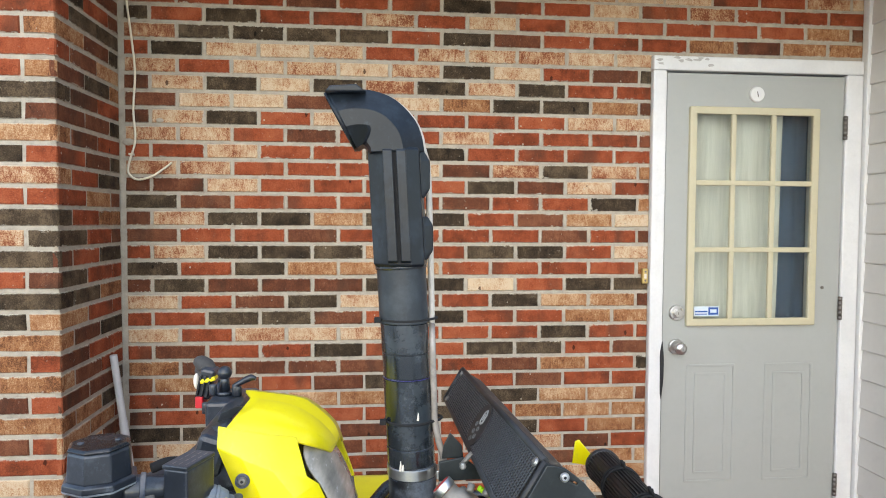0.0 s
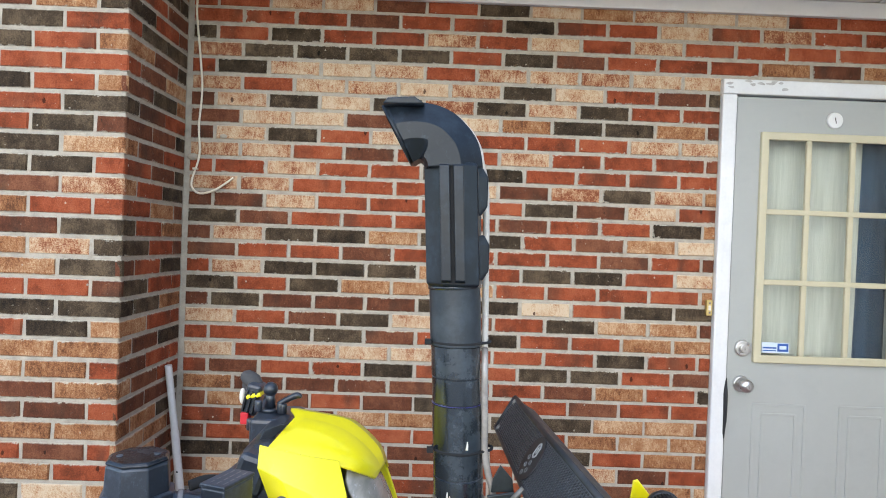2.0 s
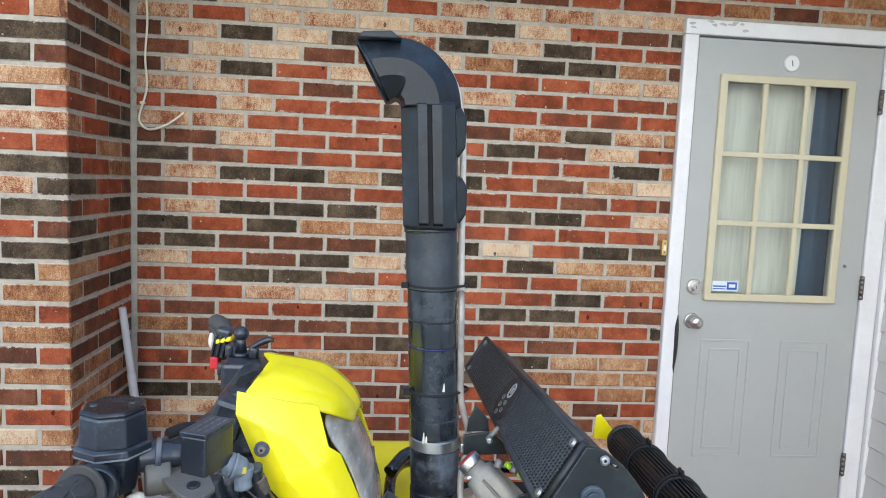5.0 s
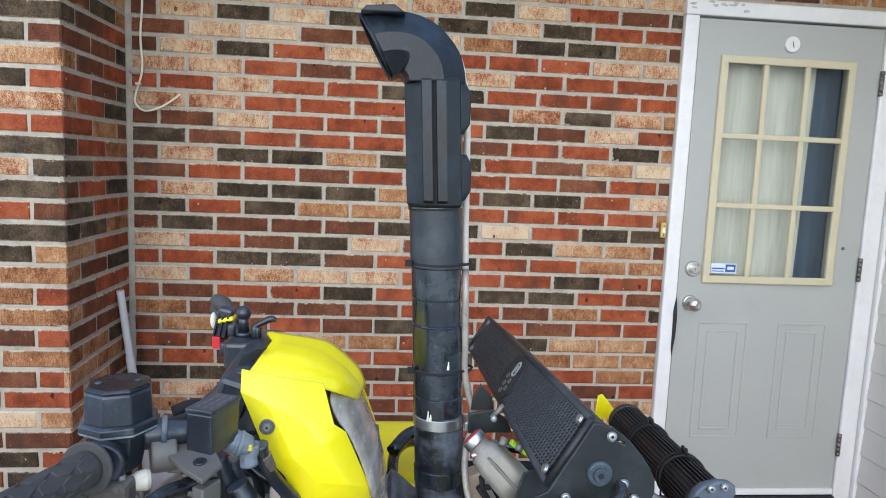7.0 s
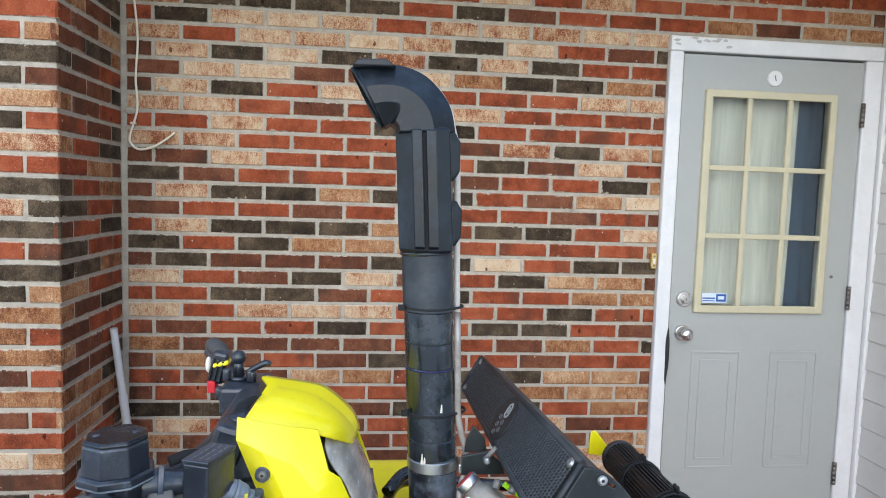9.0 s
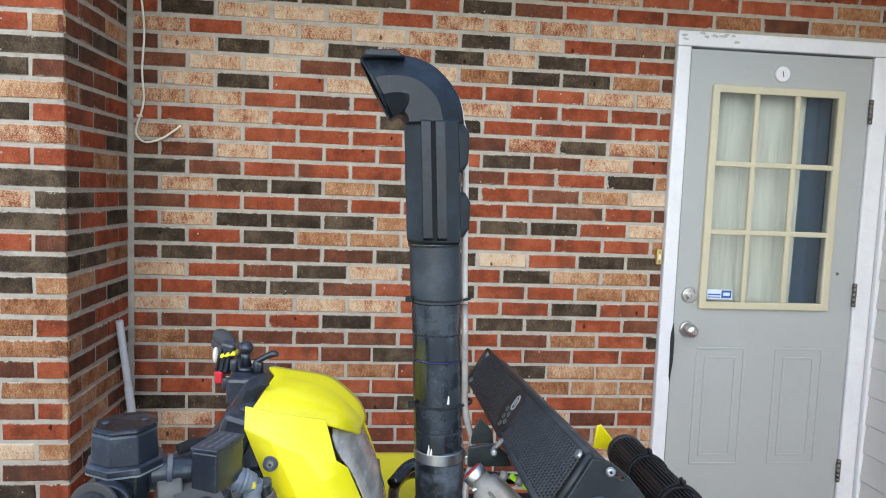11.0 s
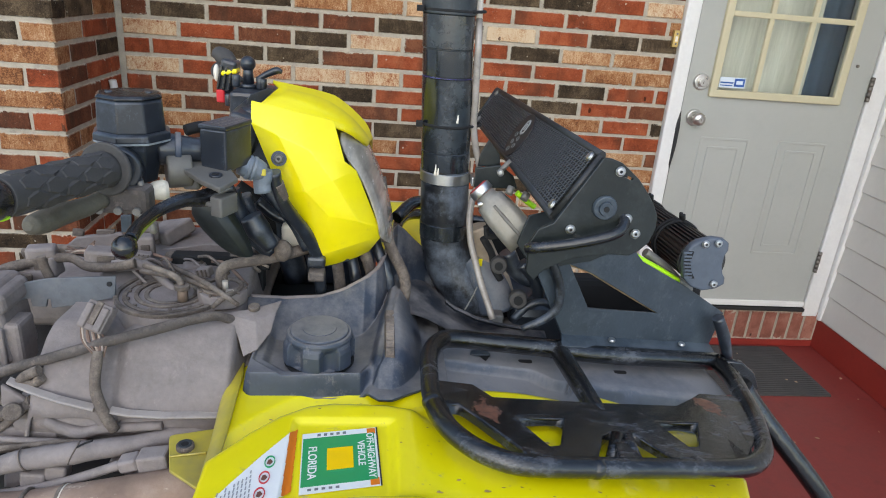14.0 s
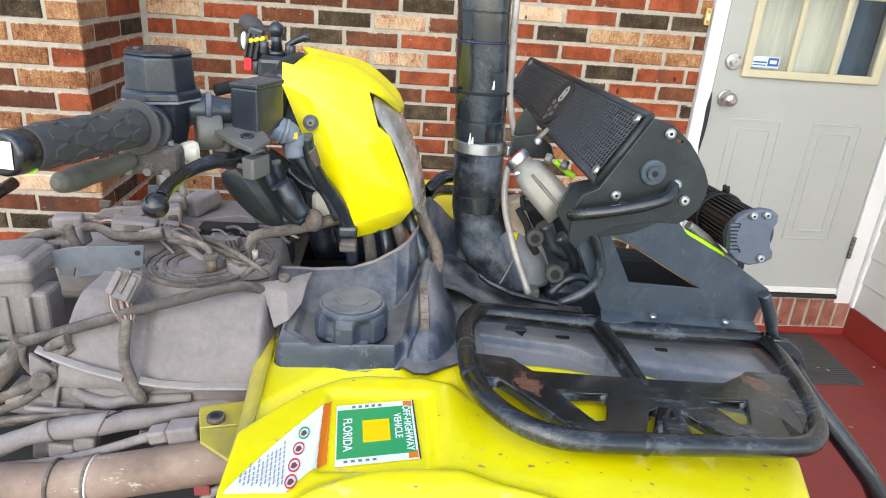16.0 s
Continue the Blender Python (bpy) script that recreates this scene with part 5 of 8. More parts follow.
rn = random.Random(21)
bm = bmesh.new()
for k in range(84):
    x, y = (rn.uniform(-0.20, 0.20), rn.uniform(1.03, 1.165)) if k < 70 else (rn.uniform(-0.38, -0.2), rn.uniform(1.0, 1.22))
    r = rn.choice((0.0010, 0.0014, 0.0018, 0.0026, 0.0036)) * (0.5 if k >= 70 or k % 2 else 1)
    w = rn.uniform(0, 3)
    ring = [bm.verts.new((x + r * rn.uniform(0.5, 1.5) * math.cos(a + w), y + r * rn.uniform(0.3, 0.7) * math.sin(a + w), 0)) for a in [j * math.pi / 4 for j in range(8)]]
    for v in ring:
        v.co.z = fender_z(v.co.x, v.co.y) + 0.0006
    bm.faces.new(ring)
chip_ = part("paint_chip", bm, plain("scraped_brown", srgb(168, 142, 88), 0.8, vary=0.3, scale=90), fen, "small brown scrapes in the yellow plastic")
tagged(chip_, kind="stuff")

# decal: green registration label with its orange-tipped border
dc = [Vector(p) for p in [(-0.311, 1.143, 1.005), (-0.234, 1.160, 1.005), (-0.226, 1.064, 1.005), (-0.307, 1.054, 1.005)]]
ex = ((dc[1] - dc[0]) + (dc[2] - dc[3])) / 2
ey = ((dc[0] - dc[3]) + (dc[1] - dc[2])) / 2
cen = sum(dc, Vector()) / 4
dw, dh = ex.length, ey.length
dm = Matrix.Translation((cen.x, cen.y, fender_z(cen.x, cen.y) + 0.0012)) @ Matrix((ex / dw, ey / dh, Vector((0, 0, 1)))).transposed().to_4x4()
dec_white = plain("decal_white", (0.80, 0.80, 0.78, 1), 0.35, vary=0.03)
dec_green = plain("decal_green", srgb(20, 150, 92), 0.35, vary=0.05)
dec_yellow = plain("decal_yellow", srgb(250, 200, 10), 0.35, vary=0.03)
dec_orange = plain("decal_orange", srgb(226, 120, 30), 0.35, vary=0.05)
dec_grey = plain("decal_grey_print", srgb(120, 120, 122), 0.5)
dec_ink = plain("decal_ink", (0.03, 0.03, 0.03, 1), 0.5)


def decal(x0, x1, y0, y1, h, mat, name, parent, label="", m=None):
    return part(name, box(x0, x1, y0, y1, 0, h, 0, m=m if m is not None else dm), mat, parent, label)


W, Hh = dw / 2, dh / 2
dec = decal(-W, W, -Hh, Hh, 0.0008, dec_white, "decal", fen, "green and white off-highway registration decal")
decal(-W * 0.97, W * 0.93, -Hh * 0.80, Hh * 0.80, 0.0014, dec_green, "green_field", dec)
decal(-W * 0.34, W * 0.34, -Hh * 0.36, Hh * 0.36, 0.0020, dec_yellow, "yellow_field", dec)
decal(W * 0.74, W * 0.97, Hh * 0.77, Hh * 0.97, 0.0012, dec_orange, "corner", dec)
decal(W * 0.74, W * 0.97, -Hh * 0.97, -Hh * 0.75, 0.0012, dec_orange, "corner", dec)
decal(W * 0.99, W * 1.03, -Hh, Hh, 0.0010, dec_ink, "edge", dec)
for k in range(5):
    decal(-W * 0.8 + k * W * 0.17, -W * 0.8 + k * W * 0.17 + W * 0.09, -Hh * 0.93, -Hh * 0.87, 0.0013, dec_grey, "small_mark", dec)
    decal(-W * 0.6 + k * W * 0.17, -W * 0.6 + k * W * 0.17 + W * 0.09, Hh * 0.86, Hh * 0.94, 0.0013, dec_grey, "small_mark", dec)


def words(text, size, m, mat, parent, name="lettering"):
    cu = bpy.data.curves.new("tmp", "FONT")
    cu.body, cu.size, cu.align_x, cu.align_y, cu.extrude, cu.offset = text, size, "CENTER", "CENTER", 0.0001, 0.00018
    ob = bpy.data.objects.new("tmp", cu)
    me = bpy.data.meshes.new_from_object(ob)
    bpy.data.objects.remove(ob)
    me.transform(m)
    me.materials.clear()
    me.materials.append(mat)
    t = new(name, me)
    t.parent = parent
    return t


turn = Matrix.Rotation(radians(-90), 4, "Z")
words("FLORIDA", 0.0125, dm @ Matrix.Translation((-W * 0.72, -Hh * 0.06, 0.0018)) @ turn, dec_white, dec)
words("OFF-HIGHWAY", 0.0105, dm @ Matrix.Translation((W * 0.80, Hh * 0.02, 0.0017)) @ turn, dec_white, dec)
words("VEHICLE", 0.0105, dm @ Matrix.Translation((W * 0.55, Hh * 0.10, 0.0017)) @ turn, dec_white, dec)
# warning label on the wheel arch
def patch(poly, dz, mat, name, parent, label=""):
    """A thin sheet that follows the fender inside a ring of (x, y)."""
    def inside(x, y):
        hit = False
        for (x0, y0), (x1, y1) in zip(poly, poly[1:] + poly[:1]):
            if (y0 > y) != (y1 > y) and x < (x1 - x0) * (y - y0) / (y1 - y0) + x0:
                hit = not hit
        return hit
    xs, ys = [p[0] for p in poly], [p[1] for p in poly]
    nx, ny = max(8, int((max(xs) - min(xs)) / 0.0006)), max(8, int((max(ys) - min(ys)) / 0.0008))
    return part(name, field(lambda x, y: fender_z(x, y) + dz, min(xs), max(xs), min(ys), max(ys), min(nx, 160), min(ny, 160), inside), mat, parent, label)


WL = [p[:2] for p in [(-0.324, 1.144, 1.003), (-0.320, 1.050, 1.003), (-0.331, 1.036, 1.003), (-0.345, 1.014, 1.003), (-0.397, 1.013, 1.003), (-0.387, 1.035, 1.003), (-0.371, 1.065, 1.003), (-0.350, 1.102, 1.003)]]
wln = patch(WL, 0.0012, dec_white, "warning_label", fen, "white warning label with red symbols")
patch([p[:2] for p in [(-0.325, 1.141, 1.003), (-0.318, 1.154, 1.003), (-0.314, 1.057, 1.003), (-0.322, 1.048, 1.003)]], 0.0018, dec_orange, "stripe", wln)
dec_red = plain("decal_red", srgb(196, 52, 60), 0.4)
dec_brown = plain("decal_brown", srgb(110, 70, 60), 0.5)
for (x, y, _z), m in zip([(-0.339, 1.094, 1.003), (-0.341, 1.071, 1.003), (-0.342, 1.048, 1.003), (-0.342, 1.027, 1.003)], (dec_green, dec_red, dec_red, dec_red)):
    z = fender_z(x, y) + 0.0019
    part("symbol", slab(disc_pts(0, 0, 0.0072, 24), 0.0006, Matrix.Translation((x, y, z)) @ Matrix.Diagonal((0.72, 1.25, 1, 1)), 0, [disc_pts(0, 0, 0.0061, 24)]), m, wln)
    part("figure", slab([(-0.0025, -0.003), (0.0005, -0.004), (0.0028, 0.0), (0.0005, 0.0035), (-0.002, 0.002)], 0.0006, Matrix.Translation((x, y, z))), dec_brown, wln)
rn = random.Random(4)
grey_ink = plain("grey_print", srgb(150, 150, 152), 0.5)
q0, q1, q2 = [Vector(p) for p in [(-0.355, 1.079, 1.003), (-0.349, 1.023, 1.003), (-0.387, 1.024, 1.003)]]
for i in range(11):
    for j in range(9):
        c = q0 + (q1 - q0) * ((j + 0.5 * (i % 2)) / 8.5) + (q2 - q1) * (i / 10.5)
        if j / 8.5 < i / 10.5 * 0.75:
            continue
        w = (q1 - q0).length / 8.5 * rn.uniform(0.3, 0.46)
        z = fender_z(c.x, c.y) + 0.0015
        part("print_line", box(c.x - 0.0006, c.x + 0.0006, c.y - w, c.y + w, z, z + 0.0004), grey_ink, wln)
# -- front rack --
rk = Nodes("worn_rack_paint")
_n, _s = rk.noise(30, 8, 0.7), rk.noise(45, 9, 0.8, stretch=(0.5, 1.6, 1.0))
_c = rk.ramp(_n, (0.3, srgb(5, 5, 6)), (0.7, srgb(17, 18, 20)))
_w = rk.ramp(rk.math("ADD", rk.math("MULTIPLY", _s, 0.6), rk.math("MULTIPLY", rk.noise(11, 5, 0.6), 0.4)), (0.50, 0.0), (0.64, 0.6))
_c = rk.mix(_w, _c, srgb(96, 98, 104))
_r = 0.0
for _p, _k in (((-0.111, 1.163, 1.025), 26.0), ((0.204, 1.241, 0.979), 28.0)):
    _d = rk.t.nodes.new("ShaderNodeVectorMath")
    _d.operation = "DISTANCE"
    rk.link(rk.co, _d.inputs[0])
    _d.inputs[1].default_value = _p
    _q = rk.math("SUBTRACT", 1.0, rk.math("MULTIPLY", _d.outputs["Value"], _k))
    _r = rk.math("MAXIMUM", _r, rk.math("ADD", rk.math("MULTIPLY", _q, 0.75), rk.math("MULTIPLY", rk.math("SUBTRACT", rk.noise(42, 10, 0.75), 0.5), 2.4)))
_r = rk.ramp(_r, (0.40, 0.0), (0.58, 0.9))
_c = rk.mix(_r, _c, rk.ramp(rk.noise(120, 5, 0.7), (0.35, srgb(80, 54, 44)), (0.65, srgb(134, 86, 66))))
rk.bump(rk.math("ADD", _s, rk.math("MULTIPLY", rk.noise(14, 4), 7.0)), 0.34, 0.003)
rack_mat = rk.done(_c, rk.math("ADD", rk.math("MULTIPLY", rk.math("MAXIMUM", _w, _r), 0.5), rk.math("ADD", rk.math("MULTIPLY", rk.noise(14, 6, 0.7), 0.20), 0.03)), 0, 0.5, 0.45)
rail = [(0.025, 1.351, 1.001), (-0.013, 1.348, 1.006), (-0.063, 1.343, 1.013), (-0.128, 1.336, 1.022), (-0.151, 1.318, 1.026), (-0.166, 1.276, 1.030), (-0.170, 1.221, 1.032), (-0.170, 1.170, 1.033), (-0.160, 1.129, 1.033), (-0.139, 1.098, 1.031), (-0.113, 1.080, 1.028), (-0.079, 1.073, 1.024), (-0.004, 1.083, 1.013), (0.092, 1.099, 0.999), (0.167, 1.112, 0.988), (0.204, 1.126, 0.982), (0.233, 1.153, 0.977), (0.250, 1.187, 0.974), (0.269, 1.237, 0.970), (0.280, 1.281, 0.967), (0.295, 1.343, 0.963), (0.298, 1.393, 0.961)]
rack = part("front_rack", tube(rail, [0.0138, 0.0136, 0.0132, 0.0128, 0.0124, 0.0120] + [0.0113] * 12 + [0.0120, 0.0126, 0.0132, 0.0134], 16, 4), rack_mat, atv, "worn black tubular front rack")
part("rear_rail", tube([(0.016, 1.349, 1.002), (0.090, 1.356, 0.991), (0.185, 1.371, 0.978), (0.295, 1.393, 0.961)], 0.0136, 16), rack_mat, rack)
part("cross_tube", tube([(0.026, 1.355, 1.000), (0.031, 1.277, 1.001), (0.041, 1.198, 0.995)], [0.0136, 0.0132, 0.0115], 16), rack_mat, rack)
RACK_HOLES = [[(-0.1514, 1.1591, 1.0314), (-0.138, 1.1603, 1.0291), (-0.1133, 1.1323, 1.0269), (-0.0831, 1.0931, 1.0235), (-0.0943, 1.083, 1.0258), (-0.1167, 1.0919, 1.028), (-0.1413, 1.1244, 1.0303)], [(-0.0731, 1.1539, 1.0204), (-0.0194, 1.1628, 1.0125), (-0.0362, 1.1158, 1.0159), (-0.0474, 1.1124, 1.0182)], [(0.0229, 1.1376, 1.0069), (0.0364, 1.1488, 1.0047), (0.0296, 1.1062, 1.0069), (0.0061, 1.0995, 1.0114)], [(0.064, 1.1528, 1.001), (0.0943, 1.1159, 0.9977), (0.0607, 1.1103, 1.0033)], [(0.1102, 1.1837, 0.9933), (0.1628, 1.1927, 0.9855), (0.1427, 1.1479, 0.99), (0.1303, 1.1457, 0.9922)], [(0.1962, 1.1675, 0.9821), (0.2208, 1.2034, 0.9776), (0.2107, 1.1474, 0.981), (0.1872, 1.1328, 0.9843)]]
plate(
    [(-0.171, 1.214, 1.032), (-0.118, 1.216, 1.025), (-0.097, 1.193, 1.022), (0.041, 1.213, 1.003), (0.155, 1.233, 0.986), (0.188, 1.258, 0.980), (0.208, 1.275, 0.977), (0.264, 1.282, 0.969), (0.274, 1.269, 0.968), (0.264, 1.227, 0.971), (0.243, 1.186, 0.975), (0.204, 1.137, 0.982), (0.160, 1.114, 0.989), (0.093, 1.100, 0.999), (-0.004, 1.083, 1.013), (-0.079, 1.073, 1.024), (-0.113, 1.080, 1.028), (-0.139, 1.098, 1.031), (-0.160, 1.129, 1.033), (-0.170, 1.170, 1.033)], 0.006, rack_mat, "rack_plate", rack,
    [[Vector(p).lerp(sum((Vector(q) for q in hole), Vector()) / len(hole), -0.16) for p in hole] for hole in RACK_HOLES], 0.002)
for hole in RACK_HOLES:
    ring = spline(hole + hole[:1], 5)[:-1]
    mid = sum(ring, Vector()) / len(ring)
    part("hole_flare", loft([[mid + (p - mid) * k + Vector((0, 0, dz)) for p in ring] for k, dz in ((1.34, 0.0028), (1.26, 0.0036), (1.16, 0.0024), (1.06, -0.0020), (1.0, -0.0085))], cap=False), rack_mat, rack, "flared edge of an opening")
part("strut", tube([Vector((0.043, 1.146, 1.004)) + Vector((0, 0, 0.004)), Vector((0.027, 1.114, 1.007)) + Vector((0, 0, -0.02))], 0.008, 10, smooth=False), rack_mat, rack)
part("strut", tube([Vector((0.054, 1.148, 1.003)) + Vector((0, 0, 0.004)), Vector((0.055, 1.113, 1.004)) + Vector((0, 0, -0.006))], 0.007, 10, smooth=False), rack_mat, rack)
for q in ((-0.170, 1.168, 1.034), (-0.003, 1.083, 1.013), (0.123, 1.107, 0.994), (0.025, 1.351, 1.001)):
    part("weld", ball(q, 0.0128 if q[1] < 1.3 else 0.0150, (1, 1, 0.95), 12), rack_mat, rack)
# plastic deck under the rack
def deck_edge(u, v):
    x = -0.20 + 0.49 * u
    y0 = 1.255 + 0.034 * step(0.030, 0.045, x) * (1 - step(0.115, 0.150, x))
    return x, y0 + (1.48 - y0) * v


deck = part("front_deck", sheet(lambda x, y: 0.990 - 0.1215 * (x + 0.143) - 0.014 * step(1.337, 1.330, y + 0.02 * step(-0.02, 0.02, x)) - 0.010 * step(0.06, 0.10, x) * step(1.33, 1.30, y) + 0.0009 * noise.noise(Vector((x * 40, y * 40, 3))), deck_edge, 90, 130), deck_mat, atv, "dusty black plastic front deck")
thicken(deck, 0.004, -1.0)
part("vent", slab(disc_pts(0, 0, 0.009, 3), 0.001, Matrix.Translation((-0.078, 1.352, 0.9835)) @ Matrix.Rotation(radians(30), 4, "Z")), void, deck)
part("clip", slab(rounded([(-0.016, -0.006), (0.016, -0.006), (0.012, 0.007), (-0.012, 0.007)], 0.004), 0.004, Matrix.Translation((-0.084, 1.362, 0.984)), 0.001), plate_mat, deck)
for _x, _y in ((-0.017, 1.358), (0.13, 1.362)):
    part("slot", slab(rounded([(-0.010, -0.004), (0.010, -0.004), (0.010, 0.004), (-0.010, 0.004)], 0.003), 0.0012, Matrix.Translation((_x, _y, 0.9905 - 0.1215 * (_x + 0.143)))), void, deck)
# bumper bar and its mounts
bmp = part("bumper_bar", tube([(0.329, 1.360, 0.936), (0.356, 1.350, 0.902), (0.396, 1.330, 0.858), (0.442, 1.310, 0.808), (0.475, 1.300, 0.767), (0.505, 1.300, 0.709), (0.544, 1.300, 0.588)], 0.0150, 16), gloss_black, atv, "black tubular bumper bar")
plate([(0.296, 1.370, 0.978), (0.321, 1.370, 0.976), (0.345, 1.370, 0.958), (0.359, 1.370, 0.932), (0.354, 1.370, 0.920), (0.330, 1.370, 0.925), (0.323, 1.370, 0.940), (0.312, 1.370, 0.949)], 0.012, gloss_black, "bumper_mount", bmp, (), 0.002)
part("upright", tube([(0.285, 1.400, 1.034), (0.302, 1.400, 1.003), (0.318, 1.400, 0.963)], [0.009, 0.0095, 0.008], 12), black, bmp)
screw((0.312, 1.362, 0.957), (0, -1, 0.2), 0.007, grey_metal, bmp, socket=False)

# -- radiator bracket --
brk = plate([(-0.021, 1.350, 1.121), (-0.017, 1.351, 1.149), (-0.002, 1.355, 1.166), (0.047, 1.366, 1.170), (0.109, 1.381, 1.163), (0.143, 1.389, 1.126), (0.228, 1.409, 1.080), (0.308, 1.428, 1.029), (0.295, 1.425, 0.975), (0.031, 1.362, 1.019)], 0.005, plate_mat, "radiator_bracket", atv, [[(0.027, 1.361, 1.129), (0.063, 1.370, 1.113), (0.187, 1.399, 1.039), (0.067, 1.371, 1.058)]], 0.001, "dark painted steel radiator bracket")
plate([Vector(p) for p in [(0.031, 1.362, 1.019), (0.295, 1.425, 0.975)]] + [Vector(p) + Vector((-0.002, -0.024, -0.006)) for p in [(0.301, 1.427, 0.972), (0.029, 1.362, 1.018)]], 0.004, plate_mat, "flange", brk, (), 0.001)
for q in ((0.110, 1.366, 1.0085), (0.235, 1.396, 0.9880)):
    screw(q, (0, -0.25, 1), 0.0052, silver, brk, socket=False)
plate([(-0.056, 1.338, 1.165), (-0.043, 1.338, 1.203), (-0.005, 1.345, 1.211), (0.045, 1.352, 1.177), (0.098, 1.365, 1.155), (0.053, 1.352, 1.137), (0.017, 1.345, 1.133), (-0.018, 1.338, 1.125), (-0.036, 1.338, 1.137)], 0.004, plate_dark, "gusset", brk, (), 0.001)
edge_mat = plain("worn_brass_edge", srgb(150, 128, 92), 0.6, vary=0.2, scale=40)
part("slot_edge", tube([Vector(p) + Vector((0, 0.006, 0.001)) for p in [(0.028, 1.362, 1.127), (0.063, 1.370, 1.113), (0.123, 1.384, 1.077), (0.187, 1.399, 1.039)]], 0.0042, 6, smooth=False), edge_mat, brk)
for q in ((0.093, 1.377, 1.000), (0.244, 1.413, 0.972)):
    screw(Vector(q) + Vector((0, -0.012, 0.001)), (0, -0.2, 1), 0.0058, silver, brk, socket=False)
for ends_ in ([(0.153, 1.391, 1.023), (0.159, 1.393, 0.998)], [(0.196, 1.402, 1.021), (0.204, 1.404, 0.991)]):
    part("weld_mark", tube(ends_, 0.0022, 6), shroud_mat, brk)
part("loom", tube([(-0.004, 1.345, 1.139), (0.008, 1.345, 1.115), (0.015, 1.345, 1.091), (0.012, 1.345, 1.066), (-0.005, 1.345, 1.049), (-0.032, 1.345, 1.035)], [0.0062, 0.0066, 0.0066, 0.0066, 0.006, 0.005], 12), scuffed, atv, "dusty black wire loom on the bracket")
# -- radiator --
P1, P2 = Vector((0.013, 1.262, 1.304)), Vector((-0.034, 1.262, 1.228))
F1, F2 = Vector((-0.027, 1.75, 1.306)), Vector((-0.060, 1.75, 1.250))
nrm = (P2 - P1).cross(F1 - P1).normalized()
if nrm.x > 0:
    nrm = -nrm
rad_black = plain("black_radiator", srgb(34, 35, 37), 0.45, vary=0.25, scale=30, bump=0.1, dust=0.3, dust_colour=srgb(84, 84, 86))
guard_mat = plain("worn_guard_mesh", srgb(74, 76, 80), 0.35, 0.4, 0.2, 60)
back_off = -nrm * 0.045
rad = part("radiator", loft([[P1, P2, P2 + back_off, P1 + back_off], [F1, F2, F2 + back_off, F1 + back_off]], smooth=False), rad_black, atv, "black relocated radiator")
soften(rad, 0.004)
face = lambda u, v: P1.lerp(P2, v).lerp(F1.lerp(F2, v), u)
bm = bmesh.new()
for a, b in (((0.0, 0.0), (1.0, 0.0)), ((1.0, 0.0), (1.0, 1.0)), ((1.0, 1.0), (0.0, 1.0)), ((0.0, 1.0), (0.0, 0.0))):
    rod(face(*a) + nrm * 0.001, face(*b) + nrm * 0.001, 0.0048, n=8, bm=bm)
part("guard_frame", bm, rad_black, rad)
for k in range(17):
    v = 0.055 + 0.89 * k / 16
    part("guard_wire", rod(face(0.02, v) + nrm * 0.0030, face(0.98, v) + nrm * 0.0030, 0.0011, n=5), guard_mat, rad)
bm = bmesh.new()
rn = random.Random(3)
for i in range(64):
    u = 0.025 + 0.95 * i / 63
    for k in range(16):
        v = 0.055 + 0.89 * (k + 0.5) / 16
        a, b = face(u, v - 0.018) + nrm * 0.0032, face(u + 0.003, v + 0.020) + nrm * 0.0032
        rod(a, b, 0.0013, n=4, bm=bm)
ob = part("guard_mesh", bm, guard_mat, rad)
tagged(ob, kind="stuff")
for u, v in ((0.035, 0.10), (0.035, 0.90), (0.96, 0.08), (0.96, 0.92)):
    screw(face(u, v) + nrm * 0.003, nrm, 0.0062, silver if u < 0.5 else grey_metal, rad, socket=False)
# badge: an oval with plain bars
badge_mat = plain("dull_badge_print", srgb(150, 152, 152), 0.5)
bd = face(0.50, 0.50)
ux, vy = (face(0.52, 0.5) - bd).normalized(), (face(0.5, 0.48) - bd).normalized()
vy = vy if ux.cross(vy).dot(nrm) > 0 else -vy
bmx = Matrix.Translation(bd + nrm * 0.0050) @ Matrix((ux, vy, nrm)).transposed().to_4x4() @ Matrix.Rotation(math.pi, 4, "Z")
bg_ = part("badge", slab([(0.032 * math.cos(a), 0.036 * math.sin(a)) for a in [k * math.pi / 14 for k in range(28)]], 0.002, bmx @ Matrix.Rotation(0.0, 4, "Z"), 0.0005), rad_black, rad, "oval badge with pale bars")
ring_o = [(-0.0075, 0.004), (0.0, 0.0005), (0.0075, 0.006), (0.0075, 0.022), (0.0, 0.028), (-0.0075, 0.022)]
part("ring", slab(rounded(ring_o, 0.003), 0.001, bmx @ Matrix.Translation((0.004, 0, 0.0016)), 0, [rounded([(x * 0.66, 0.0145 + (y - 0.0145) * 0.76) for x, y in ring_o], 0.002)]), badge_mat, bg_, "pale badge ring")
part("bar", slab([(-0.0013, 0.009), (0.0013, 0.009), (0.0013, 0.020), (-0.0013, 0.020)], 0.001, bmx @ Matrix.Translation((0.004, 0, 0.0016))), badge_mat, bg_)
dull = plain("dull_grey_ring", srgb(104, 106, 106), 0.6)
for x, y in ((-0.010, -0.002), (0.006, -0.006), (-0.007, -0.014), (0.008, -0.018), (-0.004, -0.026)):
    part("ring", slab(disc_pts(x, y, 0.0042, 14), 0.001, bmx @ Matrix.Translation((0, 0, 0.0016)), 0, [disc_pts(x, y, 0.0029, 14)]), dull, bg_)
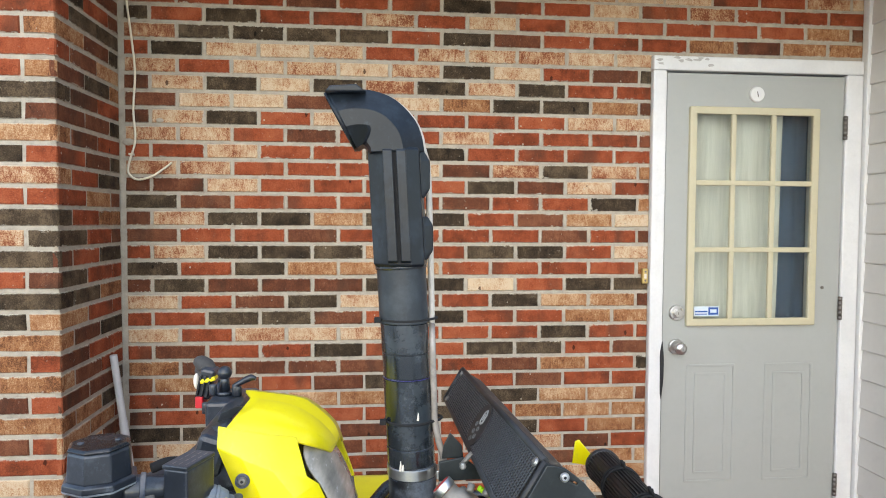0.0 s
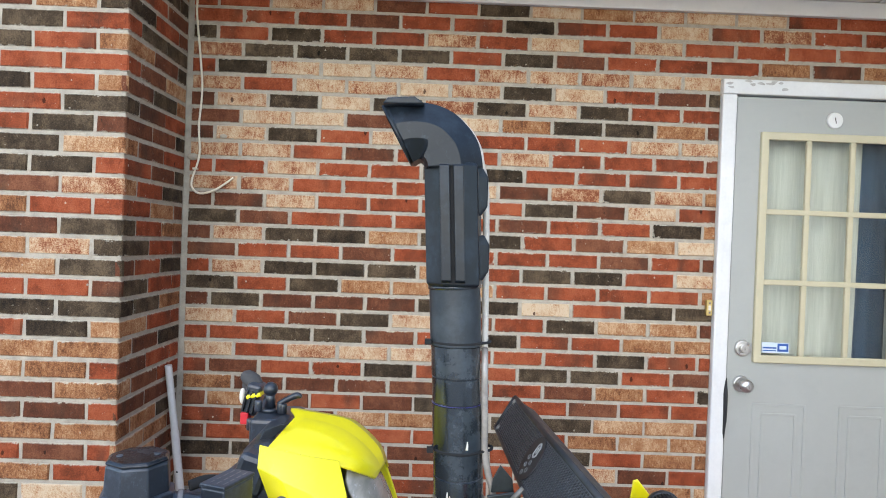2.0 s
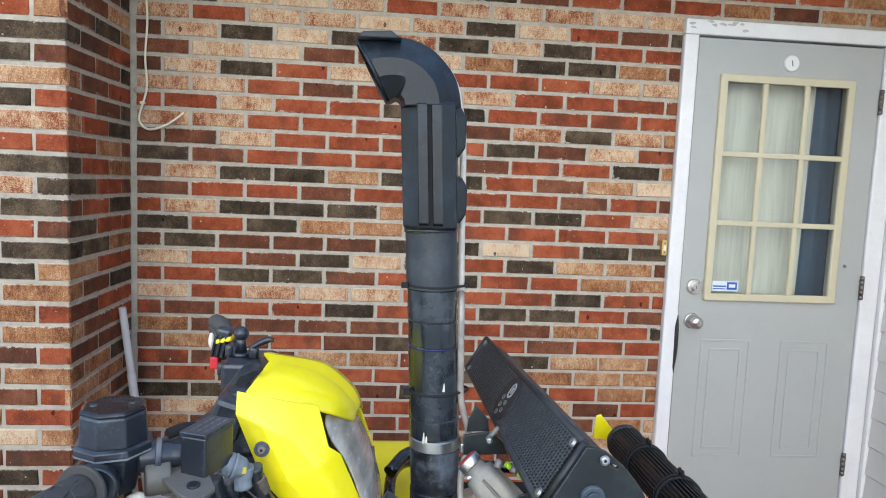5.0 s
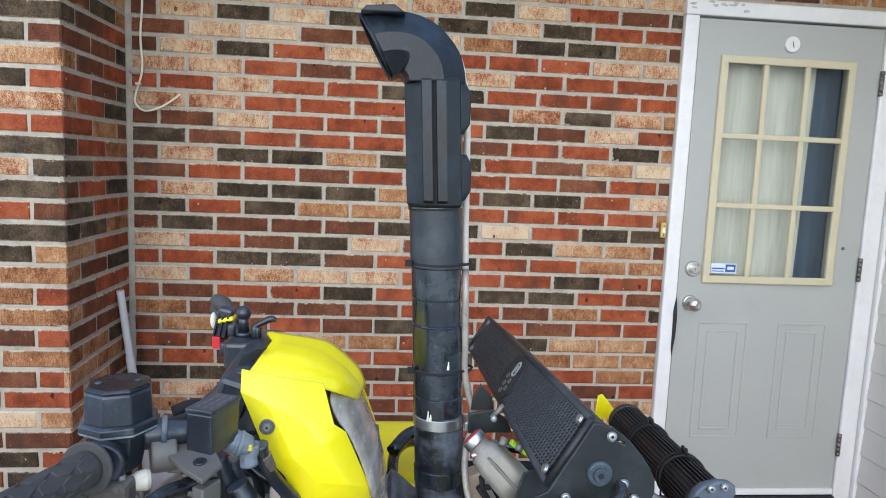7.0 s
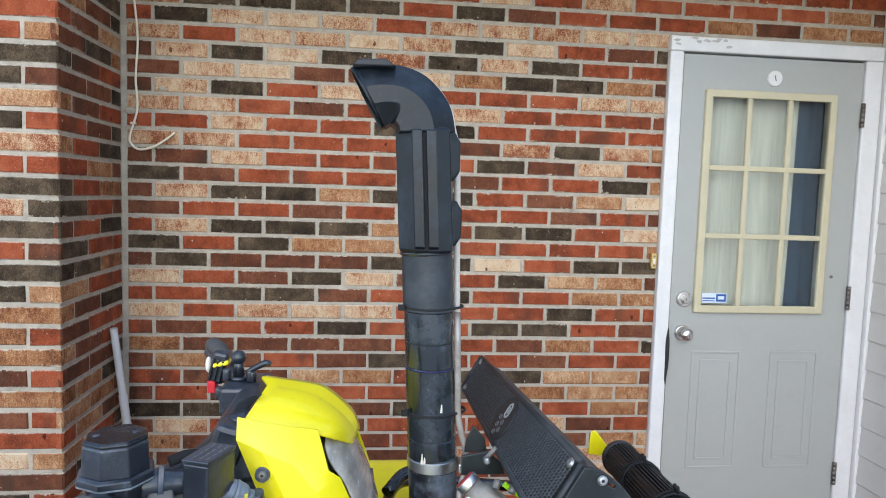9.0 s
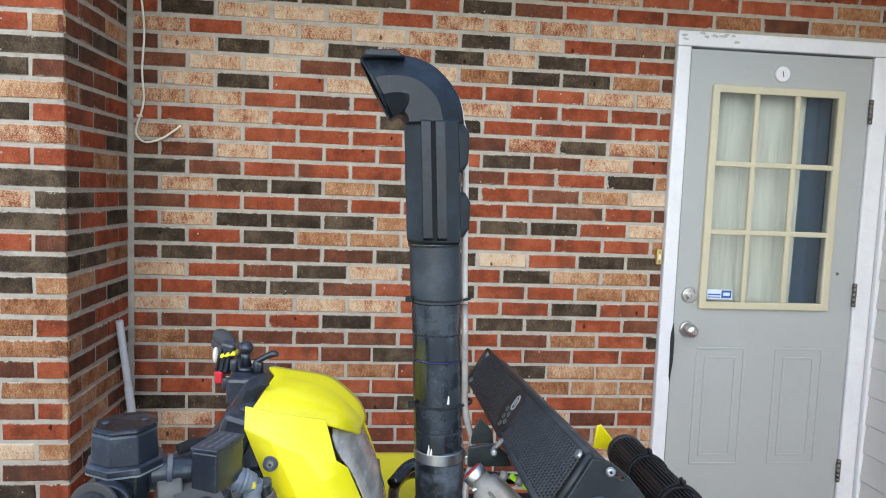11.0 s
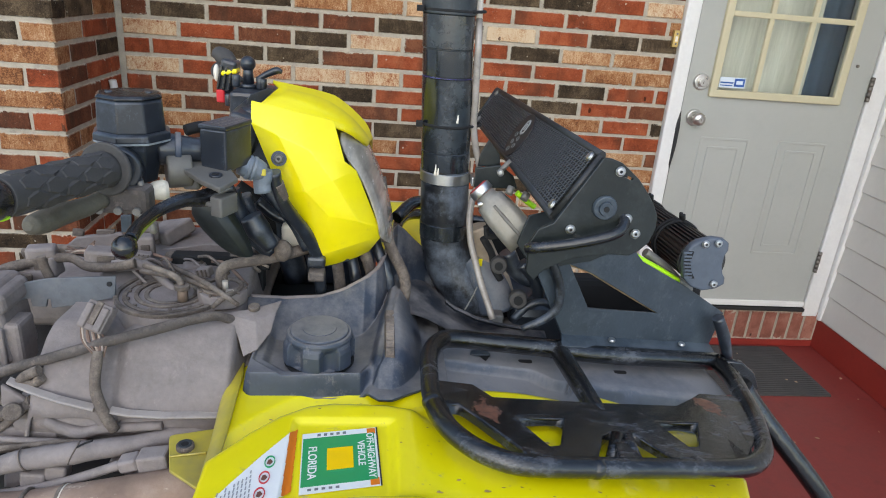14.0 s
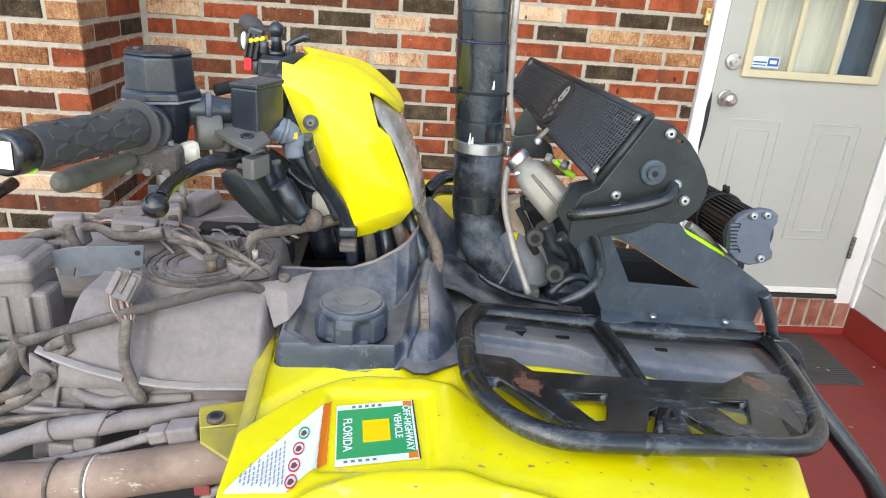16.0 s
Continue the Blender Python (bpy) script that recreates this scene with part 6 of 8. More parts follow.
# side plate
sp = plate([(0.011, 1.254, 1.304), (0.022, 1.254, 1.303), (0.034, 1.254, 1.299), (0.046, 1.254, 1.290), (0.057, 1.254, 1.281), (0.069, 1.254, 1.267), (0.080, 1.254, 1.252), (0.087, 1.254, 1.238), (0.088, 1.254, 1.223), (0.083, 1.254, 1.205), (0.072, 1.254, 1.193), (0.061, 1.254, 1.187), (0.030, 1.254, 1.188), (-0.008, 1.254, 1.181), (-0.039, 1.254, 1.166), (-0.051, 1.254, 1.151), (-0.061, 1.254, 1.161), (-0.062, 1.254, 1.198), (-0.053, 1.254, 1.216), (-0.036, 1.254, 1.224)], 0.006, plate_dark, "side_plate", rad, [[(0.039, 1.254, 1.286), (0.049, 1.254, 1.282), (0.048, 1.254, 1.279), (0.039, 1.254, 1.283)], [(-0.008, 1.254, 1.213), (0.002, 1.254, 1.207), (-0.000, 1.254, 1.203), (-0.010, 1.254, 1.210)]], 0.001, "dark green-grey steel radiator side plate")
for q in ((0.032, 1.250, 1.290), (-0.016, 1.250, 1.218), (0.050, 1.250, 1.234), (0.063, 1.250, 1.216)):
    screw(q, (0, -1, 0), 0.0058, silver, sp)
hb = Vector((0.021, 1.251, 1.246))
hub = part("grommet", rod(hb, hb + Vector((0, -0.005, 0)), 0.0150, 0.0138, 28, 0.001), plate_mat, sp)
part("grommet_rim", rod(hb + Vector((0, -0.005, 0)), hb + Vector((0, -0.008, 0)), 0.0085, 0.0075, 24), plate_mat, hub)
part("grommet_hole", rod(hb + Vector((0, -0.008, 0)), hb + Vector((0, -0.0086, 0)), 0.0035, n=12), void, hub)
part("grab_tube", tube([(-0.063, 1.250, 1.192), (-0.054, 1.238, 1.198), (-0.031, 1.234, 1.203), (-0.001, 1.232, 1.210), (0.023, 1.232, 1.217), (0.038, 1.236, 1.223), (0.046, 1.246, 1.230), (0.047, 1.256, 1.235)], 0.0066, 14), gloss_black, sp, "bent black tube")
# coolant outlet, hoses and the strut to the snorkel
p0, p1 = Vector((-0.090, 1.430, 1.203)), Vector((-0.044, 1.410, 1.159))
ax_ = (p1 - p0).normalized()
sd_ = ax_.cross(Vector((0, -1, 0))).normalized()
dp_ = ax_.cross(sd_)
rings = []
for t, w, h, pw in ((0.0, 0.0150, 0.0150, 2.0), (0.14, 0.0155, 0.0155, 2.2), (0.20, 0.0215, 0.018, 3.5), (0.5, 0.0235, 0.020, 9.0), (1.0, 0.0245, 0.021, 12.0), (1.30, 0.0245, 0.020, 12.0)):
    c = p0.lerp(p1, t)
    ring = []
    for k in range(24):
        a = 2 * math.pi * k / 24
        u, v = math.cos(a), math.sin(a)
        f = (abs(u) ** pw + abs(v) ** pw) ** (-1 / pw)
        ring.append(c + sd_ * (u * f * w) + dp_ * (v * f * h))
    rings.append(ring)
co = part("coolant_outlet", loft(rings), plain("dirty_alloy", srgb(142, 138, 130), 0.42, 0.4, 0.15, 24, bump=0.1, dust=0.3, dust_colour=srgb(104, 96, 88)), atv, "grey cast coolant outlet")
part("casting_rib", tube([p0.lerp(p1, t) - Vector((0, 0.020, -0.002)) for t in (0.25, 0.6, 1.2)], [0.002, 0.003, 0.003], 8), grey_metal, co)
part("red_hose", rod(p0 - ax_ * 0.014, p0 + ax_ * 0.004, 0.0150, n=20, bevel=0.002), plain("red_hose", srgb(150, 46, 44), 0.6), co, "dull red coolant hose")
hc = part("hose_clamp", rod(p0 - ax_ * 0.012, p0 + ax_ * 0.000, 0.0168, n=24, bevel=0.001), silver, co, "steel hose clamp")
part("clamp_screw", rod(p0 - ax_ * 0.006 - sd_ * 0.0 - Vector((0.004, 0.012, 0.018)), p0 - ax_ * 0.006 + Vector((0.012, -0.014, -0.010)), 0.0045, n=10, bevel=0.001), silver, hc)
plate([(-0.098, 1.478, 1.228), (-0.061, 1.478, 1.234), (-0.04, 1.478, 1.219), (-0.032, 1.478, 1.2), (-0.09, 1.478, 1.199), (-0.097, 1.478, 1.199)], 0.006, plate_dark, "strut", atv, (), 0.0012, "flat black steel strut from snorkel to radiator")
plate([(-0.092, 1.495, 1.227), (-0.089, 1.495, 1.247), (-0.079, 1.495, 1.267), (-0.061, 1.495, 1.247), (-0.058, 1.495, 1.228)], 0.005, plate_dark, "bracket_plate", atv, (), 0.001, "black bracket plate behind the radiator")
screw((-0.063, 1.460, 1.227), (-0.3, -1, 0), 0.005, silver, atv, socket=False)
part("stud", tube([(-0.065, 1.470, 1.224), (-0.048, 1.470, 1.243)], 0.004, 8), grey_metal, atv)
for a, b in (((-0.061, 1.400, 1.213), (-0.057, 1.405, 1.222)), ((-0.039, 1.400, 1.206), (-0.034, 1.405, 1.214))):
    part("valve", rod(a, b, 0.0055, n=8), grey_metal, atv)
part("lime_strip", tube([(-0.045, 1.420, 1.210), (-0.032, 1.420, 1.200), (-0.017, 1.420, 1.190)], 0.0042, 8), lime, atv, "lime green strip")
part("lime_strip", tube([(0.126, 1.420, 1.132), (0.152, 1.420, 1.117), (0.183, 1.420, 1.102), (0.219, 1.420, 1.083)], 0.0055, 10), lime, atv, "lime green strip")
# engine bay between snorkel and bracket
cowl_mat = plain("streaked_black_cowl", srgb(40, 45, 54), 0.5, vary=0.4, scale=22, lump=0.25, dust=0.75, settle=0.12, dust_colour=srgb(138, 132, 130))
part("cowl", field(lambda x, y: 0.985 + 0.05 * step(-0.06, -0.20, x) + 0.012 * noise.noise(Vector((x * 16, y * 16, 1))) - 0.03 * step(1.52, 1.62, y), -0.215, 0.03, 1.385, 1.66, 60, 60), cowl_mat, atv, "dusty black cowl")
part("beige_hose", tube([(-0.084, 1.500, 1.130), (-0.071, 1.500, 1.097), (-0.055, 1.500, 1.067), (-0.039, 1.500, 1.040), (-0.026, 1.500, 1.012)], [0.015, 0.017, 0.018, 0.018, 0.017], 18), plain("beige_hose", srgb(176, 158, 138), 0.6, vary=0.25, dust=0.3, dust_colour=srgb(130, 116, 102)), atv, "beige plastic hose")
part("cable_tie", tube([(-0.090, 1.405, 1.070), (-0.097, 1.402, 1.053), (-0.106, 1.400, 1.034)], 0.0010, 6), grey_metal, atv, "bright thin tie across the snorkel's foot")
part("intake_boot", tube([(-0.088, 1.500, 1.075), (-0.068, 1.490, 1.055), (-0.052, 1.480, 1.030), (-0.042, 1.470, 1.000)], [0.016, 0.025, 0.029, 0.029], 20), deck_mat, atv, "dusty rubber intake boot")
part("cowl_lip", loft([[(x, y, z + 0.002), (x, y - 0.004, z), (x, y + 0.002, z - 0.006), (x, y + 0.008, z)] for x, y, z in ((-0.130, 1.440, 1.029), (-0.116, 1.435, 1.020), (-0.082, 1.430, 1.006), (-0.045, 1.424, 1.000), (-0.012, 1.420, 0.997))], smooth=False), cowl_mat, atv, "dusty lip of the cowl")
part("engine_mount", box(-0.025, 0.10, 1.44, 1.60, 0.93, 1.02, 0.015), black, atv)
# added near-black box, the engine bay's shade put in as a solid
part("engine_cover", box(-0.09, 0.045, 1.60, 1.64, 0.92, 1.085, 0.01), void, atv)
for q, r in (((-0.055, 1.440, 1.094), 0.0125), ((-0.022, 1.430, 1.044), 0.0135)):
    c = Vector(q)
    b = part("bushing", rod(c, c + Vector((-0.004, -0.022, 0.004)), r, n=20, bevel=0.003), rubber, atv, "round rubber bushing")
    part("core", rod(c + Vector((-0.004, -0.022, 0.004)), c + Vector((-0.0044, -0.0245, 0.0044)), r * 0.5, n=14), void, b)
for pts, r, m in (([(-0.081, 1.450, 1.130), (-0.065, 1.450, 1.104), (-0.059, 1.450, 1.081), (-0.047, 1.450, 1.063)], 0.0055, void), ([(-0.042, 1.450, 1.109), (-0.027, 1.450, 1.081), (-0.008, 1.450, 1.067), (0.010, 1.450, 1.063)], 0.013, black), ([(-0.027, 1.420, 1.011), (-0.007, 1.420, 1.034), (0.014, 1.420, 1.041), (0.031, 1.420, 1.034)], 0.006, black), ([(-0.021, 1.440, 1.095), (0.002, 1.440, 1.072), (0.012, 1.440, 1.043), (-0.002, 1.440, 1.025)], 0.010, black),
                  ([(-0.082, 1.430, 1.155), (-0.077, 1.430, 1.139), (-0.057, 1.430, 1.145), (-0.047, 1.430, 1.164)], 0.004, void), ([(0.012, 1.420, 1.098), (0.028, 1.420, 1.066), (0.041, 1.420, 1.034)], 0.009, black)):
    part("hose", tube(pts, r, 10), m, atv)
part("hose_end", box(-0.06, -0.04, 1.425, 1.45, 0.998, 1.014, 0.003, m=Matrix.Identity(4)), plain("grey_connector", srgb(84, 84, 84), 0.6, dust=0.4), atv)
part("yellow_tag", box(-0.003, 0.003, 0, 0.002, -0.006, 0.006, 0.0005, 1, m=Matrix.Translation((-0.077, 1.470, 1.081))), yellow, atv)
# another near-black box, standing in for the shade behind the bracket's slot
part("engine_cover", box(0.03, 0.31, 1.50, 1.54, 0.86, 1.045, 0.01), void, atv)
# -- finned light bar ahead of the radiator --
LA = Vector((0.240, 1.405, 1.124))
LB = Vector((0.273, 1.800, 1.087))
ld = (LB - LA).normalized()
lu = (Vector((0, 0, 1)) - ld * ld.z).normalized()
ls = ld.cross(lu)
fin_mat = plain("black_anodised_fins", srgb(30, 31, 33), 0.45, vary=0.2, scale=30, dust=0.25, dust_colour=srgb(84, 84, 86))
prof = []
for i in range(34):
    for a, r in ((0.0, 0.029), (0.30, 0.029), (0.34, 0.0345), (0.66, 0.0345), (0.70, 0.029)):
        t = 2 * math.pi * (i + a) / 34
        prof.append((r * math.cos(t), r * math.sin(t)))
lb = part("light_bar", loft([[LA + ld * s + ls * x + lu * y for x, y in prof] for s in (0.0, (LB - LA).length)], smooth=False), fin_mat, atv, "black finned light bar")
for s in (0.10, 0.112, 0.26, 0.272):
    part("cable_tie", tube([LA + ld * s + (ls * math.cos(a) + lu * math.sin(a)) * 0.0362 for a in [k * math.pi / 10 for k in range(20)]], 0.0024, 6, 2), void, lb, "black cable tie")
    part("tie_end", rod(LA + ld * s + lu * 0.0375 + ls * 0.004, LA + ld * (s - 0.004) + lu * 0.048 + ls * 0.001, 0.003, n=6), void, lb)
part("far_ring", rod(LB - ld * 0.006, LB + ld * 0.010, 0.0365, n=40, bevel=0.003), fin_mat, lb)
part("end_plate", rod(LA - ld * 0.003, LA + ld * 0.002, 0.0352, n=40, bevel=0.001), fin_mat, lb)
cap_mat = plain("blue_grey_cap", srgb(78, 86, 98), 0.5, vary=0.12, scale=20, bump=0.1, dust=0.25, dust_colour=srgb(120, 126, 134))
ring = [(0.214, 1.398, 1.152), (0.223, 1.398, 1.159), (0.244, 1.398, 1.165), (0.261, 1.398, 1.163), (0.269, 1.398, 1.158), (0.271, 1.398, 1.147), (0.267, 1.398, 1.138), (0.267, 1.398, 1.123), (0.271, 1.398, 1.109), (0.276, 1.398, 1.103), (0.277, 1.398, 1.093), (0.265, 1.398, 1.085), (0.245, 1.398, 1.081), (0.226, 1.398, 1.087), (0.213, 1.398, 1.099), (0.207, 1.398, 1.120), (0.207, 1.398, 1.139)]
endc = plate([(x, y, z) for x, y, z in ring], 0.014, cap_mat, "end_cap", lb, (), 0.003, "blue-grey end cap with vents")
for q in ((0.232, 1.389, 1.156), (0.251, 1.389, 1.158), (0.258, 1.389, 1.094)):
    screw(q, (0, -1, 0), 0.0058, silver, endc)
plate([(0.210, 1.389, 1.144), (0.217, 1.389, 1.144), (0.215, 1.389, 1.128), (0.219, 1.389, 1.114), (0.227, 1.389, 1.102), (0.219, 1.389, 1.102), (0.210, 1.389, 1.114), (0.205, 1.389, 1.130)], 0.002, void, "vent", endc)
for k in range(8):
    a, b = Vector((0.208, 1.388, 1.142)), Vector((0.216, 1.388, 1.104))
    c = a.lerp(b, k / 7)
    part("vent_bar", box(c.x - 0.006, c.x + 0.006, c.y - 0.001, c.y + 0.001, c.z - 0.0014, c.z + 0.0014), cap_mat, endc)
part("light_bar_bracket", tube([(0.168, 1.440, 1.121), (0.201, 1.440, 1.099), (0.227, 1.440, 1.078), (0.253, 1.440, 1.060)], [0.007, 0.008, 0.007, 0.006], 8), grey_metal, lb)
# yellow bracket ear beyond the light bar
plate([(0.230, 1.860, 1.122), (0.239, 1.860, 1.125), (0.273, 1.860, 1.084), (0.261, 1.860, 1.069), (0.224, 1.860, 1.075)], 0.006, yellow, "bracket_ear", atv, (), 0.002, "yellow plastic bracket ear")
# far fender, seen past the snorkel
def far_z(x, y):
    return 1.005 - 0.06 * step(-0.10, 0.27, x) - 0.20 * step(2.0, 2.2, y)


ff = part("fender", field(far_z, -0.40, -0.10, 1.70, 2.20, 20, 24), yellow, atv, "yellow far-side fender")
thicken(ff, 0.004, -1.0)
part("far_rail", tube([(-0.20, 1.68, 1.03), (-0.19, 1.76, 1.045), (-0.14, 1.82, 1.04), (0.02, 1.84, 1.02), (0.22, 1.82, 1.0)], 0.0105, 12), gloss_black, rack)
part("far_rail", tube([(-0.20, 1.70, 1.07), (-0.16, 1.74, 1.09), (-0.08, 1.74, 1.085)], 0.012, 12), gloss_black, atv)

# -- uncovered tank and wiring behind the shroud --
def tank_z(x, y):
    t = max(0.0, min(1.0, (y - 1.222) / 0.085))
    z = 0.968 + 0.088 * math.sin(t * math.pi / 2) ** 0.8 + 0.016 * step(1.30, 1.45, y)
    z -= 0.020 * math.exp(-((x + 0.548) / 0.011) ** 2) * (1 - step(1.27, 1.36, y))
    z -= 0.10 * step(-0.628, -0.660, x - 0.10 * (y - 1.24))
    z -= 0.05 * step(-0.412, -0.398, x)
    return z + 0.0012 * noise.noise(Vector((x * 25, y * 25, 5)))


tank = part("fuel_tank", field(tank_z, -0.675, -0.394, 1.222, 1.60, 90, 90), dusty, atv, "dusty grey plastic tank, bare of its cover")
thicken(tank, 0.004, -1.0)
bm = bmesh.new()
for line in ([(-0.656, 1.232, 1.008), (-0.628, 1.224, 1.000), (-0.596, 1.217, 0.993), (-0.557, 1.213, 0.985)], [(-0.539, 1.212, 0.983), (-0.520, 1.213, 0.978), (-0.481, 1.214, 0.975), (-0.405, 1.218, 0.974)]):
    loft([[(x, y + dy, z + dz) for dy, dz in ((0.014, -0.004), (0.001, -0.0026), (-0.001, 0.0), (0.001, 0.0012), (0.010, 0.0022))] for x, y, z in line], bm=bm, smooth=False)
part("tank_seam", bm, plain("pale_dusty_seam", srgb(160, 150, 143), 0.85, vary=0.15, scale=30), tank)
part("tank_lower", loft([[(x, y, z) for y, z in ((1.30, 0.970), (1.226, 0.964), (1.232, 0.935), (1.262, 0.905), (1.34, 0.895))] for x in (-0.655, -0.56, -0.548, -0.536, -0.40)], smooth=True), dusty, tank)
# pump flange and ribbed cover on the tank's top
nipple_mat = plain("dusty_white_plastic", srgb(176, 166, 154), 0.7)
pc = Vector((-0.438, 1.355, 1.080))
fl = part("pump_flange", rod(pc + Vector((0, 0, -0.018)), pc, 0.032, n=36, bevel=0.002), dusty, atv, "round dusty pump flange")
part("ring", slab(disc_pts(0, 0, 0.027, 36), 0.004, Matrix.Translation(pc + Vector((0, 0, 0.001))), 0.001, [disc_pts(0, 0, 0.021, 36)]), dusty2, fl)
part("stub", tube([pc, pc + Vector((0.0, 0.0, 0.022)), pc + Vector((0.012, 0.008, 0.030)), pc + Vector((0.06, 0.02, 0.036)), pc + Vector((0.12, 0.05, 0.045))], [0.008, 0.0075, 0.007, 0.0075, 0.008], 12), dusty2, fl)
part("nipple", rod(pc + Vector((0.006, -0.01, 0)), pc + Vector((0.006, -0.01, 0.014)), 0.0038, n=10), nipple_mat, fl)
part("nipple", rod(pc + Vector((0.014, -0.022, 0)), pc + Vector((0.014, -0.022, 0.006)), 0.0050, n=10), nipple_mat, fl)
for k in range(10):
    a = 2 * math.pi * k / 10
    part("bolt", rod(pc + Vector((0.0295 * math.cos(a), 0.0295 * math.sin(a), -0.001)), pc + Vector((0.0295 * math.cos(a), 0.0295 * math.sin(a), 0.002)), 0.0025, n=6), dusty2, fl)
rc2 = Vector((-0.505, 1.362, 1.062))
cv = part("ribbed_cover", rod(rc2 + Vector((0, 0, -0.03)), rc2 + Vector((0, 0, 0.004)), 0.072, 0.070, 56, 0.003), dusty, atv, "round ribbed dusty cover")
for r, h in ((0.070, 0.006), (0.060, 0.004), (0.046, 0.006), (0.034, 0.004)):
    part("rib", slab(disc_pts(0, 0, r, 48), h, Matrix.Translation(rc2 + Vector((0, 0, 0.004))), 0.001, [disc_pts(0, 0, r - 0.006, 48)]), dusty2, cv)
for k in range(14):
    t = 2 * math.pi * k / 14
    part("bolt", rod(rc2 + Vector((0.0535 * math.cos(t), 0.0535 * math.sin(t), 0.003)), rc2 + Vector((0.0535 * math.cos(t), 0.0535 * math.sin(t), 0.007)), 0.0026, n=6), dusty2, cv)
fq = Vector((-0.483, 1.333, 1.070))
ftg = part("brass_fitting", rod(fq, fq + Vector((0, 0, 0.018)), 0.0068, n=6), plain("dusty_brass", srgb(116, 98, 84), 0.7, 0.1, 0.2, 40, dust=0.4), cv, "dusty brass fitting")
part("collar", rod(fq + Vector((0, 0, 0.016)), fq + Vector((0, 0, 0.022)), 0.0095, n=14, bevel=0.001), dusty2, ftg)
part("arm", tube([fq + Vector((0, 0, 0.020)), fq + Vector((-0.008, 0.008, 0.028)), fq + Vector((-0.030, 0.02, 0.032)), fq + Vector((-0.055, 0.03, 0.034))], [0.0042, 0.0045, 0.004, 0.0035], 10), dusty2, ftg)
for q0, q1 in (((-0.551, 1.387, 1.085), (-0.447, 1.338, 1.085)), ((-0.517, 1.398, 1.090), (-0.408, 1.301, 1.082)), ((-0.417, 1.345, 1.080), (-0.440, 1.303, 1.076))):
    q0, q1 = Vector(q0), Vector(q1)
    part("strap", tube([q0, q0.lerp(q1, 0.5) + Vector((0.002, -0.004, 0.006)), q1], [0.0034, 0.0042, 0.0030], 8), dusty2, cv)
# hose across the tank
part("cross_hose", tube([(-0.722, 1.250, 0.993), (-0.704, 1.250, 0.999), (-0.651, 1.250, 1.018), (-0.600, 1.252, 1.035), (-0.550, 1.256, 1.051), (-0.495, 1.265, 1.065), (-0.455, 1.279, 1.072), (-0.432, 1.296, 1.068), (-0.412, 1.312, 1.052), (-0.395, 1.325, 1.036)], [0.0062, 0.0066, 0.0062, 0.0066, 0.0064, 0.0066, 0.0064, 0.0062, 0.006, 0.006], 14, 5, wobble=0.08), loom_mat, atv, "dusty grey hose")
# connector with its wires and the taped loom down the tank
cnm = axes((-0.5675, 1.2755, 1.073), (0.032, -0.010, -0.007), (0.005, 0.019, 0.026))
cn = soften(part("connector", box(-0.016, 0.016, -0.017, 0.018, -0.012, 0.004, 0.002, m=cnm), dusty, atv, "dusty grey wiring connector"), 0.001)
for k in (-1, 1):
    part("ridge", box(-0.0045 + 0.010 * k, 0.0045 + 0.010 * k, -0.016, 0.014, 0.003, 0.008, 0.002, m=cnm), dusty, cn)
part("latch", box(-0.004, 0.004, -0.010, 0.019, 0.003, 0.006, 0.001, m=cnm), dusty2, cn)
wire_mats = [plain("wire_brown", srgb(108, 86, 74), 0.7), plain("wire_pale", srgb(164, 148, 134), 0.7), plain("wire_orange", srgb(130, 106, 92), 0.7)]
for k in range(9):
    u = -0.014 + 0.0035 * k
    a = cnm @ Vector((u, -0.015, -0.004 + 0.004 * (k % 2)))
    b = Vector((-0.556 + 0.0008 * k, 1.238 + 0.001 * (k % 3), 1.040))
    part("wire", tube([a, a.lerp(b, 0.45) + Vector((0.0012 * (k - 4), -0.003, -0.002 * (k % 2))), b], 0.0013, 6), wire_mats[k % 3], cn)
part("taped_loom", tube([(-0.554, 1.240, 1.048), (-0.555, 1.232, 1.034), (-0.555, 1.222, 1.010), (-0.548, 1.214, 0.991), (-0.542, 1.212, 0.975), (-0.536, 1.215, 0.957)], [0.0055, 0.0062, 0.0060, 0.0064, 0.0066, 0.006], 14, wobble=0.12), dusty2, atv, "taped wire loom")
# bracket plate with a hole, relay box
brp = plate([(-0.687, 1.345, 1.081), (-0.649, 1.345, 1.090), (-0.567, 1.345, 1.096), (-0.570, 1.345, 1.066), (-0.618, 1.345, 1.054), (-0.650, 1.345, 1.048), (-0.650, 1.345, 1.061), (-0.653, 1.345, 1.061), (-0.656, 1.345, 1.050), (-0.673, 1.345, 1.050), (-0.674, 1.345, 1.061), (-0.689, 1.345, 1.058)], 0.004, plain("dusty_grey_steel", srgb(92, 96, 102), 0.55, vary=0.25, scale=16, lump=0.15, dust=0.5, dust_colour=srgb(138, 131, 128)), "wiring_bracket", atv, (), 0.001, "blue-grey bent steel bracket")
part("hole", rod((-0.575, 1.343, 1.085), (-0.575, 1.341, 1.086), 0.0032, n=12), void, brp)
rb = soften(part("relay_box", box(-0.060, 0.030, -0.035, 0.035, -0.055, 0.050, 0.008, m=Matrix.Translation((-0.714, 1.330, 1.042)) @ Matrix.Rotation(radians(-6), 4, "Y")), dusty, atv, "dusty grey relay box"), 0.003)
lm = Matrix.Translation((-0.703, 1.325, 1.072)) @ Matrix.Rotation(radians(-6), 4, "Y")
soften(part("lid", box(-0.062, 0.026, -0.036, 0.034, -0.012, 0.016, 0.008, m=lm), dusty, rb), 0.002)
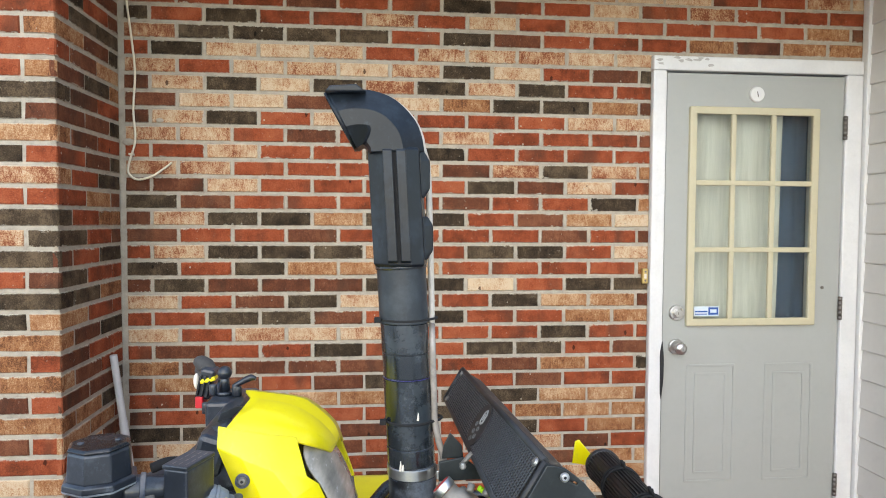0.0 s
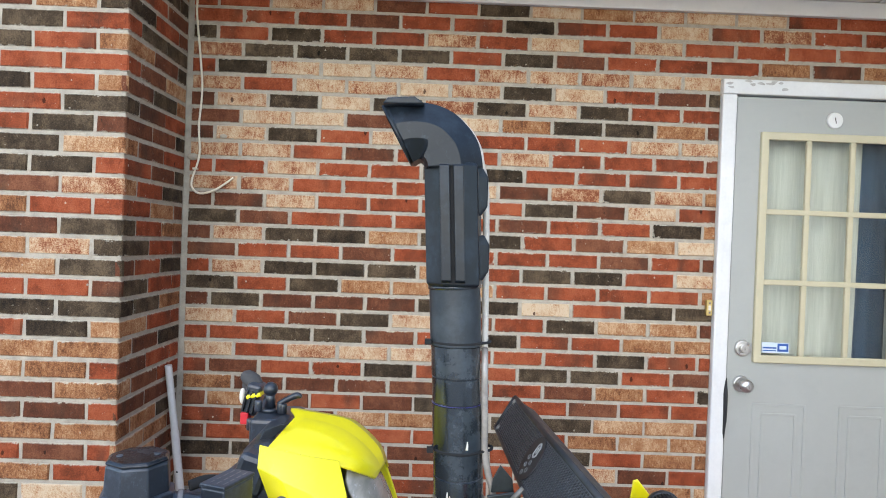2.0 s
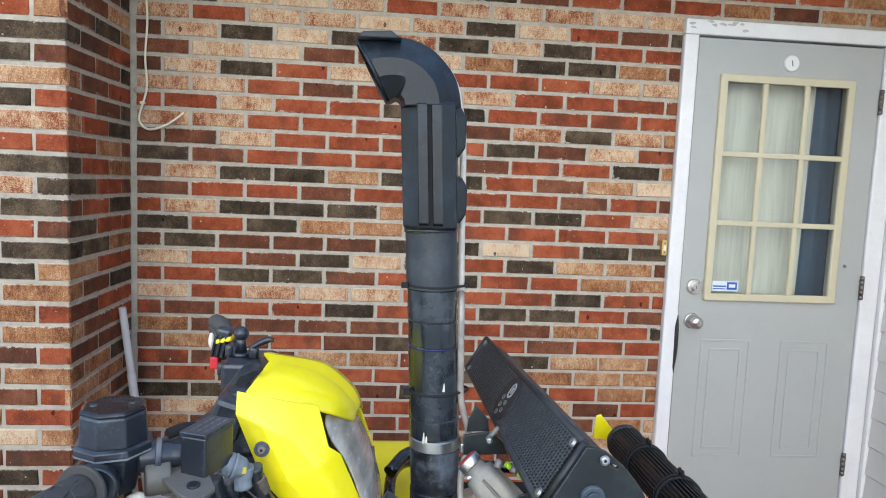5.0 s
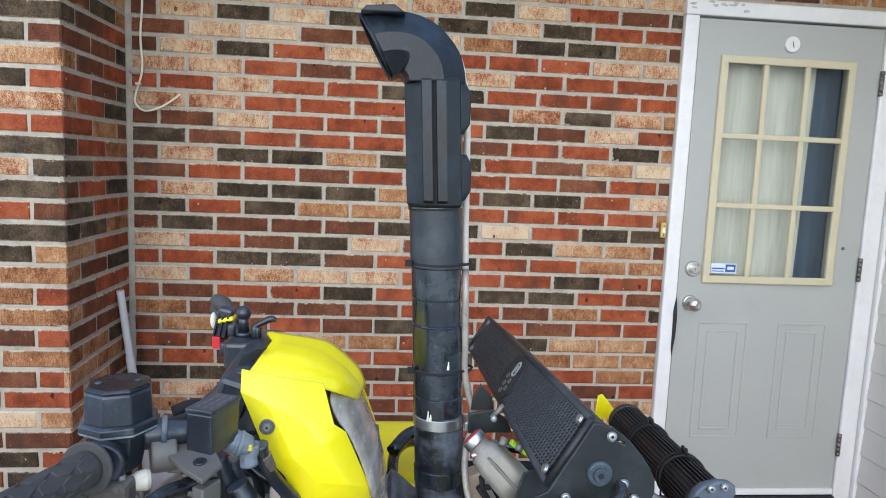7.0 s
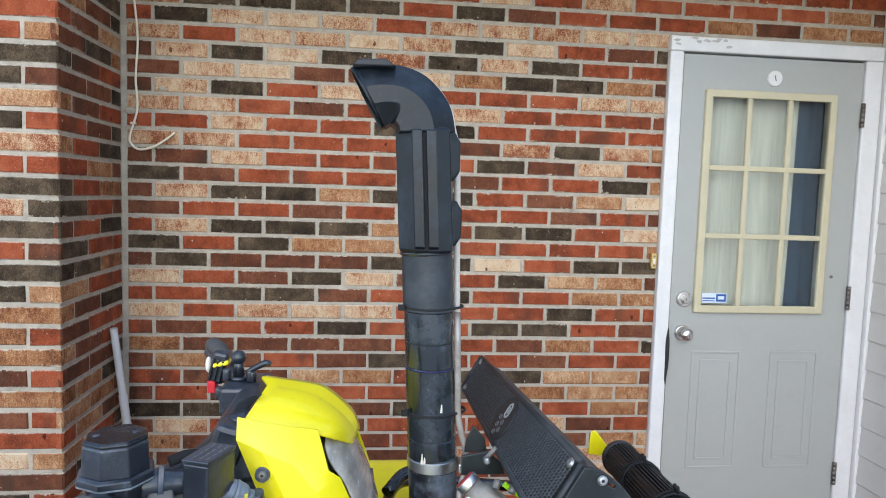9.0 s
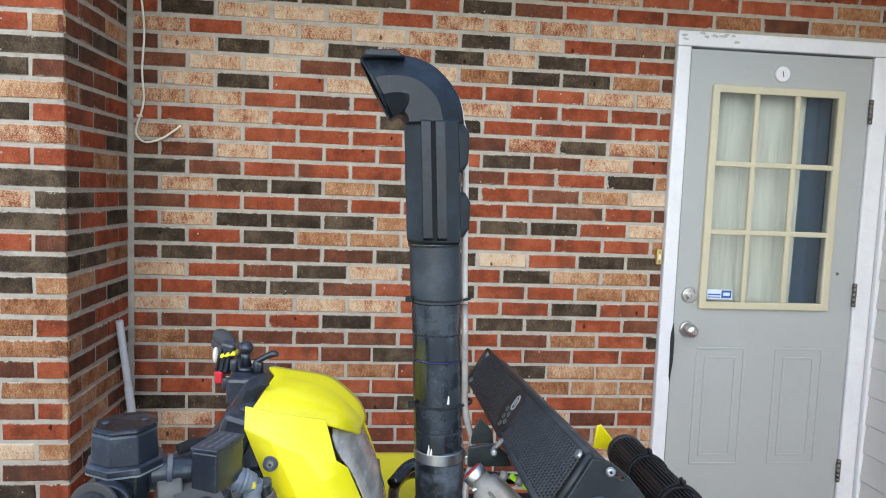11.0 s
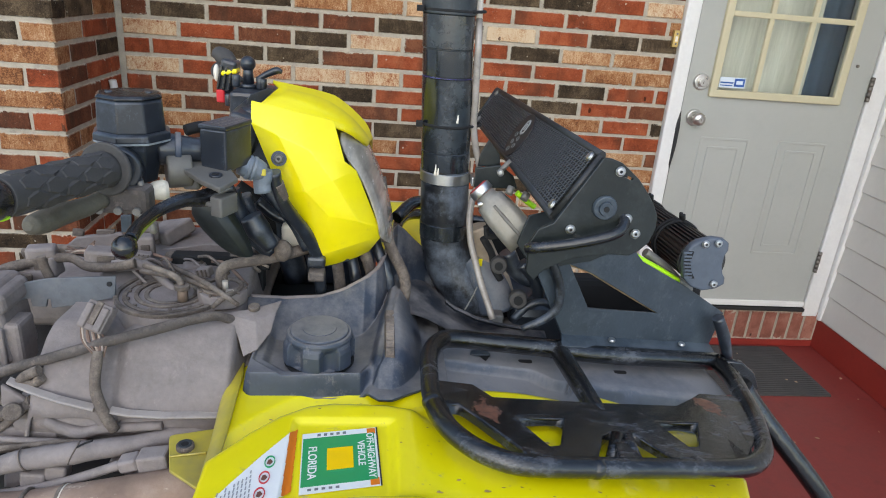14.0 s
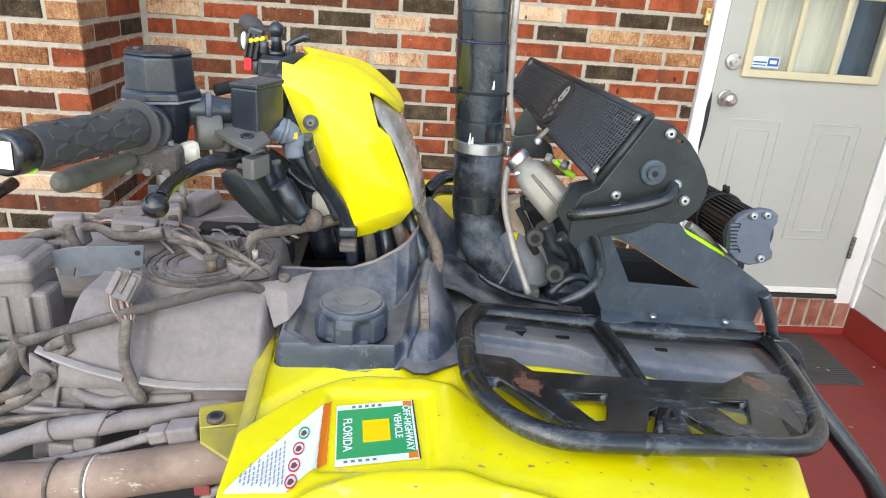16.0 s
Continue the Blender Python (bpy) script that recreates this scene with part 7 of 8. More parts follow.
for k in range(3):
    part("rib", box(-0.03 + 0.026 * k, -0.022 + 0.026 * k, -0.040, -0.034, -0.045, 0.010, 0.002, m=Matrix.Translation((-0.715, 1.330, 1.034))), dusty, rb)
part("side_box", box(-0.020, 0.014, -0.02, 0.02, -0.035, 0.026, 0.005, m=Matrix.Translation((-0.683, 1.318, 1.021))), dusty, rb)
# harness over the top
for pts, r, m in (
    ([(-0.787, 1.360, 1.012), (-0.758, 1.370, 1.053), (-0.728, 1.380, 1.079), (-0.690, 1.400, 1.088), (-0.651, 1.410, 1.091), (-0.623, 1.400, 1.083), (-0.583, 1.390, 1.089), (-0.558, 1.390, 1.095)], [0.010, 0.0100, 0.0095, 0.0090, 0.0088, 0.008, 0.0085, 0.008], dusty2),
    ([(-0.589, 1.420, 1.080), (-0.561, 1.420, 1.085), (-0.535, 1.420, 1.071), (-0.514, 1.420, 1.058), (-0.492, 1.420, 1.038), (-0.480, 1.420, 1.028)], [0.009, 0.010, 0.010, 0.009, 0.008, 0.007], dusty2),
    ([(-0.734, 1.460, 1.074), (-0.703, 1.460, 1.082), (-0.669, 1.460, 1.082), (-0.639, 1.460, 1.075)], 0.009, dusty2),
    ([(-0.483, 1.440, 1.077), (-0.495, 1.440, 1.063), (-0.491, 1.440, 1.042), (-0.474, 1.440, 1.030)], 0.006, dusty2),
    ([(-0.523, 1.440, 1.001), (-0.515, 1.440, 1.028), (-0.524, 1.440, 1.045), (-0.539, 1.440, 1.055)], [0.011, 0.012, 0.011, 0.010], dusty2),
    ([(-0.474, 1.500, 1.038), (-0.471, 1.500, 1.059), (-0.448, 1.500, 1.069), (-0.398, 1.500, 1.084), (-0.365, 1.500, 1.092)], [0.006, 0.007, 0.0085, 0.0085, 0.008], dusty2),
    ([(-0.628, 1.550, 1.068), (-0.586, 1.550, 1.058), (-0.535, 1.550, 1.057), (-0.483, 1.550, 1.065), (-0.448, 1.550, 1.074)], [0.006, 0.008, 0.009, 0.008, 0.006], dusty2),
    ([(-0.667, 1.370, 1.108), (-0.664, 1.370, 1.092), (-0.659, 1.370, 1.078)], 0.008, dusty2)):
    part("harness", tube(pts, [v * 0.78 for v in r] if isinstance(r, list) else r * 0.78, 10, 5, wobble=0.15), m, atv)
for k in range(7):
    a, b = Vector((-0.664, 1.420, 1.084)), Vector((-0.622, 1.420, 1.092))
    part("wire", tube([a + Vector((0, 0.003 * k, 0.002 * k)), (a + b) / 2 + Vector((0, 0.002 * k, 0.006 + 0.003 * math.sin(k))), b + Vector((0, 0.001 * k, 0.003 * k))], 0.0014, 5), wire_mats[k % 3], atv)
for px_, s, rot in (((-0.604, 1.420, 1.091), (0.028, 0.014, 0.011), 6), ((-0.678, 1.410, 1.079), (0.016, 0.010, 0.014), -10), ((-0.499, 1.470, 1.056), (0.011, 0.009, 0.007), 15), ((-0.563, 1.550, 1.080), (0.030, 0.03, 0.012), -18),
                    ((-0.607, 1.560, 1.050), (0.016, 0.012, 0.012), 0), ((-0.583, 1.520, 1.095), (0.012, 0.012, 0.010), 0), ((-0.605, 1.530, 1.058), (0.014, 0.02, 0.014), 20), ((-0.704, 1.400, 1.069), (0.030, 0.012, 0.010), 4)):
    mm = Matrix.Translation(px_) @ Matrix.Rotation(radians(rot), 4, "Y") @ Matrix.Rotation(radians(rot * 1.5), 4, "Z")
    c = soften(part("plug", box(-s[0], s[0], -s[1], s[1], -s[2], s[2], 0.004, m=mm), dusty, atv), 0.001)
    part("latch", box(-s[0] * 0.4, s[0] * 0.4, -s[1] - 0.003, -s[1] + 0.002, -s[2] * 0.5, s[2] * 0.6, 0.001, 1, m=mm), dusty2, c)
plate([(-0.730, 1.550, 1.041), (-0.699, 1.550, 1.068), (-0.633, 1.550, 1.078), (-0.628, 1.550, 1.068), (-0.662, 1.550, 1.044)], 0.010, dusty, "airbox_panel", atv, (), 0.003, "dusty pale panel")
plate([(-0.608, 1.620, 1.044), (-0.597, 1.620, 1.065), (-0.547, 1.620, 1.069), (-0.542, 1.620, 1.050), (-0.572, 1.620, 1.033)], 0.012, dusty, "airbox_panel", atv, (), 0.003, "dusty pale panel")
part("air_box", box(-0.80, -0.42, 1.50, 1.70, 0.93, 1.0, 0.02, 3), dusty, atv, "dusty grey air box")
plate([(-0.595, 1.450, 1.059), (-0.530, 1.450, 1.047), (-0.529, 1.450, 1.036), (-0.543, 1.450, 1.038), (-0.596, 1.450, 1.050)], 0.006, dusty, "cable_tray", atv, (), 0.001)
plate([(-0.591, 1.560, 1.059), (-0.569, 1.560, 1.083), (-0.539, 1.560, 1.083), (-0.529, 1.560, 1.069), (-0.541, 1.560, 1.061), (-0.581, 1.560, 1.052)], 0.012, dusty, "tray", atv, (), 0.003, "dusty grey plastic tray")
plate([(-0.580, 1.600, 1.056), (-0.570, 1.600, 1.078), (-0.537, 1.600, 1.076), (-0.542, 1.600, 1.060)], 0.008, dusty2, "tray", atv, (), 0.002)
plate([(-0.567, 1.500, 1.070), (-0.543, 1.500, 1.075), (-0.487, 1.500, 1.085), (-0.464, 1.500, 1.082), (-0.458, 1.500, 1.069), (-0.466, 1.500, 1.058), (-0.477, 1.500, 1.066), (-0.508, 1.500, 1.065), (-0.562, 1.500, 1.063)], 0.006, dusty, "side_cover", atv, (), 0.002, "long dusty side cover")
part("post", rod((-0.538, 1.480, 1.072), (-0.530, 1.450, 1.055), 0.009, n=14), dusty2, atv)
plate([(-0.704, 1.550, 1.080), (-0.688, 1.550, 1.080), (-0.689, 1.550, 1.069), (-0.706, 1.550, 1.069)], 0.008, dusty2, "tab", atv, (), 0.002)
plate([(-0.669, 1.550, 1.080), (-0.642, 1.550, 1.082), (-0.643, 1.550, 1.074), (-0.670, 1.550, 1.073)], 0.008, dusty2, "tab", atv, (), 0.002)
plate([(-0.612, 1.500, 1.123), (-0.597, 1.500, 1.125), (-0.599, 1.500, 1.098), (-0.613, 1.500, 1.097)], 0.006, plate_mat, "tab", atv, (), 0.001)
plate([(-0.586, 1.400, 1.090), (-0.566, 1.400, 1.095), (-0.547, 1.400, 1.095), (-0.516, 1.400, 1.078), (-0.479, 1.400, 1.056), (-0.471, 1.400, 1.046), (-0.490, 1.400, 1.052), (-0.518, 1.400, 1.064), (-0.553, 1.400, 1.082), (-0.587, 1.400, 1.077)], 0.007, dusty, "strap", atv, (), 0.002, "flat dusty cable strap")
for q, s in (((-0.495, 1.440, 1.065), (0.016, 0.012, 0.012)), ((-0.685, 1.410, 1.085), (0.018, 0.012, 0.022)), ((-0.567, 1.460, 1.091), (0.012, 0.012, 0.018)), ((-0.575, 1.500, 1.100), (0.014, 0.012, 0.012))):
    k = soften(part("plug", box(-s[0], s[0], -s[1], s[1], -s[2], s[2], 0.004, m=Matrix.Translation(q) @ Matrix.Rotation(radians(15), 4, "Z")), dusty, atv), 0.001)
    part("latch", box(-s[0] * 0.5, s[0] * 0.5, -s[1] - 0.003, -s[1] + 0.001, -s[2] * 0.6, s[2] * 0.4, 0.001, 1, m=Matrix.Translation(q) @ Matrix.Rotation(radians(15), 4, "Z")), dusty2, k)
part("harness", tube([(-0.496, 1.440, 1.059), (-0.486, 1.440, 1.046), (-0.492, 1.440, 1.035), (-0.502, 1.440, 1.032)], [0.007, 0.0075, 0.0065, 0.006], 10, 5, wobble=0.12), dusty2, atv)
part("harness", tube([(-0.511, 1.420, 1.051), (-0.511, 1.420, 1.038), (-0.510, 1.420, 1.024), (-0.511, 1.420, 1.016)], [0.012, 0.013, 0.011, 0.007], 12, 5, wobble=0.12), dusty2, atv)
# near-black box added for the shade beneath the cable straps
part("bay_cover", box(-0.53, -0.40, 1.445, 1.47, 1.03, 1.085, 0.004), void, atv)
# straps, small plugs and wires over the round cover
part("flat_strap", tube([(-0.592, 1.400, 1.089), (-0.566, 1.400, 1.092), (-0.540, 1.395, 1.083), (-0.519, 1.385, 1.070), (-0.500, 1.372, 1.062)], [0.005, 0.0065, 0.006, 0.0065, 0.005], 8, wobble=0.2), dusty, atv, "dusty flat cable strap")
rn = random.Random(12)
for k in range(9):
    a = Vector((-0.60 + 0.022 * k, 1.40 + 0.05 * rn.random(), 1.078 + 0.012 * rn.random()))
    b = a + Vector((rn.uniform(0.03, 0.07), rn.uniform(-0.05, 0.03), rn.uniform(-0.020, 0.004)))
    part("wire", tube([a, a.lerp(b, 0.4) + Vector((0, 0, rn.uniform(0.004, 0.012))), b], rn.choice((0.0018, 0.0024, 0.0032)), 6), rn.choice(wire_mats + [dusty2, dusty2, dusty]), atv)
for q, r in (((-0.497, 1.392, 1.078), 20), ((-0.470, 1.395, 1.083), -15), ((-0.560, 1.430, 1.088), 8)):
    m_ = Matrix.Translation(q) @ Matrix.Rotation(radians(r), 4, "Z") @ Matrix.Rotation(radians(r), 4, "Y")
    pg = soften(part("plug", box(-0.010, 0.010, -0.007, 0.007, -0.006, 0.007, 0.002, m=m_), dusty, atv), 0.0008)
    for k in (-1, 0, 1):
        part("rib", box(-0.001 + 0.006 * k, 0.001 + 0.006 * k, -0.0085, -0.0065, -0.004, 0.006, 0.0004, 1, m=m_), dusty2, pg)
# frame tubes and cables below the tank
ft_ = part("frame_tube", tube([(-0.773, 1.160, 0.865), (-0.700, 1.160, 0.880), (-0.629, 1.160, 0.884), (-0.556, 1.160, 0.897), (-0.482, 1.160, 0.912), (-0.409, 1.160, 0.926), (-0.335, 1.160, 0.934)], 0.0245, 20, 5), brown_tube, atv, "muddy brown frame tube")
for q in ([(-0.618, 1.160, 0.886), (-0.579, 1.160, 0.892)]):
    c = Vector(q)
    part("band", tube([c + Vector((0, 0.0250 * math.cos(t), 0.0250 * math.sin(t))) for t in [k * math.pi / 8 for k in range(17)]], 0.0026, 6, 2), dusty2, ft_)
part("white_band", tube([Vector((-0.577, 1.160, 0.892)) + Vector((0, 0.0252 * math.cos(t), 0.0252 * math.sin(t))) for t in [k * math.pi / 8 for k in range(17)]], 0.0016, 6, 2), white_plastic, ft_)
for pts, r, m in (
    ([(-0.706, 1.195, 0.898), (-0.691, 1.195, 0.906), (-0.664, 1.195, 0.919), (-0.639, 1.195, 0.928), (-0.609, 1.195, 0.934), (-0.575, 1.195, 0.94), (-0.544, 1.202, 0.941), (-0.513, 1.212, 0.94), (-0.482, 1.224, 0.94), (-0.458, 1.232, 0.941), (-0.426, 1.24, 0.942)], [0.0115, 0.0120, 0.0112, 0.0118, 0.0128, 0.0130, 0.0118, 0.0112, 0.0108, 0.0105, 0.0100], dusty),
    ([(-0.699, 1.185, 0.883), (-0.662, 1.185, 0.889), (-0.63, 1.185, 0.895), (-0.593, 1.185, 0.905), (-0.561, 1.185, 0.916), (-0.521, 1.185, 0.932)], [0.0060, 0.0058, 0.0056, 0.0054, 0.0056, 0.0060], dusty),
    ([(-0.705, 1.215, 0.923), (-0.671, 1.215, 0.929), (-0.629, 1.215, 0.935), (-0.595, 1.215, 0.939), (-0.569, 1.215, 0.94)], [0.0036, 0.0040, 0.0036, 0.0034, 0.0030], dusty2),
    ([(-0.671, 1.22, 0.94), (-0.642, 1.22, 0.938), (-0.613, 1.22, 0.937), (-0.59, 1.22, 0.936)], [0.0034, 0.0036, 0.0034, 0.0030], dusty),
    ([(-0.728, 1.230, 0.908), (-0.682, 1.230, 0.917), (-0.637, 1.230, 0.924), (-0.586, 1.230, 0.923), (-0.540, 1.230, 0.930)], 0.006, dusty2),
    ([(-0.706, 1.235, 0.942), (-0.679, 1.235, 0.955), (-0.654, 1.235, 0.972), (-0.634, 1.235, 0.983)], 0.006, dusty2), ([(-0.706, 1.230, 0.928), (-0.675, 1.230, 0.944), (-0.650, 1.230, 0.966), (-0.635, 1.230, 0.981)], 0.005, dusty2),
    ([(-0.617, 1.225, 0.963), (-0.600, 1.225, 0.952), (-0.579, 1.225, 0.945), (-0.556, 1.225, 0.951), (-0.530, 1.225, 0.953), (-0.485, 1.225, 0.957)], [0.0065, 0.0072, 0.0075, 0.0070, 0.006, 0.0055], dusty),
    ([(-0.726, 1.250, 0.943), (-0.706, 1.250, 0.967), (-0.690, 1.250, 0.990), (-0.677, 1.250, 1.013)], [0.012, 0.013, 0.012, 0.010], dusty2), ([(-0.673, 1.240, 1.008), (-0.674, 1.240, 0.990), (-0.666, 1.240, 0.975), (-0.658, 1.240, 0.966)], 0.004, dusty2),
    ([(-0.622, 1.240, 1.021), (-0.638, 1.240, 1.013), (-0.645, 1.240, 1.005), (-0.631, 1.240, 1.002), (-0.620, 1.240, 1.012)], 0.006, dusty2),
    ([(-0.574, 1.190, 0.947), (-0.564, 1.190, 0.955), (-0.551, 1.190, 0.961)], 0.0011, void),
    ([(-0.513, 1.270, 0.746), (-0.488, 1.270, 0.770), (-0.472, 1.270, 0.783), (-0.452, 1.270, 0.776)], 0.006, hose_mat)):
    part("cable", tube(pts, r, 10, 5, wobble=0.12), m, atv)
for px_, s in (((-0.623, 1.200, 0.904), (0.014, 0.012, 0.010)), ((-0.598, 1.200, 0.912), (0.012, 0.010, 0.010)), ((-0.504, 1.230, 0.898), (0.030, 0.014, 0.012)), ((-0.529, 1.210, 0.913), (0.014, 0.008, 0.008)), ((-0.655, 1.250, 0.933), (0.045, 0.02, 0.014)), ((-0.597, 1.250, 0.926), (0.05, 0.014, 0.008))):
    soften(part("clip", box(-s[0], s[0], -s[1], s[1], -s[2], s[2], 0.003, m=Matrix.Translation(px_) @ Matrix.Rotation(radians(8), 4, "Y")), dusty, atv), 0.001)
fuse_plug = soften(part("plug", box(-0.011, 0.011, -0.010, 0.010, -0.008, 0.008, 0.003, m=Matrix.Translation((-0.511, 1.185, 0.935)) @ Matrix.Rotation(radians(-14), 4, "Y")), dusty, atv, "dusty grey cable connector"), 0.001)
part("socket", box(-0.017, 0.017, -0.012, 0.012, -0.012, 0.013, 0.003, m=Matrix.Translation((-0.483, 1.185, 0.937)) @ Matrix.Rotation(radians(-8), 4, "Y")), dusty, fuse_plug)
for c, lean in (((-0.575, 1.195, 0.940), 0.006), ((-0.628, 1.195, 0.931), -0.005)):
    c = Vector(c)
    part("tape_wrap", tube([c + Vector((lean * math.sin(t), 0.0130 * math.cos(t), 0.0130 * math.sin(t))) for t in [k * math.pi / 6 for k in range(13)]], 0.0009, 6, 2), dusty2, atv)
part("frame_bolt", rod((-0.653, 1.228, 0.972), (-0.644, 1.212, 0.982), 0.0105, n=12, bevel=0.002), dusty2, atv)
plate([(-0.663, 1.235, 1.004), (-0.640, 1.235, 0.986), (-0.632, 1.235, 0.975), (-0.653, 1.235, 0.963), (-0.666, 1.235, 0.978)], 0.008, dusty, "frame_lug", atv, (), 0.002)
part("red_tag", box(-0.010, 0.010, -0.003, 0.003, -0.008, 0.008, 0.001, m=Matrix.Translation((-0.491, 1.250, 0.797))), plain("faded_red", srgb(150, 70, 66), 0.6), atv)
# engine block and frame under it all, with wheels on the floor
part("engine_block", box(-0.85, 0.22, 1.31, 1.74, 0.42, 0.90, 0.03), plain("dirty_engine", srgb(52, 48, 46), 0.9, vary=0.3, scale=12, bump=0.4), atv, "dark dirty engine and frame")
# added near-black slab, painted shade below the tank rather than a part
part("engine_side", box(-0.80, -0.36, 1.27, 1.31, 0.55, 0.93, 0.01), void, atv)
part("skid_frame", tube([(-1.30, 1.40, 0.50), (-0.9, 1.36, 0.42), (0.0, 1.36, 0.40), (0.35, 1.38, 0.50)], 0.018, 10), gloss_black, atv)
part("skid_frame", tube([(-1.30, 1.66, 0.50), (-0.9, 1.68, 0.42), (0.0, 1.68, 0.40), (0.35, 1.66, 0.50)], 0.018, 10), gloss_black, atv)
tyre_mat = plain("muddy_tyre", srgb(44, 42, 40), 0.9, vary=0.25, scale=12, bump=0.4)


def wheel(x, y):
    """A knobbly tyre on its rim."""
    cs = [(-0.11, 0.19), (-0.125, 0.24), (-0.12, 0.30), (-0.08, 0.325), (0.08, 0.325), (0.12, 0.30), (0.125, 0.24), (0.11, 0.19)]
    w = part("wheel", loft([[(x + r * math.cos(t), y + o, 0.33 + r * math.sin(t)) for o, r in cs] for t in [2 * math.pi * k / 40 for k in range(41)]], cap=False), tyre_mat, atv, "knobbly black tyre")
    bm = bmesh.new()
    for k in range(24):
        for o in (-0.07, 0.0, 0.07):
            t = 2 * math.pi * (k + (0.5 if o == 0 else 0)) / 24
            box(-0.022, 0.022, -0.022, 0.022, -0.008, 0.010, 0.003, 1, bm, Matrix.Translation((x + 0.318 * math.cos(t), y + o, 0.33 + 0.318 * math.sin(t))) @ Matrix.Rotation(math.pi / 2 - t, 4, "Y"))
    part("tread", bm, tyre_mat, w)
    part("rim", rod((x, y - 0.08, 0.33), (x, y + 0.08, 0.33), 0.195, n=32, bevel=0.01), gloss_black, w)
    part("axle", rod((x, y + (0.09 if y < YC else -0.09), 0.35), (x, YC, 0.45), 0.02, n=10), gloss_black, w)


for x in (0.03, -1.27):
    for y in (1.03, 2.01):
        wheel(x, y)
part("subframe", tube([(-0.75, 1.45, 0.88), (-1.0, 1.45, 0.94), (-1.35, 1.45, 0.98)], 0.016, 10), gloss_black, atv)
part("subframe", tube([(-0.75, 1.62, 0.88), (-1.0, 1.62, 0.94), (-1.35, 1.62, 0.98)], 0.016, 10), gloss_black, atv)
part("subframe", tube([(-1.0, 1.45, 0.94), (-1.05, 1.62, 0.95), (-1.0, 1.86, 1.0)], 0.012, 10), gloss_black, atv)

# ---- small things on the porch ----
mat_rubber = plain("grey_rubber_mat", srgb(62, 60, 59), 0.9, vary=0.2, scale=14, bump=0.4, dust=0.12, dust_colour=srgb(120, 112, 104))
prof = [(2.752, 0.0), (2.752, 0.006), (2.758, 0.0075)]
for k in range(26):
    y = 2.765 + k * 0.0152
    prof += [(y, 0.0070), (y + 0.002, 0.0086), (y + 0.009, 0.0086), (y + 0.011, 0.0070)]
prof += [(3.160, 0.0075), (3.165, 0.006), (3.165, 0.0)]
bm = loft([[(x, y, z) for y, z in prof] for x in (0.98, 0.986, 1.710, 1.716)], smooth=False)
tagged(obj("door_mat", bm, mat_rubber), "flat dark grey rubber mat on the red floor", "door mat")
litter = plain("leaf_litter", srgb(176, 150, 120), 0.9, vary=0.3)
rn = random.Random(8)
for k in range(14):
    x, y = rn.uniform(1.35, 1.88), rn.uniform(2.2, 3.12)
    on = 0.0086 if x < 1.716 and y > 2.752 else 0.0
    s = rn.uniform(0.004, 0.010)
    pts = [(s * rn.uniform(0.5, 1.2) * math.cos(a), s * rn.uniform(0.3, 0.8) * math.sin(a)) for a in [j * math.pi / 3 for j in range(6)]]
    tagged(obj("dry_leaf_scrap", slab(pts, 0.0012, Matrix.Translation((x, y, on + 0.0007)) @ Matrix.Rotation(rn.uniform(0, 6), 4, "Z")), litter), "tiny dry leaf scrap on the floor", "leaf scrap", "leaf scraps on the porch floor")
pole_mat = plain("white_pvc", srgb(190, 188, 186), 0.4, vary=0.08, scale=14, dust=0.2, dust_colour=srgb(140, 132, 122))
p0, p1 = Vector((-1.184, 3.058, 1.083)), Vector((-1.093, 3.168, 0.0))
pd = (p1 - p0).normalized()
bm = rod(p0, p1, 0.0135, n=20, bevel=0.001)
pl = tagged(obj("plastic_pipe", bm, pole_mat), "thin white plastic pipe leaning in the brick corner", "pipe")
part("socket_end", rod(p0 + pd * 0.26, p1, 0.0155, n=20, bevel=0.002), pole_mat, pl)
part("hole", rod(p0 + pd * 0.42 + Vector((0.0, -0.0148, 0)), p0 + pd * 0.42 + Vector((0, -0.0160, 0)), 0.004, n=10), void, pl)
cable_mat = plain("cream_cable", srgb(222, 212, 190), 0.5, vary=0.05)
cw = tagged(obj("cable", tube([(-1.166, 3.188, 2.546), (-1.168, 3.19, 2.46), (-1.150, 3.188, 2.31), (-1.137, 3.188, 2.16), (-1.146, 3.19, 2.02), (-1.140, 3.188, 1.90), (-1.167, 3.188, 1.80), (-1.160, 3.186, 1.765), (-1.130, 3.184, 1.748), (-1.080, 3.184, 1.760), (-1.035, 3.188, 1.79), (-1.005, 3.197, 1.817)], 0.0042, 10), cable_mat), "cream cable hanging down the brick wall into a hole", "cable")
part("clip", box(-1.162, -1.146, 3.176, 3.199, 1.842, 1.850, 0.001), cable_mat, cw)
brass = plain("worn_brass", srgb(196, 170, 110), 0.4, 0.8, 0.15, 40)
bm = box(0.914, 0.938, 3.180, 3.200, 1.332, 1.396, 0.003)
st = tagged(obj("door_strike", bm, brass), "small cream and brass strike on the brick beside the door", "strike plate")
for z in (1.345, 1.383):
    part("screw", rod((0.926, 3.181, z), (0.926, 3.178, z), 0.004, n=10), brass_dark, st)
part("slot", box(0.921, 0.931, 3.1785, 3.181, 1.354, 1.374), white_plastic, st)
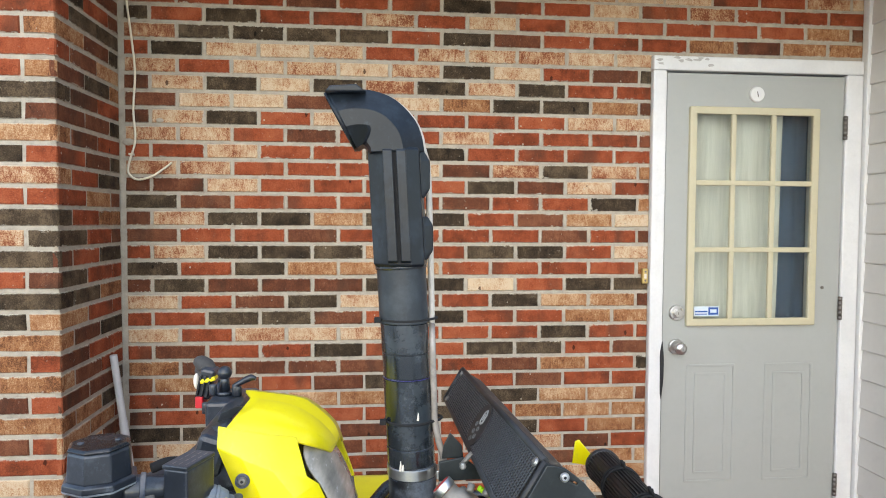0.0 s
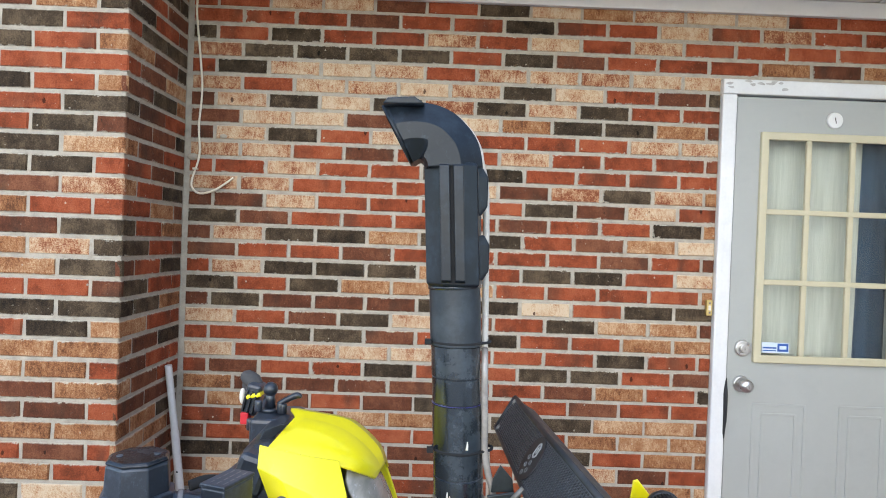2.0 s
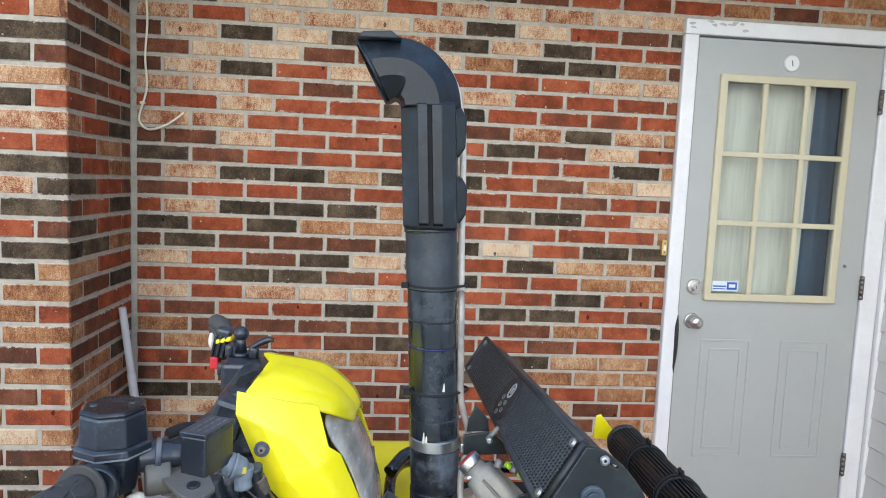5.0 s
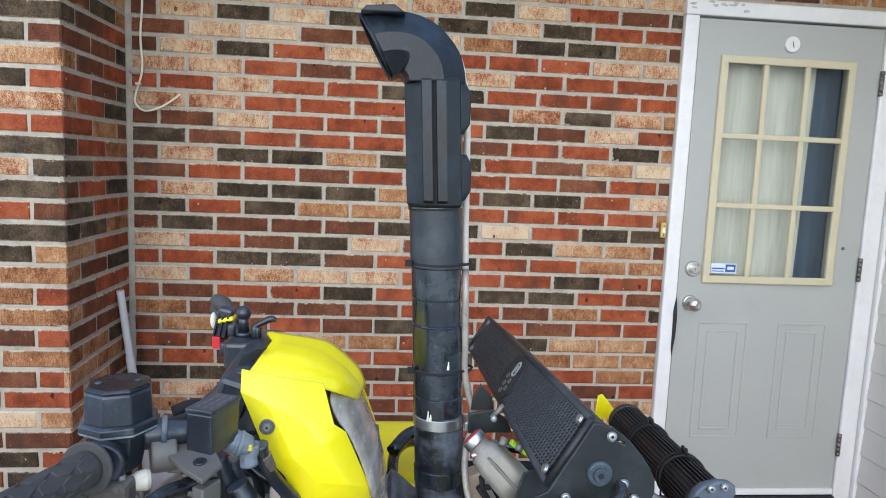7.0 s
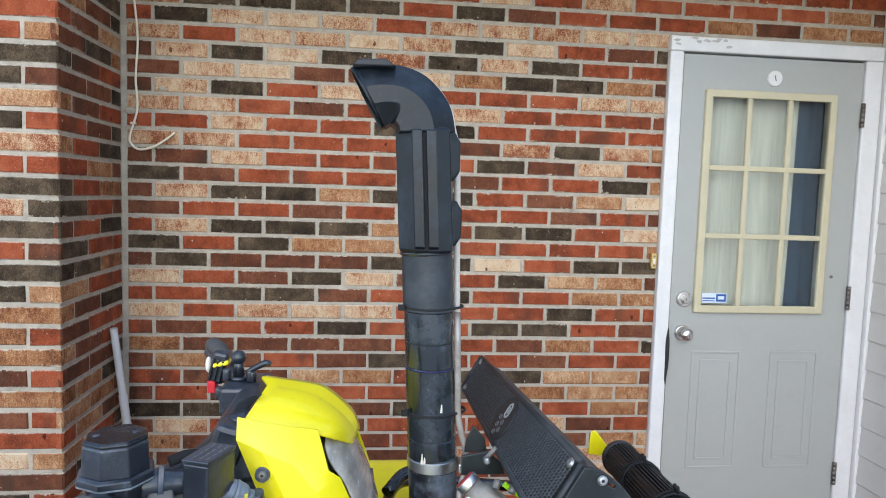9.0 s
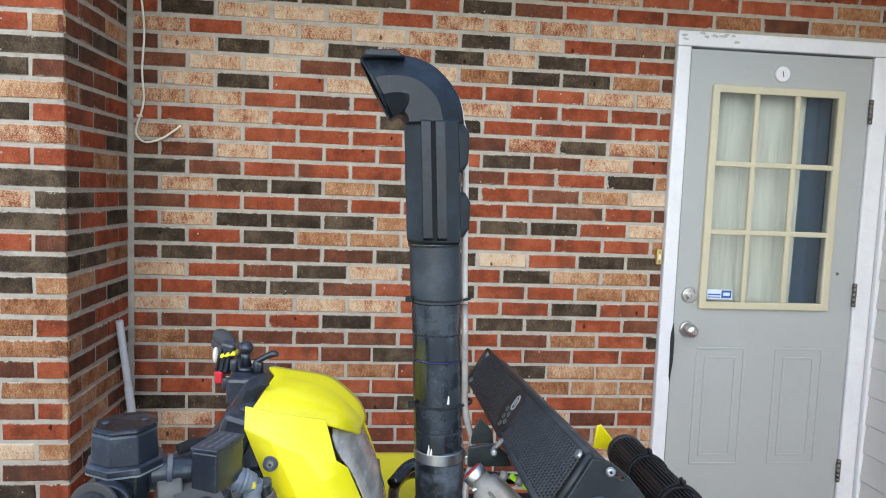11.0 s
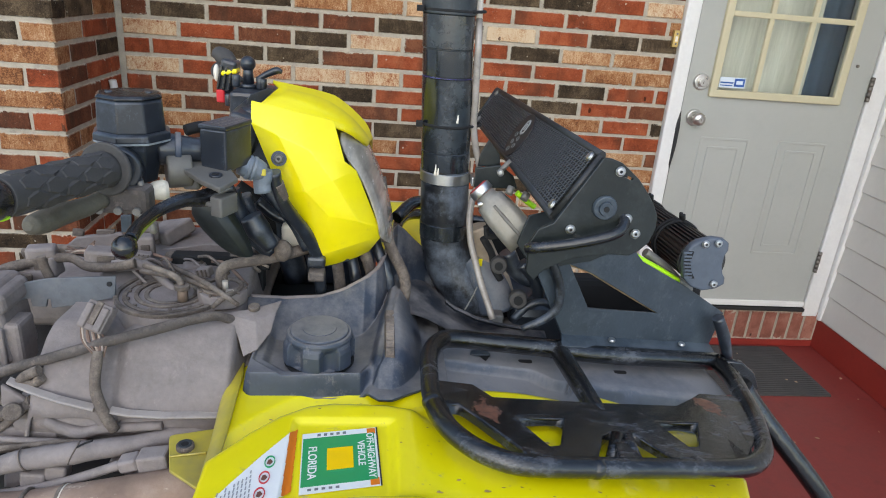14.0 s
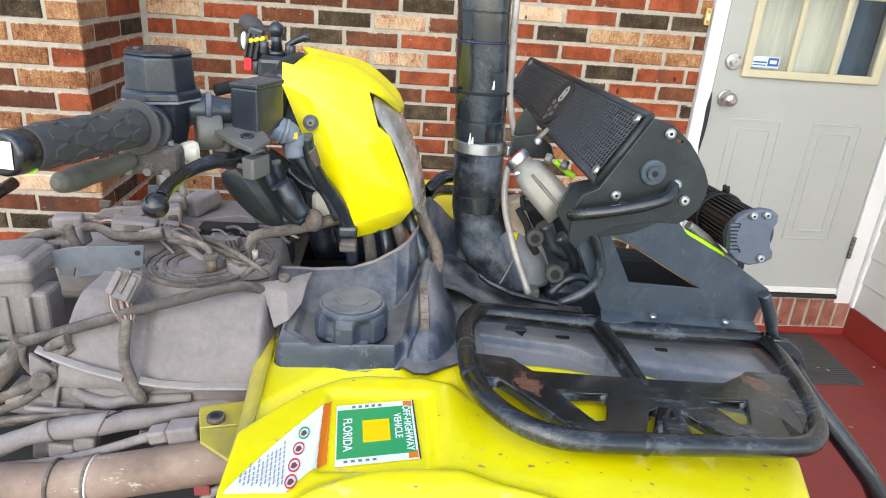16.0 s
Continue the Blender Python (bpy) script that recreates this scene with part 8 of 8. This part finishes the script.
# security sticker on the lowest pane: plain shapes
blue = plain("sticker_blue", srgb(40, 84, 156), 0.4)
pale = plain("sticker_pale", srgb(206, 216, 226), 0.4)
stk = tagged(obj("sticker", box(1.150, 1.262, YD + 0.0085, YD + 0.0098, 1.190, 1.232, 0.0), pale), "pale and blue security sticker on the door glass", "sticker")
part("blue_patch", box(1.214, 1.258, YD + 0.0076, YD + 0.0084, 1.196, 1.228), blue, stk)
part("mark", box(1.222, 1.250, YD + 0.0068, YD + 0.0075, 1.205, 1.219), pale, stk)
part("blue_line", box(1.154, 1.210, YD + 0.0076, YD + 0.0084, 1.207, 1.213), blue, stk)
part("blue_line", box(1.154, 1.208, YD + 0.0076, YD + 0.0084, 1.197, 1.201), blue, stk)

# ---- bricks of the walls ----
BL, BH, GAP = 0.2086, 0.0668, 0.0112
brick_meshes = {}


def brick_mesh(length, depth, variant, mat):
    """A brick with worn edges; its face looks along -y, its centre is at the face."""
    key = (round(length, 3), round(depth, 3), variant, mat.name)
    if key not in brick_meshes:
        rnd = random.Random(str(key))
        h, c = BH - GAP, 0.0045
        v = []
        for y, g in ((depth, 0.0), (c, 0.0), (0.0, c)):
            for sx, sz in ((-1, -1), (1, -1), (1, 1), (-1, 1)):
                j = 0.0016 if y < depth else 0
                v.append((sx * (length / 2 - g) + rnd.uniform(-j, j), y + (rnd.uniform(-0.0008, 0.0008) if y < depth else 0), sz * (h / 2 - g) + rnd.uniform(-j, j)))
        f = [(8, 9, 10, 11)]
        for a in (0, 4):
            f += [(a + i, a + (i + 1) % 4, a + 4 + (i + 1) % 4, a + 4 + i) for i in range(4)]
        me = bpy.data.meshes.new("brick")
        me.from_pydata(v, [], f)
        me.materials.append(mat)
        brick_meshes[key] = me
    return brick_meshes[key]


rest = {}
rnd = random.Random(11)


def lay(owner, x0, x1, k, letter, m, loose=True, mats=brick_mats):
    """One brick of course k between x0 and x1 along the wall that m places."""
    length = x1 - x0 - GAP
    if length < 0.012:
        return
    z = 2.360 - BH * k - (BH - GAP) / 2
    place = m @ Matrix.Translation(((x0 + x1) / 2, rnd.uniform(-0.0015, 0.0012), z)) @ Matrix.Rotation(rnd.uniform(-0.006, 0.006), 4, "Y")
    if loose:
        ob = new("brick", brick_mesh(length, 0.02, rnd.randrange(5), mats[letter]))
        ob.parent, ob.matrix_basis = owner, place
    else:
        me = brick_mesh(length, 0.02, rnd.randrange(5), brick_mats[letter])
        rest.setdefault((owner.name, letter), []).append((me, place))


COURSES = """RRTTBRDTOTTTRRTT RRRBRRDRRTRTRRRR DRDRRTRTRTRRRROB TDDDDRDBRRROBOOR RDTTTRTTTTT TRTTTTDTRBD BTDTDTDTDRR BTTBBTODDOB
BTDRTRRRRTT TTRBRRTRRRR RRTRRDDRRRR TTRRRTBTDTO BBTRRRRDBTR DBRRRRBRRDO BTDDODDRBOT BRRBRRRRBRB RTDDDORDDRT DRDOOORRRRO BDBBBDDTRDD
TRBDTBRDOOB RRDDBRDRROO TRTTTRRRDRR RBRRDRRDDRB OBBBBRRBORD BOBRBDRRBRR RBBOORDDOOB BRBBRRDROOO DDBRBDRDROO BTRBBRRRTBR OBRBRRRBBOO""".split()
back = Matrix.Translation((0, YW, 0))
for k in range(-3, 36):
    r = k + 3
    tones = COURSES[r] if r < len(COURSES) else "".join(rnd.choice("RRBBODTR") for _ in range(16))
    tones += "".join(rnd.choice("RROTBD") for _ in range(8))
    edge = -1.087 if r % 2 == 0 else -0.983
    cuts = [XP + 0.012] + [edge + BL * n for n in range(20)]
    top = 2.360 - BH * k
    for n in range(len(cuts) - 1):
        a, b = cuts[n], cuts[n + 1]
        spans = [(a, b)]
        if top < 2.30 and top > 0.16:
            spans = [(a, min(b, 0.951)), (max(a, 1.874), b)]
        for s0, s1 in spans:
            s1 = min(s1, XS + 0.004)
            if s1 - s0 > 0.02:
                lay(wall_back, s0, s1, k, tones[n], back, loose=top > 1.02 and k >= -2)

FRONT = "OD DR RO RR RO RD DB DO DR BT RR BD TD OD RB DD DO OO OR BO BR OO BR OR".split()
FLANK = "DRB RDD OBD RBO BDO DBR BBD OBR RBD ORD ROB DRO DRB BRD DRR DDO ORR OBD BRR OBR BBD OOD OOB ROB".split()
front = Matrix.Translation((XP, YP, 0)) @ Matrix.Diagonal((1, 1, 1, 1))
flank = Matrix.Translation((XP, YP, 0)) @ Matrix.Rotation(radians(90), 4, "Z")
HALF = BL / 2 - 0.004
for k in range(-3, 36):
    f = FRONT[k] if 0 <= k < len(FRONT) else rnd.choice("ROBDT") + rnd.choice("ROBD")
    s = FLANK[k] if 0 <= k < len(FLANK) else f[1] + rnd.choice("ROBD") + rnd.choice("ROBD")
    long_front = k % 2 == 1
    a = BL if long_front else HALF
    cuts = [GAP / 2 - 0.0, -a]
    while cuts[-1] > -0.8:
        cuts.append(cuts[-1] - BL)
    tones = f[1] + f[0] + "".join(rnd.choice("ROBDRO") for _ in range(6))
    for n in range(len(cuts) - 1):
        lay(pillar, cuts[n + 1], cuts[n], k, tones[n], front, loose=n < 3, mats=brick_pier)
    a = HALF if long_front else BL
    cuts = [-GAP / 2, a, a + BL, min(a + 2 * BL, YW - YP - 0.004)]
    for n in range(3):
        lay(pillar, cuts[n], min(cuts[n + 1], YW - YP - 0.004), k, s[n], flank, mats=brick_pier)

for (x, z), r in (((-1.050, 1.981), 0.013), ((-1.169, 1.895), 0.020)):
    part("mortar_dab", ball((x, YW - 0.001, z), r, (1.2, 0.35, 0.7), 12), mortar, wall_back, "dab of grey mortar")
for (owner, letter), items in rest.items():
    vs, fs = [], []
    for me, m in items:
        o = len(vs)
        vs += [m @ v.co for v in me.vertices]
        fs += [tuple(i + o for i in p.vertices) for p in me.polygons]
    me = bpy.data.meshes.new("bricks")
    me.from_pydata(vs, [], fs)
    me.materials.append(brick_rest[letter])
    ob = new("bricks", me)
    ob.parent = bpy.data.objects[owner]
    tagged(ob, kind="stuff")

# rowlock sill under the door
sill_mat = brick_material("sill_brick", ((0.3, srgb(120, 72, 60)), (0.5, srgb(146, 94, 80)), (0.72, srgb(168, 120, 104))), 0.5, 0.3)
sill = thing("sill", "brick rowlock step under the door, red paint at its foot", "step", kind="structure")
part("bed", box(0.93, 1.90, YW - 0.012, YW + 0.05, 0.0, 0.186), mortar, sill)
for i in range(14):
    x = 0.935 + i * 0.0688
    part("brick", box(x, x + 0.058, YW - 0.020, YW + 0.03, 0.036, 0.189, 0.003, 1), sill_mat, sill)
part("foot", box(0.93, 1.90, YW - 0.0155, YW + 0.02, 0.0, 0.034, 0.002, 1), red_base, sill)
